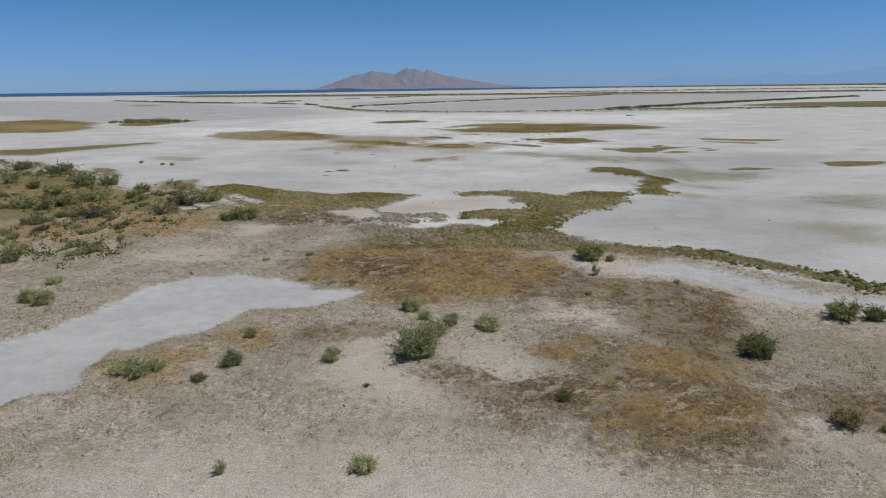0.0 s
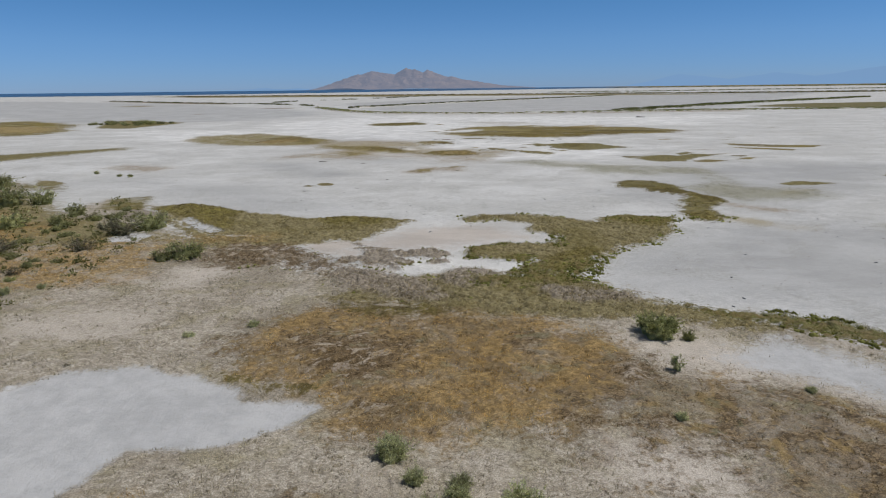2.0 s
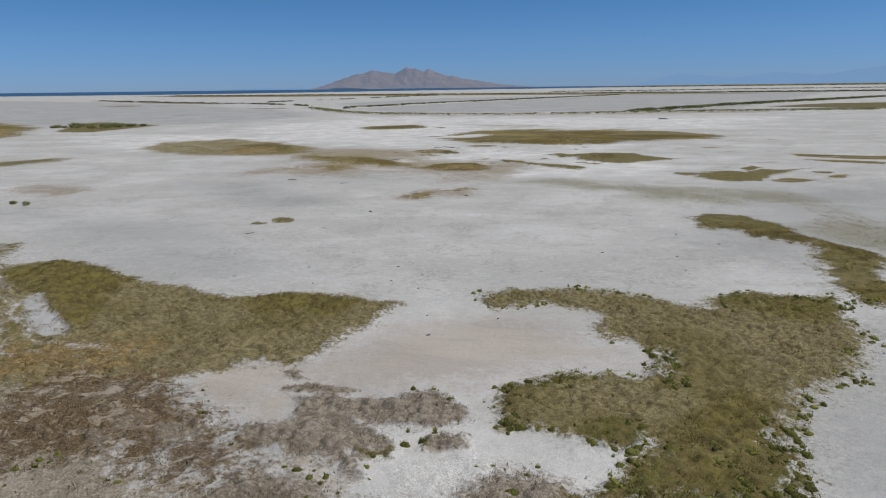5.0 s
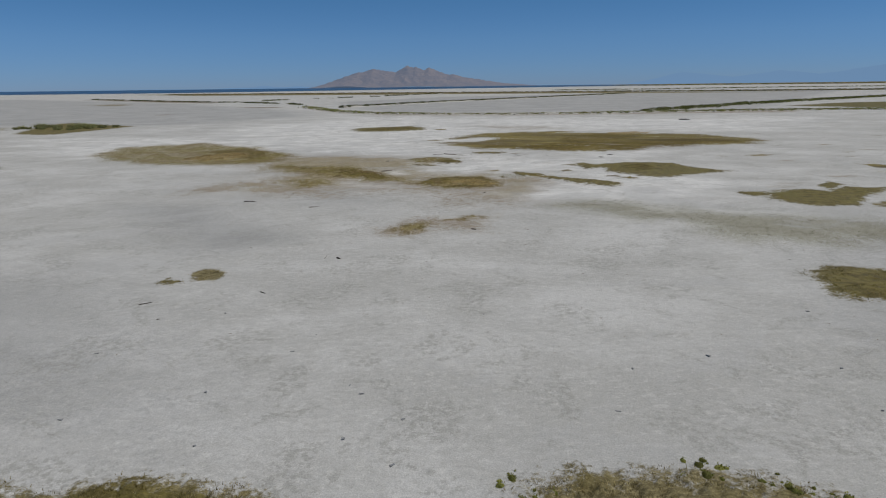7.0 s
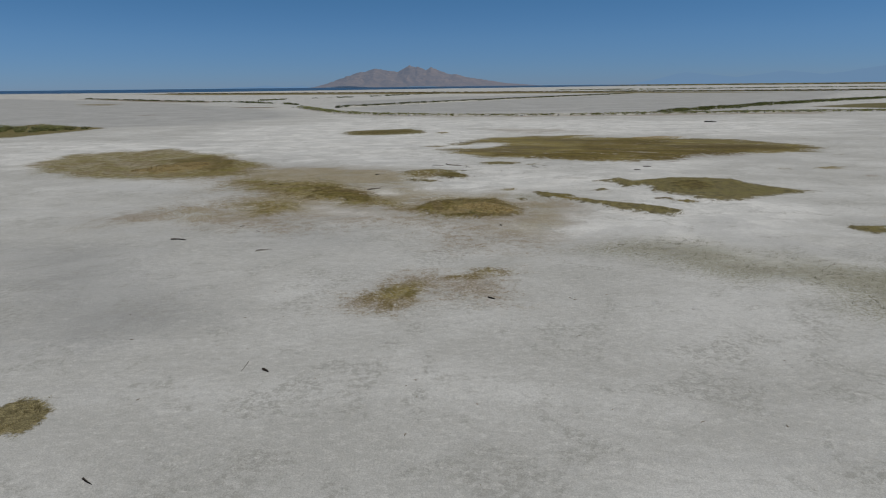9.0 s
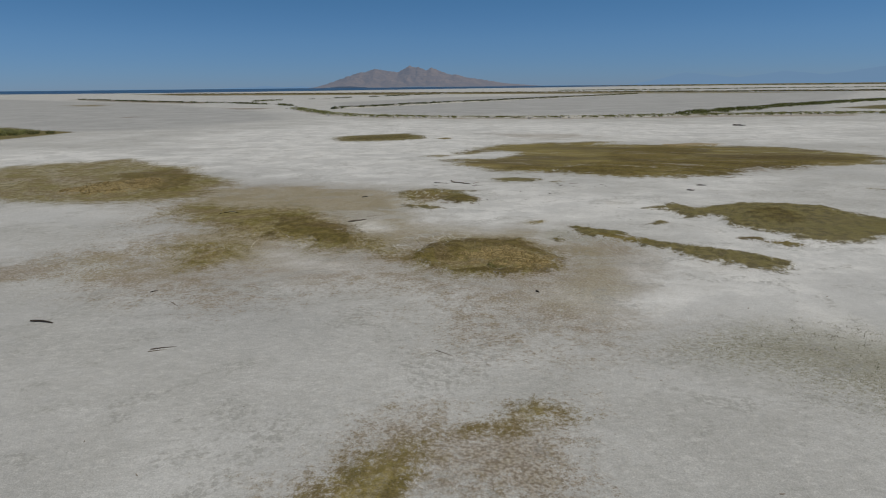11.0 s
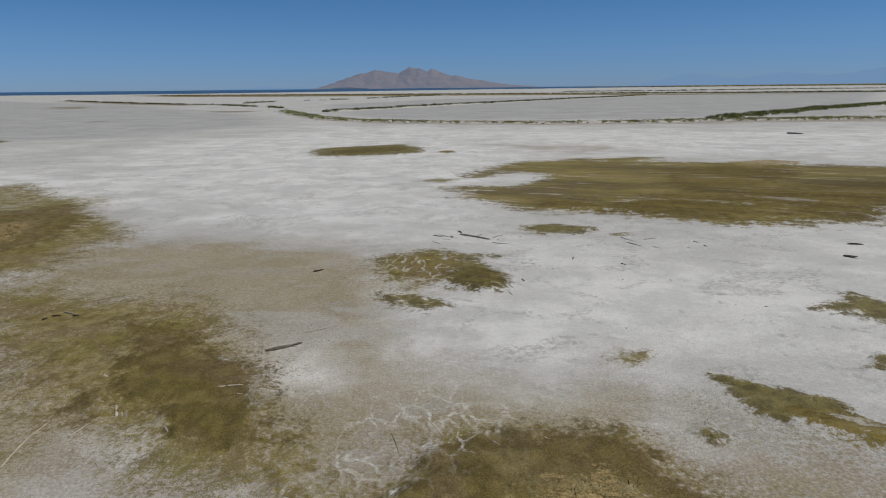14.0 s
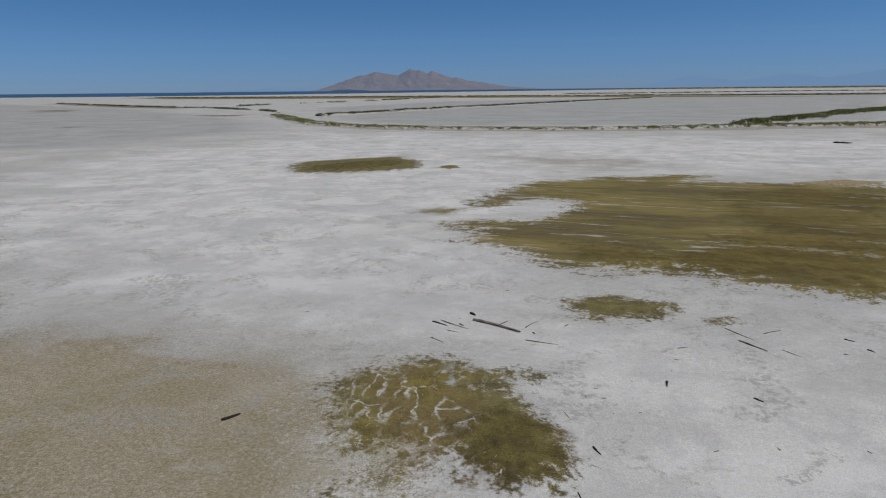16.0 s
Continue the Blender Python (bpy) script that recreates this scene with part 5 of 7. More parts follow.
def ground_height(x, y):
    """Nearly flat; low swells under the plants, the pans a little lower."""
    near = np.clip((500 - np.hypot(x, y - 60)) / 200, 0, 1)
    z = 0.03 * smooth_noise(x, y, 5.0, 1) + 0.012 * smooth_noise(x, y, 1.3, 2)
    z = z + 0.10 * (share("dark", x, y) + share("tan", x, y) * 0.4) * (1 + 0.4 * smooth_noise(x, y, 3.0, 5))
    z = z - 0.06 * share("pan", x, y) - 0.05 * share("salt", x, y)
    z = z + 0.12 * share("straw", x, y) + 0.05 * share("olive", x, y)
    return z * near


def graded(low, high, step, end_low, end_high, grow=1.09):
    line = list(np.arange(low, high, step))
    s = step
    while line[-1] < end_high:
        s *= grow
        line.append(line[-1] + s)
    s = step
    while line[0] > end_low:
        s *= grow
        line.insert(0, line[0] - s)
    return np.array(line)


def mesh_from(name, verts, faces, smooth=False):
    mesh = bpy.data.meshes.new(name)
    verts, faces = np.asarray(verts, np.float32), np.asarray(faces, np.int32)
    k = faces.shape[1]
    mesh.vertices.add(len(verts))
    mesh.vertices.foreach_set("co", verts.ravel())
    mesh.loops.add(faces.size)
    mesh.loops.foreach_set("vertex_index", faces.ravel())
    mesh.polygons.add(len(faces))
    mesh.polygons.foreach_set("loop_start", np.arange(0, faces.size, k, dtype=np.int32))
    mesh.update(calc_edges=True)
    mesh.polygons.foreach_set("use_smooth", np.full(len(faces), smooth))
    return mesh


def grid_faces(nx, ny):
    k = (np.arange(ny - 1)[:, None] * nx + np.arange(nx - 1)[None, :]).ravel()
    return np.stack((k, k + 1, k + nx + 1, k + nx), 1)


def part(name, mesh, material, parent, label=""):
    ob = new(name, mesh)
    if not mesh.materials:
        mesh.materials.append(material)
    ob.parent = parent
    return tagged(ob, label)


KINDS = ("sage", "tan", "brown", "bare", "salt", "mauve", "dark", "gold", "olive", "swath", "green", "straw", "halo", "wash", "damp", "white", "moss", "vein", "char", "pan")


def build_ground():
    xs, ys = graded(-34, 34, 0.5, -4200, 4200, 1.05), graded(8, 122, 0.5, -60, 4880, 1.032)
    x, y = np.meshgrid(xs, ys)
    x, y = x.ravel(), y.ravel()
    mesh = mesh_from("ground", np.stack((x, y, ground_height(x, y)), 1), grid_faces(len(xs), len(ys)), True)
    for kind in KINDS:
        mesh.attributes.new(kind, "FLOAT", "POINT").data.foreach_set("value", cover_field(kind, x, y).astype(np.float32))
    mesh.materials.append(GROUND)
    return tagged(new("ground", mesh), "pale grey salt flat with dry grass and pickleweed patches", "ground", kind="structure")


ground = build_ground()


# ---- lake, mountain and far ridges ----
def build_lake():
    n = 60
    x = np.linspace(-4100, 900, n)
    shore = 1240 + np.clip(x + 500, 0, None) * 0.9 + 40 * smooth_noise(x, x * 0, 300.0, 4)
    verts = np.concatenate((np.stack((x, shore, np.full(n, 0.15)), 1), np.stack((x, np.full(n, 4880.0), np.full(n, 0.15)), 1)))
    k = np.arange(n - 1)
    mesh = mesh_from("lake", verts, np.stack((k, k + 1, k + n + 1, k + n), 1))
    mesh.materials.append(WATER)
    tagged(new("lake", mesh), "deep blue lake along the horizon", "lake", kind="structure")


def ridge_heights(x, peaks):
    """Summit line as the highest of a few slopes: middle, height, width to either side."""
    h = np.zeros_like(x)
    for at, top, left, right in peaks:
        r = np.where(x < at, (at - x) / left, (x - at) / right)
        h = np.maximum(h, top * np.clip(1 - r, 0, 1) ** 1.05)
    return h


def build_mountain():
    peaks = ((-585, 134, 480, 900), (-690, 112, 350, 400), (-333, 152, 330, 420), (-275, 143, 300, 430), (-178, 138, 300, 400),
             (0, 92, 500, 300), (-100, 100, 400, 600), (100, 42, 400, 560))
    xs, ys = np.linspace(-1080, 700, 300), np.linspace(4380, 4870, 70)
    x, y = np.meshgrid(xs, ys)
    x, y = x.ravel(), y.ravel()
    across = 1 - np.abs(y - 4690 - 40 * smooth_noise(x, y * 0, 260.0, 6)) / np.where(y < 4690, 310, 190)
    gully = 1 - np.abs(smooth_noise(x + 0.35 * y, y * 0.25, 70.0, 7))
    gully2 = 1 - np.abs(smooth_noise(x - 0.3 * y, y * 0.35, 27.0, 9))
    across = np.clip(across, 0, 1)
    h = ridge_heights(x, peaks) * across ** 0.85
    h = h * (0.86 + 0.14 * across ** 3 + (1 - across) * (0.30 * (gully - 0.6) + 0.16 * (gully2 - 0.6)))
    h = h + np.clip(h / 40, 0, 1) * 4 * smooth_noise(x, y, 16.0, 10)
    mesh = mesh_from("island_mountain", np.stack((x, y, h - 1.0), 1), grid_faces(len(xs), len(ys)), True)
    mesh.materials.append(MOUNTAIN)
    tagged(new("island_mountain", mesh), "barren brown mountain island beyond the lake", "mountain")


def build_far_ridge(name, x0, x1, peaks, y):
    xs = np.linspace(x0, x1, 160)
    h = ridge_heights(xs, peaks) + 3 * smooth_noise(xs, xs * 0, 60.0, 11)
    rows = [np.stack((xs, np.full(160, y + d), h * k), 1) for d, k in ((-40, 0.0), (0, 1.0), (25, 0.0))]
    mesh = mesh_from(name, np.concatenate(rows), grid_faces(160, 3), True)
    mesh.materials.append(HAZE)
    tagged(new(name, mesh), "faint blue mountain range in the haze", "backdrop", kind="structure")


build_lake()
build_mountain()
build_far_ridge("backdrop_west", -1900, -900, ((-1450, 20, 400, 350), (-1200, 17, 300, 250)), 4900)
build_far_ridge("backdrop_east", 1300, 4300, ((1750, 88, 420, 900), (2500, 92, 800, 900), (3300, 128, 1000, 900), (4000, 150, 900, 800)), 4920)


# ---- scrub rows on the dikes ----
def leaves(rng, centers, spread, size, count, up=0.5):
    """Little leaf diamonds scattered round centres; returns vertices and faces."""
    n = len(centers) * count
    spread = np.repeat(spread, count, 0)
    d = rng.normal(size=(n, 3))
    d /= np.linalg.norm(d, axis=1)[:, None]
    middle = np.repeat(centers, count, 0) + d * spread * (rng.random((n, 1)) ** 0.45)
    a = d + rng.normal(size=(n, 3)) * 0.6 + np.array((0, 0, up))
    a /= np.linalg.norm(a, axis=1)[:, None]
    b = np.cross(a, rng.normal(size=(n, 3)))
    b /= np.linalg.norm(b, axis=1)[:, None] + 1e-9
    s = np.repeat(np.broadcast_to(size, (len(centers),)), count)[:, None] * rng.uniform(0.6, 1.3, (n, 1))
    v = np.stack((middle - a * s, middle + b * s * 0.55, middle + a * s, middle - b * s * 0.55), 1)
    v[:, :, 2] = np.maximum(v[:, :, 2], 0.004)
    return v.reshape(-1, 3), np.arange(4 * n).reshape(-1, 4)


def along(points, step, rng, wobble):
    pts, out = np.array(points), []
    for a, b in zip(pts, pts[1:]):
        k = max(1, int(np.linalg.norm(b - a) / step))
        s = (np.arange(k) + rng.random(k)) / k
        out.append(a + (b - a) * s[:, None])
    out = np.concatenate(out)
    return out + rng.normal(size=out.shape) * wobble


def scrub_row(points, step, tall, wobble, material, seed, gaps=0.3, label="dark green scrub growing along a low dike"):
    rng = np.random.default_rng(seed)
    c = along(points, step, rng, wobble)
    c = c[smooth_noise(c[:, 0], c[:, 1], 9.0, seed) > -1 + 2 * gaps]
    r = tall * rng.uniform(0.35, 0.75, len(c))
    centers = np.column_stack((c, r * 0.55))
    spread = np.column_stack((r * 1.5, r * 1.4, r * 0.5))
    v, f = leaves(rng, centers, spread, 0.2 * r + 0.05, 26, 0.1)
    mesh = mesh_from("dike_scrub", v, f)
    mesh.materials.append(material)
    tagged(new("dike_scrub", mesh), label, "scrub", kind="stuff")


def berm(points, width, tall, seed):
    rng = np.random.default_rng(seed)
    p = along(points, 1.2, rng, 0.0)
    p = p + np.column_stack((0 * p[:, 0], 0.4 * smooth_noise(p[:, 0], p[:, 1], 7.0, seed)))
    t = np.gradient(p, axis=0)
    t /= np.linalg.norm(t, axis=1)[:, None] + 1e-9
    side = np.column_stack((-t[:, 1], t[:, 0]))
    rows = []
    for off, z in ((-1, -0.05), (-0.45, 0.75), (0, 1.0), (0.45, 0.75), (1, -0.05)):
        w = width * (off + 0.2 * smooth_noise(p[:, 0] + off, p[:, 1], 2.0, seed + 1))
        rows.append(np.column_stack((p + side * w[:, None], tall * z * (1 + 0.4 * smooth_noise(p[:, 0], p[:, 1], 3.0, seed + 2)))))
    mesh = mesh_from("dike", np.concatenate(rows), grid_faces(len(p), 5), True)
    mesh.materials.append(BERM)
    tagged(new("dike", mesh), "low pale earth dike across the flat", "dike", kind="structure")


def clods(points, count, wobble, size, seed):
    """Pale lumps lying along the foot of a dike."""
    rng = np.random.default_rng(seed)
    c = along(points, 0.45, rng, wobble)
    c = c[rng.permutation(len(c))[:count]]
    base = np.array([(math.cos(a) * q, math.sin(a) * q, z) for z, q in ((0, 1), (0.55, 0.75)) for a in np.arange(6) * math.pi / 3] + [(0, 0, 0.8)])
    faces = [(i, (i + 1) % 6, 6 + (i + 1) % 6) for i in range(6)] + [(i, 6 + (i + 1) % 6, 6 + i) for i in range(6)] + [(6 + i, 6 + (i + 1) % 6, 12) for i in range(6)]
    s = size * rng.uniform(0.5, 1.5, (len(c), 1, 1)) * rng.uniform(0.7, 1.3, (len(c), 13, 1))
    v = base[None] * s + np.column_stack((c, np.zeros(len(c))))[:, None, :]
    f = np.array(faces)[None] + (np.arange(len(c)) * 13)[:, None, None]
    mesh = mesh_from("salt_clods", v.reshape(-1, 3), f.reshape(-1, 3))
    mesh.materials.append(CLOD)
    tagged(new("salt_clods", mesh), "pale salt-crusted clods along the dike", "clods", kind="stuff")


NEAR_DIKE = [(-60.2, 293.9), (-46.2, 261.3), (-35.2, 240.0), (-25.0, 227.1), (-5.0, 216.6), (18.9, 211.5), (40.4, 211.9), (55.5, 216.9), (69.7, 216.6), (83.8, 218.3), (150.0, 218.0)]
MIDDLE_DIKE = [(-44.6, 282.2), (-39.0, 289.2), (-23.6, 314.6), (-3.6, 347.3), (22.1, 381.1), (77.9, 459.7), (132.8, 532.9)]
EAST_DIKE = [(54.5, 217.0), (66.3, 229.9), (76.9, 240.7), (90.4, 253.1), (108.5, 271.1), (133.8, 292.9), (240.0, 378.0)]
WEST_DIKE = [(-291.2, 543.2), (-200.7, 450.9), (-144.3, 400.2), (-117.6, 382.8), (-76.2, 334.4), (-62.4, 308.6)]
SPUR_DIKE = [(-120.7, 383.8), (-105.2, 439.9)]
FAR_SPUR = [(-91.1, 460.5), (-65.7, 513.8), (-14.1, 666.8)]
FAR_DIKE = [(-378.6, 878.4), (-198.7, 799.8), (-6.2, 721.7), (146.3, 659.8), (224.8, 609.8), (332.8, 589.8), (560.0, 570.0)]
LAST_DIKE = [(129.5, 855.9), (264.1, 853.5), (433.6, 921.6), (544.4, 905.6), (900.0, 915.6)]
berm(NEAR_DIKE, 2.2, 0.35, 21)
berm(EAST_DIKE, 2.0, 0.5, 22)
berm(MIDDLE_DIKE, 2.2, 0.5, 23)
scrub_row(NEAR_DIKE, 0.09, 0.62, 0.9, LEAF_ROW, 31, 0.04, "low olive scrub along a pale dike")
scrub_row(NEAR_DIKE[:5], 0.25, 0.8, 1.2, LEAF_DEEP, 32, 0.2, "low green scrub at the end of a dike")
clods(NEAR_DIKE, 1900, 1.8, 0.36, 33)
scrub_row(EAST_DIKE, 0.2, 1.3, 1.6, LEAF_DARK, 34, 0.0)
scrub_row(NEAR_DIKE[6:], 0.2, 0.8, 1.6, LEAF_DEEP, 43, 0.1, "low green scrub along a pale dike")
scrub_row(MIDDLE_DIKE, 0.4, 1.4, 0.8, LEAF_DARK, 35, 0.12)
scrub_row(WEST_DIKE, 0.8, 1.3, 0.9, LEAF_DARK, 36, 0.3)
scrub_row(SPUR_DIKE, 0.8, 1.5, 0.8, LEAF_DARK, 37, 0.3)
scrub_row(FAR_SPUR, 1.2, 1.6, 1.0, LEAF_DARK, 38, 0.35)
scrub_row(FAR_DIKE, 0.5, 2.0, 2.5, BLADES["brown"], 39, 0.04, "distant brown scrub line across the flat")
scrub_row(FAR_DIKE[3:], 0.9, 2.4, 2.0, LEAF_DARK, 42, 0.25, "distant dark scrub line across the flat")
scrub_row(LAST_DIKE, 0.7, 2.2, 4.0, LEAF_DARK, 40, 0.1, "distant scrub line near the horizon")
scrub_row([(500.0, 2000.0), (1000.0, 1900.0), (2600.0, 1850.0)], 3.0, 6.0, 12.0, LEAF_DARK, 41, 0.1, "dark line of trees on the horizon")

# ---- lumpy mats ----
MAT_AREAS = ((-20, 24, 32, 58), (-9, 17, 12, 33), (-24, -8, 30, 42), (-24, -8, 14, 31), (-14, 16, 68, 106), (4, 34, 98, 124))


def relief(x, y):
    """Height of the tufted mats over the ground."""
    tall = np.maximum.reduce((0.085 * share("brown", x, y), 0.06 * share("moss", x, y) * (1 - 0.6 * share("vein", x, y)), 0.05 * share("straw", x, y), 0.045 * share("olive", x, y) * (y > 66), 0.05 * share("swath", x, y) * (y > 66), 0.095 * share("green", x, y), 0.13 * share("mauve", x, y), 0.05 * share("dark", x, y), 0.06 * share("char", x, y), 0.036 * share("tan", x, y), 0.055 * share("gold", x, y), 0.05 * share("tan", x, y) * share("olive", x, y)))
    tall = tall * (1 - share("pan", x, y)) * (1 - 0.8 * share("bare", x, y) * (1 - share("dark", x, y)))
    inside = [np.clip(np.minimum(np.minimum(x - w, e - x), np.minimum(y - s, t - y)) / 0.7, 0, 1) for w, e, s, t in MAT_AREAS]
    tall = tall * np.maximum.reduce(inside)
    lumps = 0.40 + 0.30 * smooth_noise(x, y, 0.75, 13) + 0.50 * smooth_noise(x, y, 0.30, 14) + 0.42 * smooth_noise(x, y, 0.14, 15) + 0.2 * smooth_noise(x, y, 0.07, 16)
    return 1.6 * tall * np.clip(lumps, 0, 1.4)


def build_mat(box, step, label, category):
    """A finely lumpy sheet over the plant covers within a box."""
    xs, ys = np.arange(box[0], box[1], step), np.arange(box[2], box[3], step)
    x, y = np.meshgrid(xs, ys)
    x, y = x.ravel(), y.ravel()
    up = relief(x, y)
    faces = grid_faces(len(xs), len(ys))
    faces = faces[(up[faces] > 0.004).any(1)]
    used, faces = np.unique(faces, return_inverse=True)
    faces = faces.reshape(-1, 4)
    x, y, up = x[used], y[used], up[used]
    name = category.replace(" ", "_")
    mesh = mesh_from(name, np.stack((x, y, ground_height(x, y) + up - 0.006), 1), faces, True)
    for kind in KINDS:
        mesh.attributes.new(kind, "FLOAT", "POINT").data.foreach_set("value", cover_field(kind, x, y).astype(np.float32))
    mesh.materials.append(GROUND)
    tagged(new(name, mesh), label, category, kind="stuff")


build_mat((-20, 24, 32, 58), 0.055, "lumpy mat of olive and brown pickleweed beside salt", "pickleweed mat")
build_mat((-9, 17, 12.035, 32.02), 0.055, "lumpy golden and dark dry grass on a low rise", "dry grass mat")
build_mat((-14, 16, 68, 106), 0.09, "lumpy olive mat on a low mound in the salt flat", "pickleweed mat")
build_mat((4.03, 34, 98, 124), 0.12, "long streaky olive mat on the salt flat", "pickleweed mat")
build_mat((-24.04, -8.97, 14, 30.04), 0.08, "thin lumpy tan grass on sandy soil", "dry grass mat")
build_mat((-24.04, -20.0, 30, 42), 0.08, "lumpy golden dry grass below the thicket", "dry grass mat")
build_mat((-20.04, -8.97, 30, 32.04), 0.08, "lumpy tan dry grass between pan and thicket", "dry grass mat")

# ---- grass and stubble ----
def blades(kind, box, tries, tall, per, spread, seed, label, category, keep=None, look_of="", lying=0.0):
    """Tufts of narrow blades wherever a cover grows within a box of the plan."""
    rng = np.random.default_rng(seed)
    x, y = rng.uniform(box[0], box[1], tries), rng.uniform(box[2], box[3], tries)
    chance = np.clip(cover_field(kind, x, y) * 1.1 + 0.45, 0, 1)
    if keep:
        chance = chance * keep(x, y)
    ok = rng.random(tries) < chance * np.clip(0.42 + 0.55 * smooth_noise(x, y, 0.9, seed) + 0.75 * smooth_noise(x, y, 0.3, seed + 5), 0, 1)
    x, y = x[ok], y[ok]
    z = ground_height(x, y) + 0.7 * relief(x, y) - 0.01
    n = len(x) * per
    ang, lean = rng.uniform(0, 2 * math.pi, n), rng.uniform(0.1, 0.9, n) + lying
    h = np.repeat(tall * rng.uniform(0.5, 1.3, len(x)), per) * rng.uniform(0.6, 1.15, n)
    root = np.column_stack((np.repeat(x, per), np.repeat(y, per), np.repeat(z, per)))
    root[:, 0] += np.cos(ang) * spread * rng.random(n)
    root[:, 1] += np.sin(ang) * spread * rng.random(n)
    turn = rng.uniform(0, math.pi, n)
    w = (0.05 * h + 0.0045) * rng.uniform(0.7, 1.4, n)
    side = np.column_stack((np.cos(turn) * w, np.sin(turn) * w, 0 * w))
    tip = root + np.column_stack((np.cos(ang) * lean * h, np.sin(ang) * lean * h, h * (1.15 - 0.62 * lean)))
    v = np.stack((root - side, root + side, tip), 1).reshape(-1, 3)
    name = category.replace(" ", "_")
    mesh = mesh_from(name, v, np.arange(3 * n).reshape(-1, 3))
    mesh.materials.append(BLADES[look_of or kind])
    tagged(new(name, mesh), label, category, kind="stuff")


def free(x, y):
    return (1 - share("pan", x, y)) * (1 - share("salt", x, y)) * (1 - 0.8 * share("bare", x, y))


def plain(x, y):
    return free(x, y) * (1 - share("dark", x, y)) * (1 - share("gold", x, y)) * (1 - share("green", x, y))


def thin(x, y):
    return 0.5 * np.clip((150 - y) / 60, 0, 1)


blades("tan", (-18, 20, 9, 30), 24000, 0.035, 2, 0.2, 65, "dark dead twigs strewn on sandy soil", "litter", plain, "litter", 0.7)
blades("tan", (-24, 22, 9, 44), 170000, 0.085, 4, 0.12, 51, "sparse tan dry grass on sandy soil", "dry grass", plain)
blades("mauve", (-12, 22, 30, 52), 130000, 0.085, 6, 0.11, 52, "grey-mauve mat of dead stems", "dead stems", lambda x, y: (1 - share("green", x, y)) * (1 - share("char", x, y)))
blades("brown", (-20, 24, 30, 56), 170000, 0.08, 6, 0.11, 60, "brown-olive mat of drying pickleweed", "drying groundcover", lambda x, y: (1 - share("green", x, y)) * (1 - share("char", x, y)))
blades("dark", (-22, 20, 9, 48), 140000, 0.065, 5, 0.12, 53, "dark brown dead groundcover", "dead groundcover", lambda x, y: free(x, y) * (1 - 0.8 * share("char", x, y)))
blades("char", (-14, 12, 20, 46), 60000, 0.075, 5, 0.12, 67, "dark brown dead groundcover in clumps", "dead groundcover", None, "dark")
blades("gold", (-34, 20, 9, 48), 190000, 0.075, 5, 0.12, 54, "golden dry annual grass", "golden grass", lambda x, y: free(x, y) * (1 - share("char", x, y)))
blades("olive", (-24, 24, 36, 66), 120000, 0.07, 6, 0.12, 55, "olive pickleweed mat beside salt", "olive groundcover", lambda x, y: 1 - share("pan", x, y))
blades("olive", (-30, 34, 66, 150), 150000, 0.045, 5, 0.16, 56, "olive pickleweed mat on the salt flat", "olive groundcover", lambda x, y: 1 - share("pan", x, y))
blades("green", (-2, 26, 20, 48), 130000, 0.08, 6, 0.10, 57, "low green pickleweed mat", "pickleweed")
blades("moss", (-24, 24, 66, 112), 110000, 0.04, 5, 0.14, 64, "thin yellow-olive mat on the salt flat", "olive groundcover", lambda x, y: (1 - share("vein", x, y) * 0.7) * (1 - 0.6 * share("dark", x, y)))
blades("wash", (-22, 22, 66, 112), 62000, 0.05, 3, 0.2, 66, "thin dry stems on salt crust", "dry stems", None, "halo")
blades("brown", (-14, -8, 62, 67), 4000, 0.07, 5, 0.1, 70, "tuft of dry brown stems on salt crust", "dry stems")
blades("sage", (4, 34, 38, 100), 120000, 0.06, 4, 0.12, 68, "sparse grey-green tufts on salt crust", "sparse tufts")
blades("vein", (-14, 10, 84, 112), 9000, 0.10, 1, 0.3, 69, "bleached stalks strewn over the mats", "dead stalks", None, "stalk", 0.75)
blades("straw", (-34, 8, 74, 114), 60000, 0.13, 5, 0.14, 58, "pale straw grass on a low mound", "straw grass")
blades("halo", (-24, 22, 56, 118), 110000, 0.03, 4, 0.10, 59, "short dead stubble on salt crust", "stubble", thin)


def cushions(rng, x, y, r, tall):
    """Low uneven domes, one island each: vertices and triangles."""
    sides, rings = 7, ((1.0, -0.06), (0.86, 0.45), (0.48, 0.86))
    base = np.array([(q * math.cos(2 * math.pi * (k + 0.5 * i) / sides), q * math.sin(2 * math.pi * (k + 0.5 * i) / sides), z) for i, (q, z) in enumerate(rings) for k in range(sides)] + [(0, 0, 1.0)])
    tri = []
    for i in range(2):
        for k in range(sides):
            a, b, c, d = i * sides + k, i * sides + (k + 1) % sides, (i + 1) * sides + k, (i + 1) * sides + (k + 1) % sides
            tri += [(a, b, c), (b, d, c)]
    tri += [(2 * sides + k, 2 * sides + (k + 1) % sides, 3 * sides) for k in range(sides)]
    n, m = len(x), len(base)
    size = np.stack((r * rng.uniform(0.75, 1.3, n), r * rng.uniform(0.75, 1.3, n), tall), 1)
    v = base[None] * size[:, None, :] * rng.uniform(0.72, 1.25, (n, m, 1))
    v += np.column_stack((x, y, ground_height(x, y)))[:, None, :]
    f = np.array(tri)[None] + (np.arange(n) * m)[:, None, None]
    return v.reshape(-1, 3), f.reshape(-1, 3)


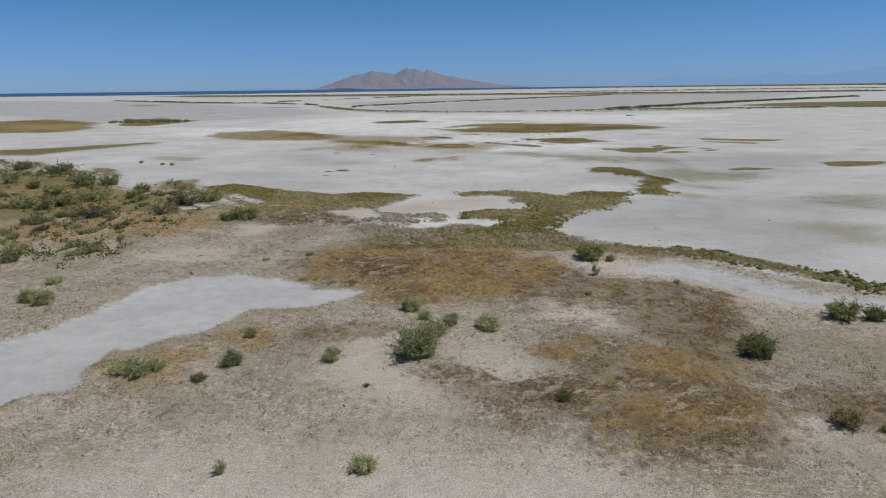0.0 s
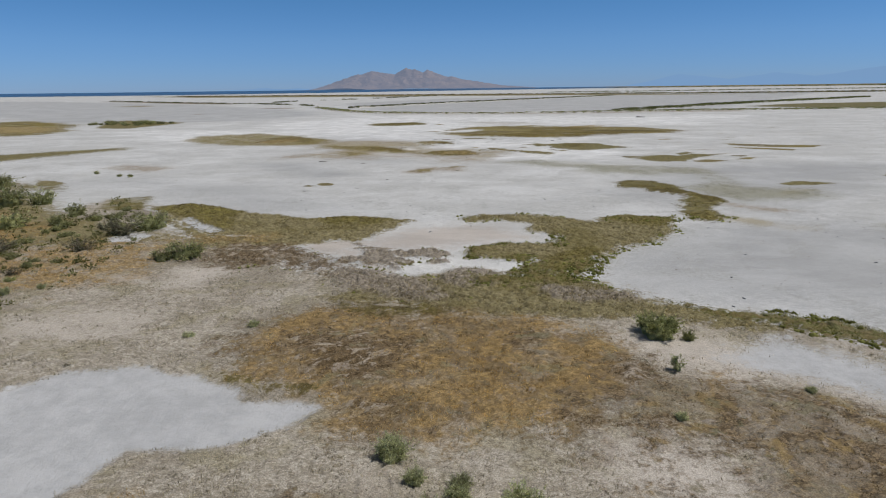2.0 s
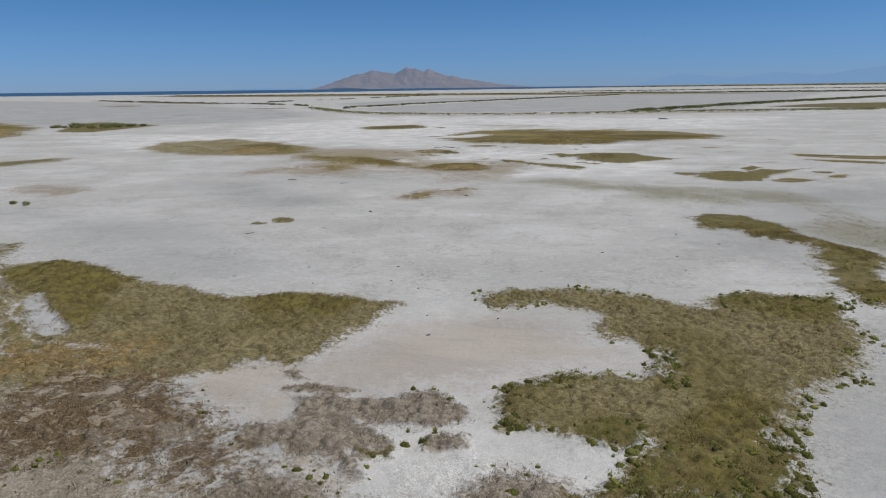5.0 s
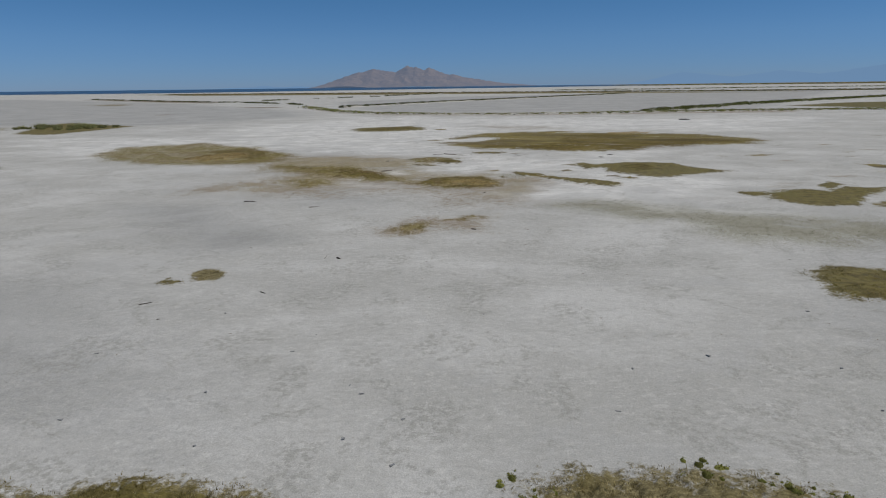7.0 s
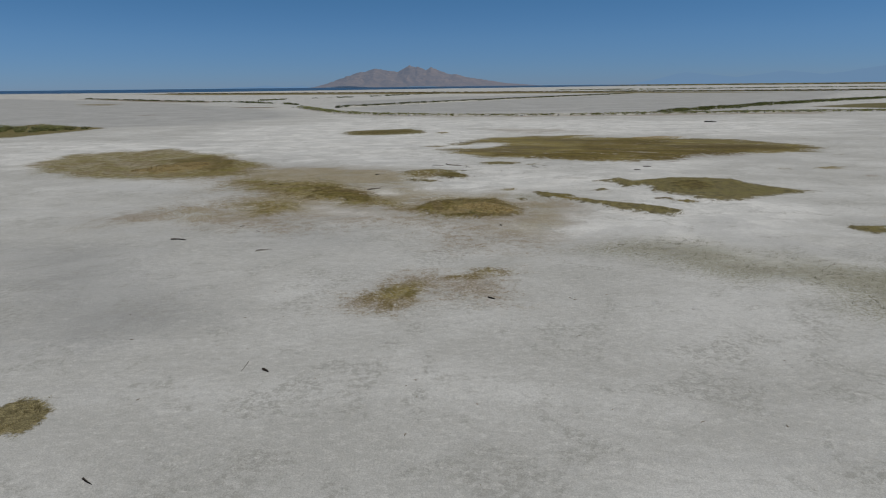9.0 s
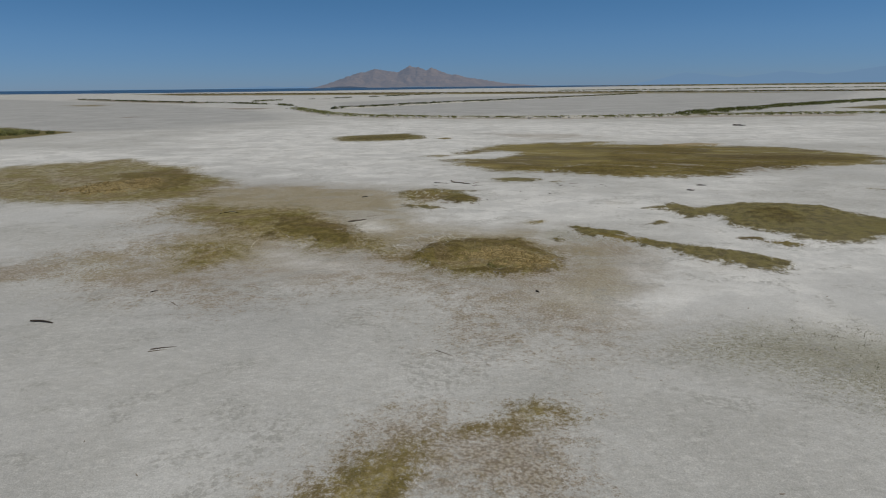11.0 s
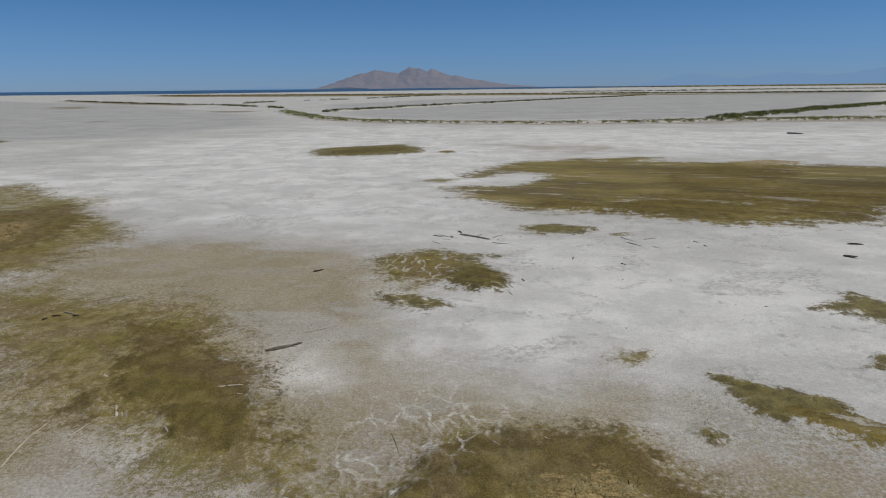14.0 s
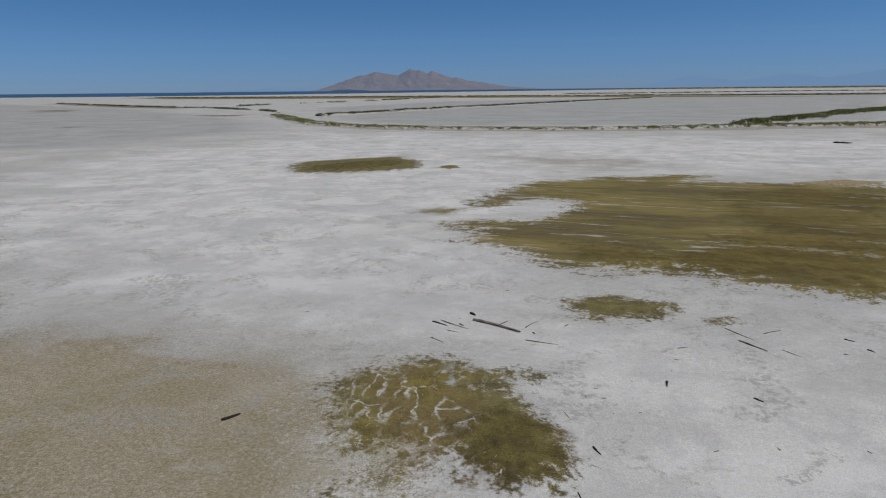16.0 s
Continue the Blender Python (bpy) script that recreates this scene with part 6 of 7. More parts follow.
def edge_clumps(kind, box, tries, seed, size, label, category):
    """Rounded green clumps that fringe a patch and stand loose on the salt beside it."""
    rng = np.random.default_rng(seed)
    x, y = rng.uniform(box[0], box[1], tries), rng.uniform(box[2], box[3], tries)
    f = cover_field(kind, x, y) + 0.5 * smooth_noise(x, y, 1.1, seed)
    ok = (np.abs(f + 0.1) < 0.75) & (rng.random(tries) < np.exp(-((f + 0.05) / 0.55) ** 2)) & (smooth_noise(x, y, 2.2, seed + 1) > -0.35)
    x, y = x[ok], y[ok]
    r = size * rng.uniform(0.3, 1.25, len(x)) ** 1.4
    v, fc = cushions(rng, x, y, r, r * rng.uniform(0.5, 0.9, len(x)))
    centers = np.column_stack((x, y, ground_height(x, y) + r * 0.4))
    lv, lf = leaves(rng, centers, np.column_stack((r, r, r * 0.8)) * 1.15, 0.12 * r + 0.012, 20, 0.7)
    lf = np.concatenate((lf[:, (0, 1, 2)], lf[:, (0, 2, 3)])) + len(v)
    name = category.replace(" ", "_")
    mesh = mesh_from(name, np.concatenate((v, lv)), np.concatenate((fc, lf)), True)
    mesh.materials.append(PICKLEWEED)
    tagged(new(name, mesh), label, category, kind="stuff")


edge_clumps("green", (-1, 27, 18, 50), 30000, 61, 0.10, "bright green pickleweed clumps fringing the salt", "pickleweed clumps")
edge_clumps("brown", (-1, 24, 33, 60), 9000, 63, 0.085, "small green clumps round the drying mats", "pickleweed clumps")
edge_clumps("mauve", (-10, 24, 33, 54), 4000, 62, 0.07, "small green clumps round the dead mats", "pickleweed clumps")


# ---- shrubs ----
def shrub_meshes(seed, stems, reach, tall, leaf, per_twig, heart=1.0):
    """A shrub one metre across: tapered stems with twigs, and leaves along the twigs."""
    rng = np.random.default_rng(seed)
    sv, sf, lv_c, lv_d = [], [], [], []

    def rod(a, b, ra, rb):
        d = (b - a) / (np.linalg.norm(b - a) + 1e-9)
        u = np.cross(d, (0.3, 0.5, 0.81))
        u /= np.linalg.norm(u) + 1e-9
        w = np.cross(d, u)
        base = len(sv)
        for p, r in ((a, ra), (b, rb)):
            for q in range(3):
                sv.append(p + r * (math.cos(q * 2.094) * u + math.sin(q * 2.094) * w))
        for q in range(3):
            sf.append((base + q, base + (q + 1) % 3, base + 3 + (q + 1) % 3, base + 3 + q))

    for k in range(stems):
        ang, out = rng.uniform(0, 2 * math.pi), math.sqrt(rng.random())
        foot = np.array((math.cos(ang), math.sin(ang), 0)) * 0.12 * reach * out
        end = np.array((math.cos(ang) * reach * out, math.sin(ang) * reach * out, tall * (1 - 0.55 * out ** 2) * rng.uniform(0.75, 1.1)))
        bend = foot + (end - foot) * 0.55 + np.array((0, 0, 0.10 * tall)) + rng.normal(size=3) * 0.03
        rod(foot, bend, 0.013, 0.009)
        rod(bend, end, 0.009, 0.004)
        for j in range(6):
            s = rng.uniform(-0.75, 1.0)
            root = bend + (end - bend) * s if s > 0 else bend + (bend - foot) * s
            away = np.array((root[0], root[1], 0.0))
            away /= np.linalg.norm(away) + 1e-6
            way = (end - bend) * 0.30 + away * 0.10 + rng.normal(size=3) * 0.10 + np.array((0, 0, 0.09 if s > 0 else 0.02))
            tip = root + way * rng.uniform(0.6, 1.1)
            tip[2] = max(tip[2], 0.03)
            rod(root, tip, 0.004, 0.002)
            m = rng.random((per_twig, 1)) * 1.1
            lv_c.append(root + (tip - root) * m + rng.normal(size=(per_twig, 3)) * 0.028)
            lv_d.append(np.repeat(((tip - root) / (np.linalg.norm(tip - root) + 1e-9))[None], per_twig, 0))
    c, d = np.concatenate(lv_c), np.concatenate(lv_d)
    n = len(c)
    a = d + rng.normal(size=(n, 3)) * 0.55 + np.array((0, 0, 0.25))
    a /= np.linalg.norm(a, axis=1)[:, None]
    b = np.cross(a, rng.normal(size=(n, 3)))
    b /= np.linalg.norm(b, axis=1)[:, None] + 1e-9
    s = leaf * rng.uniform(0.6, 1.35, (n, 1))
    v = np.stack((c - a * s * 0.5, c + b * s * 0.26, c + a * s * 0.6, c - b * s * 0.26), 1).reshape(-1, 3)
    v[:, 2] = np.maximum(v[:, 2], 0.005)
    # the dense heart of the bush, lumpy and hung with leaves
    turn, up = np.meshgrid(np.arange(14) * 2 * math.pi / 14, np.array((-0.1, 0.35, 0.75, 1.15, 1.5)))
    lump = rng.uniform(0.66, 1.12, turn.shape) * heart
    heart_v = np.stack((reach * 0.72 * lump * np.cos(turn) * np.cos(up), reach * 0.72 * lump * np.sin(turn) * np.cos(up), tall * 0.70 * lump * np.sin(up)), 2).reshape(-1, 3)
    heart_f = np.array([(i * 14 + k, i * 14 + (k + 1) % 14, (i + 1) * 14 + (k + 1) % 14, (i + 1) * 14 + k) for i in range(4) for k in range(14)])
    if heart:
        return mesh_from("branchwork", sv, sf), mesh_from("foliage", np.concatenate((v, heart_v)), np.concatenate((np.arange(4 * n).reshape(-1, 4), heart_f + 4 * n)))
    return mesh_from("branchwork", sv, sf), mesh_from("foliage", v, np.arange(4 * n).reshape(-1, 4))


def make_shrub(name, meshes, leaf_material, label, category, x, y, width, turn, height=1.0):
    ob = new(name)
    tagged(ob, label, category, "shrubs of the salt flat")
    stem_mesh, leaf_mesh = meshes
    part("branchwork", stem_mesh, STEM, ob)
    part("foliage", leaf_mesh, leaf_material, ob)
    ob.matrix_basis = place(x, y, width, turn, height)
    return ob


def place(x, y, width, turn, height=1.0):
    z = float(ground_height(np.array([x]), np.array([y]))[0]) - 0.01
    return Matrix.Translation((x, y, z)) @ Matrix.Rotation(radians(turn), 4, "Z") @ Matrix.Diagonal((width, width, width * height, 1))


SHRUBS = {
    "greasewood": [shrub_meshes(70, 40, 0.44, 0.52, 0.046, 26, 1.1), shrub_meshes(71, 42, 0.45, 0.56, 0.046, 26, 1.1), shrub_meshes(76, 36, 0.46, 0.46, 0.046, 26, 1.1)],
    "deep": [shrub_meshes(72, 48, 0.46, 0.6, 0.05, 26, 1.12), shrub_meshes(73, 36, 0.47, 0.55, 0.052, 24, 1.12)],
    "thicket": [shrub_meshes(82, 24, 0.46, 0.5, 0.06, 13, 1.05), shrub_meshes(83, 22, 0.48, 0.42, 0.06, 13, 1.05), shrub_meshes(84, 22, 0.46, 0.55, 0.06, 13, 1.05)],
    "grey": [shrub_meshes(74, 26, 0.52, 0.5, 0.055, 7, 0.7), shrub_meshes(77, 22, 0.5, 0.5, 0.055, 6, 0.7)],
    "upright": [shrub_meshes(75, 16, 0.34, 0.95, 0.07, 16, 0.0)],
    "straw": [shrub_meshes(78, 44, 0.48, 0.55, 0.06, 12, 0.6)],
}
LOOKS = {
    "greasewood": (LEAF_GREEN, "grey-green greasewood shrub on bare tan soil", "shrub"),
    "deep": (LEAF_DEEP, "dense dark green desert shrub in dry grass", "shrub"),
    "thicket": (LEAF_THICKET, "low green shrub of a thicket in dry golden grass", "shrub"),
    "grey": (LEAF_GREY, "half-dead grey shrub with bare twigs", "shrub"),
    "upright": (LEAF_GREEN, "small upright green desert plant", "plant"),
    "straw": (LEAF_STRAW, "dry straw-coloured bush on pale sand", "bush"),
}
GROWN = {}


def shrub(look_of, x, y, width, height=1.0):
    """One shrub at its place, with its width in metres."""
    k = len(GROWN)
    variants = SHRUBS[look_of]
    pick = k % len(variants)
    turn = (k * 137.5) % 360
    material, label, category = LOOKS[look_of]
    leaf_mesh = variants[pick][1]
    name = {"plant": "desert_plant", "bush": "dry_bush"}.get(category, "shrub")
    first = GROWN.get((look_of, pick))
    if first is None:
        ob = make_shrub(name, variants[pick], material, label, category, x, y, width, turn, height)
        GROWN[(look_of, pick)] = ob
    else:
        ob = copy_thing(first, Matrix())
        ob.matrix_basis = place(x, y, width, turn, height)
    GROWN[len(GROWN), x, y] = ob
    return ob


for row in ((-0.6, 18.7, 1.63), (-0.1, 20.4, 0.95), (-3.3, 18.3, 0.63), (-6.4, 18.0, 0.75), (-6.5, 20.2, 0.48), (-9.6, 17.6, 0.8), (-9.0, 17.3, 0.8), (-8.6, 17.7, 0.6)):
    shrub("greasewood", *row)
for row in ((1.7, 20.8, 0.95), (-1.1, 22.7, 0.9), (0.4, 21.2, 0.57), (-1.5, 12.5, 0.6), (-16.8, 23.9, 0.9), (-16.0, 23.6, 0.9), (-17.2, 26.2, 0.7), (-0.5, 21.8, 0.55), (0.5, 21.6, 0.5)):
    shrub("greasewood", *row)
for row in ((10.1, 18.5, 1.2, 0.8), (7.3, 29.8, 1.45, 0.75), (8.2, 29.4, 0.45), (14.7, 21.6, 1.2, 0.85), (15.7, 21.4, 0.75), (-7.0, 16.9, 0.46), (3.5, 15.5, 0.45), (11.1, 14.0, 0.3)):
    shrub("deep", *row)
shrub("straw", 10.3, 14.3, 0.72)
shrub("upright", 7.0, 27.0, 0.55)
shrub("upright", -4.7, 12.4, 0.36)
for row in ((-8.8, 29.8, 0.4), (6.1, 24.2, 0.36), (10.1, 25.6, 0.3), (-6.8, 30.7, 0.42), (-21.8, 36.0, 0.42), (-18.6, 34.5, 0.5), (-17.5, 35.3, 0.41)):
    shrub("greasewood", *row)
shrub("grey", -2.0, 16.5, 0.22)
shrub("grey", -11.6, 27.5, 0.22)
# the thicket at the edge of the flat
for row in ((-13.3, 40.2, 2.1, 0.7), (-18.3, 47.2, 2.2, 0.7), (-31.4, 45.0, 2.4, 0.7), (-28.7, 45.8, 2.2, 0.7), (-27.6, 47.6, 2.4, 0.7), (-25.7, 51.5, 1.3), (-25.0, 48.2, 1.1), (-41.1, 65.0, 3.0, 0.7), (-33.0, 55.3, 2.1), (-30.9, 55.8, 1.9), (-47.6, 68.2, 2.6, 0.7), (-41.3, 57.5, 1.7), (-36.7, 53.9, 1.3), (-32.7, 50.7, 1.7)):
    shrub("thicket", *row)
for row in ((-22.6, 31.4, 1.5, 0.7), (-26.7, 39.2, 1.1), (-21.8, 29.8, 0.9), (-23.6, 30.6, 1.1, 0.7), (-14.3, 39.8, 1.3, 0.7)):
    shrub("thicket", *row)
for row in ((-19.6, 45.8, 2.6, 0.6), (-19.6, 41.6, 1.6, 0.8), (-24.0, 41.4, 2.2, 0.7), (-29.6, 44.2, 1.9, 0.6)):
    shrub("grey", *row)
for row in ((-36.6, 73.1, 0.6), (-33.2, 71.2, 0.55), (-31.8, 70.6, 0.55)):
    shrub("thicket", *row)
knoll = random.Random(17)
for k in range(26):  # a knot of bushes on a far patch of the flat
    a, r = knoll.uniform(0, 2 * math.pi), math.sqrt(knoll.random())
    shrub("thicket", -82 + 11 * r * math.cos(a), 170 + 6 * r * math.sin(a), knoll.uniform(1.4, 2.8) * (1.35 - 0.6 * r), knoll.uniform(0.45, 0.7))
thicket = random.Random(9)
for k in range(600):
    x, y = thicket.uniform(-62, -18), thicket.uniform(29, 76)
    clump = smooth_noise(np.array([x]), np.array([y]), 5.0, 12)[0]
    if y < 27 + 0.55 * (-x - 14) or clump < -0.3 or cover_field("tan", np.array([x]), np.array([y]))[0] < 0.7:
        continue
    shrub(thicket.choice(("thicket",) * 6 + ("grey",)), x, y, thicket.uniform(0.3, 1.05), thicket.uniform(0.5, 0.8))



def undergrowth(tries, seed):
    """Small leafy clumps filling the gaps of the thicket."""
    rng = np.random.default_rng(seed)
    x, y = rng.uniform(-66, -17, tries), rng.uniform(27, 78, tries)
    ok = (y > 26 + 0.5 * (-x - 14)) & (cover_field("tan", x, y) > 0.3) & (rng.random(tries) < 0.35 + 0.6 * smooth_noise(x, y, 4.0, 22)) & (cover_field("pan", x, y) < -0.5)
    x, y = x[ok], y[ok]
    r = rng.uniform(0.12, 0.42, len(x))
    centers = np.column_stack((x, y, ground_height(x, y) + 0.35 * r))
    v, f = leaves(rng, centers, np.column_stack((r, r, 0.55 * r)), 0.16 * r + 0.02, 24, 0.5)
    mesh = mesh_from("low_scrub", v, f)
    mesh.materials.append(LEAF_ROW)
    tagged(new("low_scrub", mesh), "small olive-green clumps between the shrubs", "low scrub", kind="stuff")


undergrowth(5200, 91)


# ---- driftwood ----
def driftwood(x0, y0, x1, y1, thick, look_of="grey", seed=0):
    """A piece of washed-up wood from one end to the other, bent and tapered."""
    rng = np.random.default_rng(1000 + seed)
    length = math.hypot(x1 - x0, y1 - y0)
    rings, sides = 9, 8
    v = []
    bend = rng.normal(size=2) * 0.022 * length
    for i in range(rings):
        s = i / (rings - 1)
        r = thick * (1 - 0.55 * s) * rng.uniform(0.82, 1.15)
        mid = (length * (s - 0.5), bend[0] * math.sin(3.14 * s), 0.6 * thick + abs(bend[1]) * 0.3 * math.sin(3.14 * s))
        if i in (0, rings - 1):
            r *= 0.7
        for k in range(sides):
            a = 2 * math.pi * k / sides
            q = r * rng.uniform(0.85, 1.12)
            v.append((mid[0] + rng.normal() * 0.004, mid[1] + q * math.cos(a), mid[2] + q * 0.85 * math.sin(a)))
    f = [(i * sides + k, i * sides + (k + 1) % sides, (i + 1) * sides + (k + 1) % sides, (i + 1) * sides + k) for i in range(rings - 1) for k in range(sides)]
    bm = bmesh.new()
    bv = [bm.verts.new(p) for p in v]
    for q in f:
        bm.faces.new([bv[k] for k in q])
    bm.faces.new(bv[:sides][::-1])
    bm.faces.new(bv[-sides:])
    if length > 0.8:  # a broken branch stub
        at = rng.uniform(0.3, 0.7)
        root = Vector((length * (at - 0.5), bend[0] * math.sin(3.14 * at), thick * 0.6))
        way = Vector((rng.uniform(0.2, 0.6), rng.choice((-1, 1)) * rng.uniform(0.4, 0.9), 0.25)).normalized() * rng.uniform(2.5, 5) * thick
        ring = []
        for p, r in ((root, thick * 0.35), (root + way, thick * 0.15)):
            ring.append([bm.verts.new(p + Vector((r * math.cos(a), 0.3 * r * math.cos(a), r * math.sin(a)))) for a in np.arange(5) * 1.2566])
        for k in range(5):
            bm.faces.new((ring[0][k], ring[0][(k + 1) % 5], ring[1][(k + 1) % 5], ring[1][k]))
        bm.faces.new(ring[1])
    bmesh.ops.recalc_face_normals(bm, faces=bm.faces)
    mesh = bpy.data.meshes.new("driftwood")
    bm.to_mesh(mesh)
    bm.free()
    material, words = {"grey": (DRIFTWOOD, "weathered grey driftwood branch"), "dark": (DARK_WOOD, "dark waterlogged driftwood piece"), "pale": (PALE_WOOD, "bleached pale driftwood branch")}[look_of]
    mesh.materials.append(material)
    name = "driftwood_log" if thick > 0.05 else "driftwood_stick"
    ob = tagged(new(name, mesh), words + " lying on the salt flat", "driftwood", "scattered driftwood")
    z = float(ground_height(np.array([(x0 + x1) / 2]), np.array([(y0 + y1) / 2]))[0])
    ob.matrix_basis = pose((x0 + x1) / 2, (y0 + y1) / 2, z - 0.01, 0, 0, math.degrees(math.atan2(y1 - y0, x1 - x0)))


driftwood(-1.3, 112.1, 0.2, 111.0, 0.075, "grey", 1)
driftwood(-2.7, 112.0, -2.2, 111.6, 0.035, "dark", 2)
driftwood(-2.4, 112.1, -1.5, 111.3, 0.03, "grey", 3)
driftwood(-2.2, 111.2, -1.8, 111.0, 0.02, "grey", 4)
driftwood(-2.7, 110.6, -2.3, 110.2, 0.02, "grey", 5)
driftwood(0.4, 111.4, 0.9, 112.0, 0.025, "grey", 6)
driftwood(-7.55, 105.55, -7.2, 105.85, 0.05, "dark", 7)
driftwood(6.9, 110.3, 7.4, 109.5, 0.03, "grey", 8)
driftwood(7.9, 110.8, 8.6, 111.1, 0.025, "grey", 9)
driftwood(7.9, 109.6, 8.2, 109.1, 0.02, "grey", 10)
driftwood(4.8, 109.7, 5.2, 109.8, 0.02, "grey", 11)
driftwood(10.2, 110.4, 10.4, 110.2, 0.03, "dark", 12)
driftwood(10.4, 109.6, 10.5, 109.4, 0.03, "dark", 13)
driftwood(0.3, 110.4, 1.3, 110.0, 0.02, "grey", 14)
driftwood(1.15, 104.5, 1.25, 104.2, 0.03, "dark", 15)
driftwood(3.8, 107.6, 3.7, 107.3, 0.035, "dark", 16)
driftwood(-1.1, 103.8, -0.8, 104.2, 0.03, "pale", 17)
driftwood(-1.0, 103.3, -0.9, 103.6, 0.03, "pale", 18)
driftwood(5.7, 106.7, 5.85, 106.5, 0.03, "dark", 19)
driftwood(49.7, 178.0, 51.7, 177.0, 0.16, "dark", 20)
driftwood(5.2, 112.9, 5.5, 113.2, 0.05, "pale", 21)
driftwood(0.5, 102.9, 0.6, 102.5, 0.02, "dark", 30)
driftwood(6.9, 111.3, 7.4, 110.3, 0.025, "grey", 31)
driftwood(17.5, 109.8, 18.0, 109.7, 0.05, "dark", 32)
driftwood(15.9, 107.7, 16.4, 107.5, 0.045, "dark", 33)
driftwood(2.05, 85.1, 2.15, 84.95, 0.05, "dark", 36)
driftwood(-10.1, 79.9, -9.4, 80.1, 0.025, "grey", 37)
driftwood(-10.1, 79.75, -9.6, 79.9, 0.02, "grey", 38)
driftwood(-1.6, 79.9, -1.1, 79.5, 0.015, "grey", 39)
driftwood(-11.4, 84.1, -10.9, 83.6, 0.018, "grey", 40)
driftwood(-12.7, 85.2, -12.5, 85.4, 0.03, "dark", 41)
driftwood(-15.3, 82.2, -14.4, 82.0, 0.05, "dark", 42)
driftwood(-12.2, 60.8, -11.8, 61.1, 0.03, "dark", 43)
driftwood(0.75, 73.1, 1.0, 72.9, 0.05, "dark", 44)
driftwood(-8.0, 62.2, -7.7, 62.0, 0.025, "dark", 45)
driftwood(50.28, 177.96, 50.92, 176.73, 0.1, "dark", 54)
driftwood(-1.38, 112.75, -1.22, 112.53, 0.06, "dark", 55)
driftwood(-1.78, 111.74, -1.65, 111.58, 0.03, "dark", 56)
driftwood(1.70, 111.52, 1.87, 111.67, 0.02, "dark", 57)
driftwood(0.60, 110.99, 0.66, 110.89, 0.03, "dark", 58)
driftwood(9.49, 109.25, 9.62, 109.25, 0.02, "dark", 59)
driftwood(0.75, 106.00, 0.85, 105.63, 0.015, "grey", 60)
driftwood(0.92, 103.85, 1.22, 103.62, 0.012, "grey", 61)
driftwood(-7.16, 97.51, -6.21, 98.09, 0.07, "grey", 70)
driftwood(-10.28, 94.98, -9.71, 95.77, 0.035, "grey", 71)
driftwood(-11.12, 95.93, -10.58, 95.50, 0.05, "pale", 72)
driftwood(-9.61, 93.78, -10.14, 94.71, 0.04, "pale", 73)
driftwood(-9.48, 93.81, -9.72, 94.26, 0.03, "pale", 74)
driftwood(-9.24, 93.53, -9.64, 94.29, 0.035, "pale", 75)
driftwood(-7.67, 95.07, -6.79, 95.20, 0.025, "pale", 76)
driftwood(-7.39, 94.72, -6.90, 94.75, 0.018, "pale", 77)
driftwood(-8.53, 93.63, -8.02, 93.05, 0.05, "pale", 78)
driftwood(-10.96, 91.80, -11.08, 93.85, 0.02, "pale", 79)
driftwood(-10.25, 92.95, -9.99, 93.96, 0.02, "pale", 80)
driftwood(-15.58, 100.04, -15.54, 100.25, 0.05, "dark", 81)
driftwood(-15.47, 100.41, -15.20, 100.46, 0.045, "dark", 82)
driftwood(-15.29, 100.79, -14.77, 100.57, 0.05, "pale", 83)
driftwood(-14.75, 100.41, -14.57, 100.46, 0.04, "dark", 84)
driftwood(-15.81, 100.91, -15.86, 101.14, 0.04, "pale", 85)
driftwood(-2.95, 93.08, -2.73, 92.33, 0.025, "pale", 86)
driftwood(-0.02, 93.09, 0.64, 92.69, 0.03, "pale", 87)
driftwood(-2.25, 93.81, -1.70, 92.77, 0.018, "pale", 88)
driftwood(-6.31, 98.88, -5.09, 99.74, 0.015, "pale", 89)
driftwood(17.33, 109.75, 18.01, 109.63, 0.05, "dark", 90)
driftwood(15.85, 107.65, 16.21, 107.27, 0.045, "dark", 91)
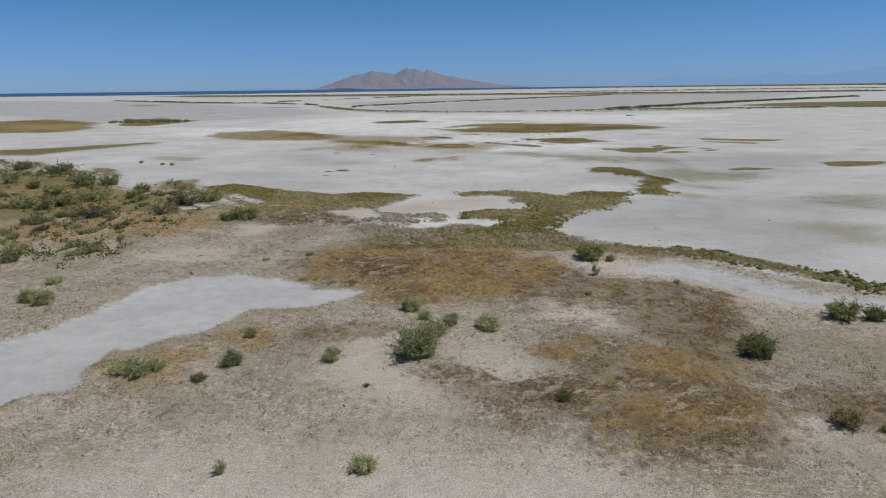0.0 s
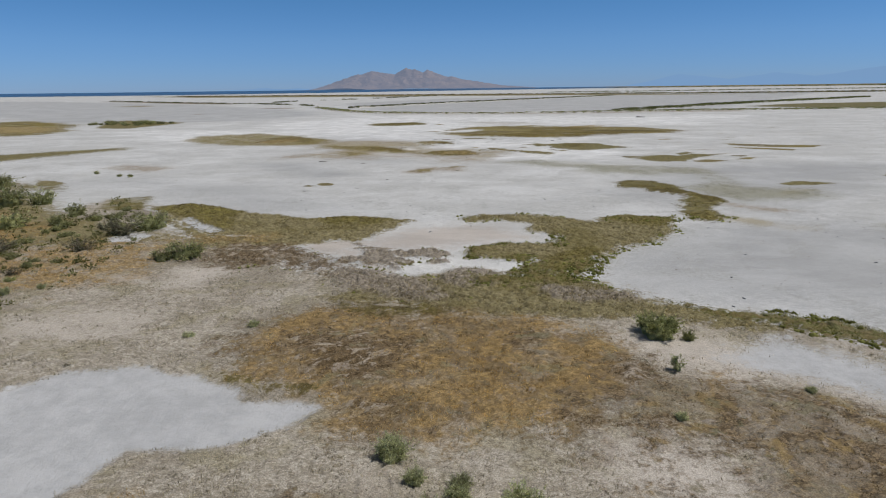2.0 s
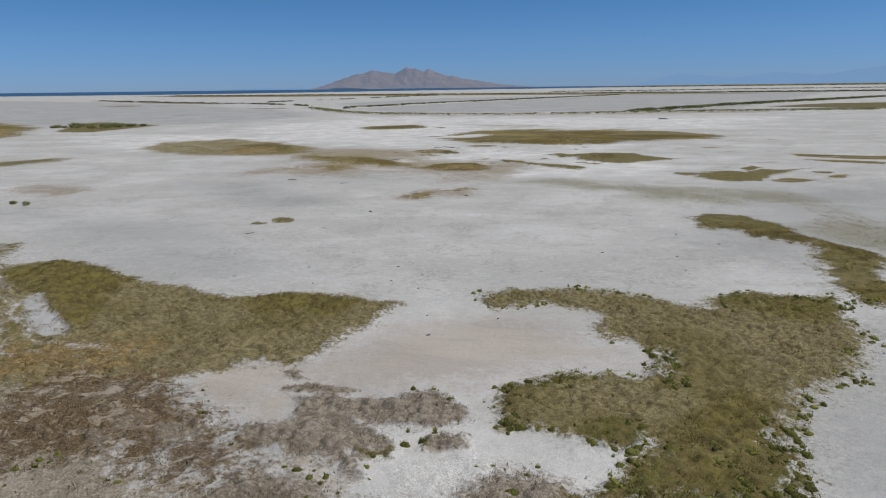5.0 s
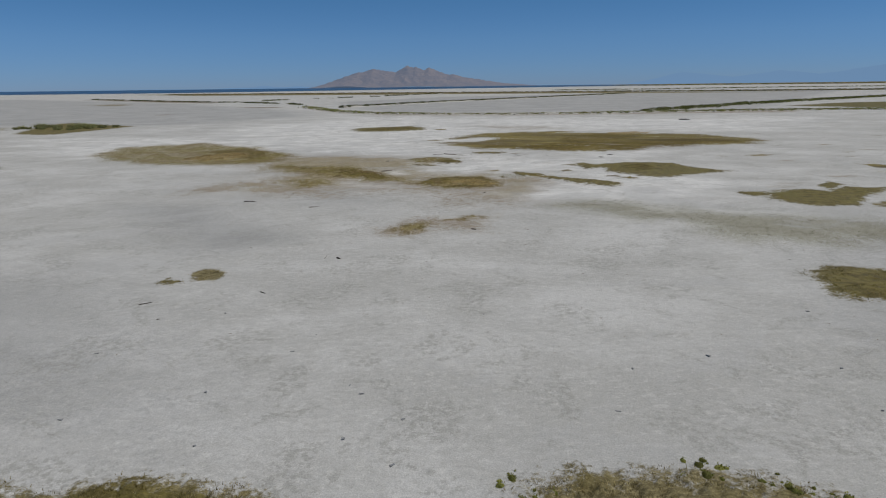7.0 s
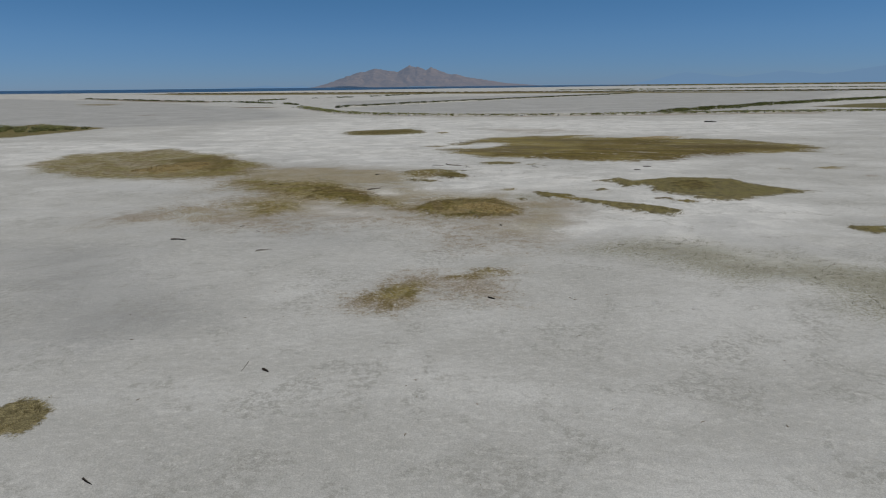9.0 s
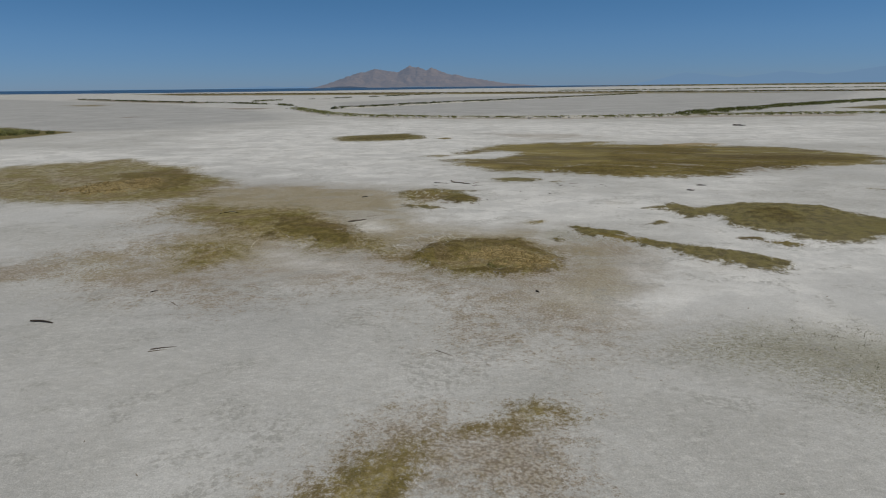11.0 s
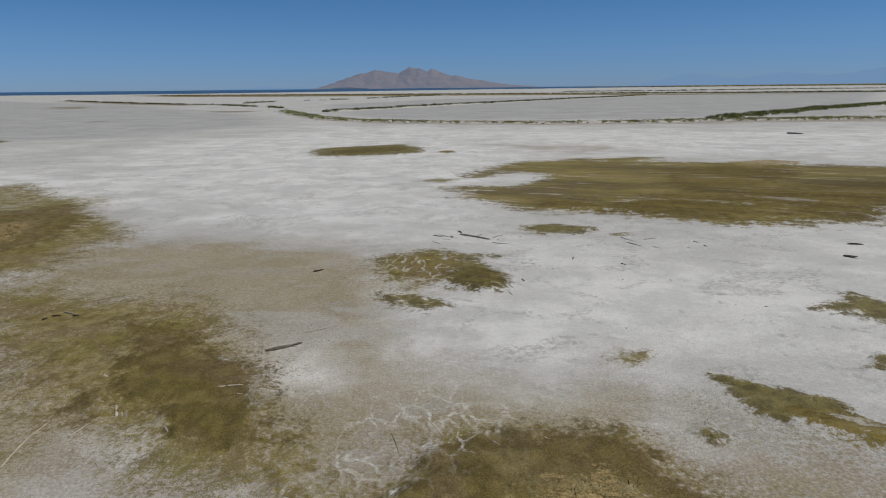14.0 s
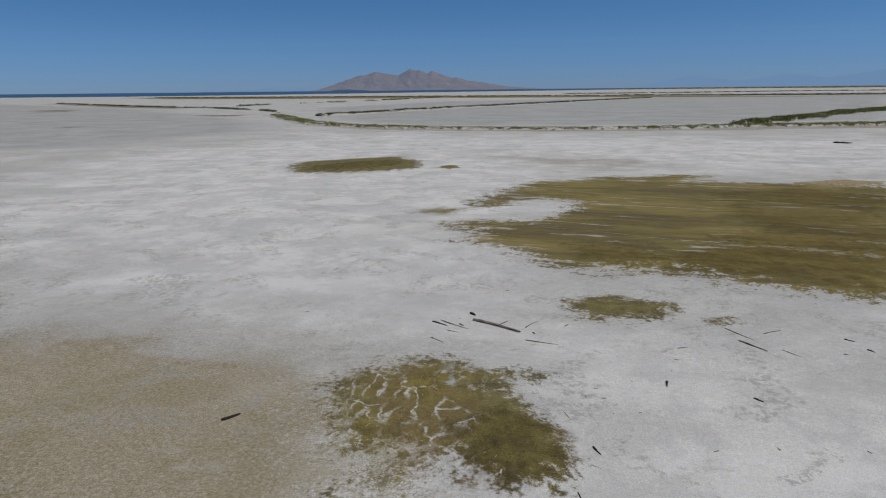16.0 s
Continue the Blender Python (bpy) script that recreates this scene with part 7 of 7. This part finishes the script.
driftwood(-5.84, 67.11, -5.63, 66.94, 0.05, "dark", 62)
driftwood(-6.41, 67.66, -6.43, 66.77, 0.012, "dark", 63)



MUD = rock_material("grey_mud", ((0.24, 0.25, 0.26), (0.30, 0.31, 0.32), (0.2, 0.2, 0.2)), 3.0)


def salt_debris(boxes, seed, longest=0.06, thickest=0.012, words="short weathered twigs strewn on salt", material=DRIFTWOOD):
    """Short twigs and flakes lying about on the salt."""
    rng = np.random.default_rng(seed)
    x, y = (np.concatenate([rng.uniform(b[k], b[k + 1], b[4]) for b in boxes]) for k in (0, 2))
    ok = (rng.random(len(x)) < 0.5 + 0.5 * smooth_noise(x, y, 3.5, 18)) & (cover_field("tan", x, y) < 0) & (cover_field("halo", x, y) < -0.5)
    x, y = x[ok], y[ok]
    n = len(x)
    long, thick, turn = rng.uniform(0.2, 1, n) * longest, rng.uniform(0.35, 1, n) * thickest, rng.uniform(0, math.pi, n)
    base = np.array([(sx, sy * (1 - 0.3 * sx), z) for z in (0, 1) for sx in (-1, 1) for sy in (-1, 1)])
    v = base[None] * np.stack((long, thick, thick * 1.3), 1)[:, None, :] * rng.uniform(0.7, 1.3, (n, 8, 1))
    c, s = np.cos(turn)[:, None], np.sin(turn)[:, None]
    v = np.stack((v[:, :, 0] * c - v[:, :, 1] * s + x[:, None], v[:, :, 0] * s + v[:, :, 1] * c + y[:, None], v[:, :, 2] + ground_height(x, y)[:, None] - 0.003), 2)
    f = np.array(((4, 5, 7, 6), (0, 1, 5, 4), (2, 6, 7, 3), (0, 4, 6, 2), (1, 3, 7, 5)))[None] + (np.arange(n) * 8)[:, None, None]
    mesh = mesh_from("salt_debris", v.reshape(-1, 3), f.reshape(-1, 4))
    mesh.materials.append(material)
    tagged(new("salt_debris", mesh), words, "debris", kind="stuff")


salt_debris([(10, 34, 34, 60, 350), (-14, 30, 56, 120, 800), (0, 60, 100, 180, 400)], 19)
salt_debris([(11, 34, 32, 50, 70), (-12, 16, 44, 62, 50)], 20, 0.07, 0.03, "small grey mud lumps on wet salt", MUD)
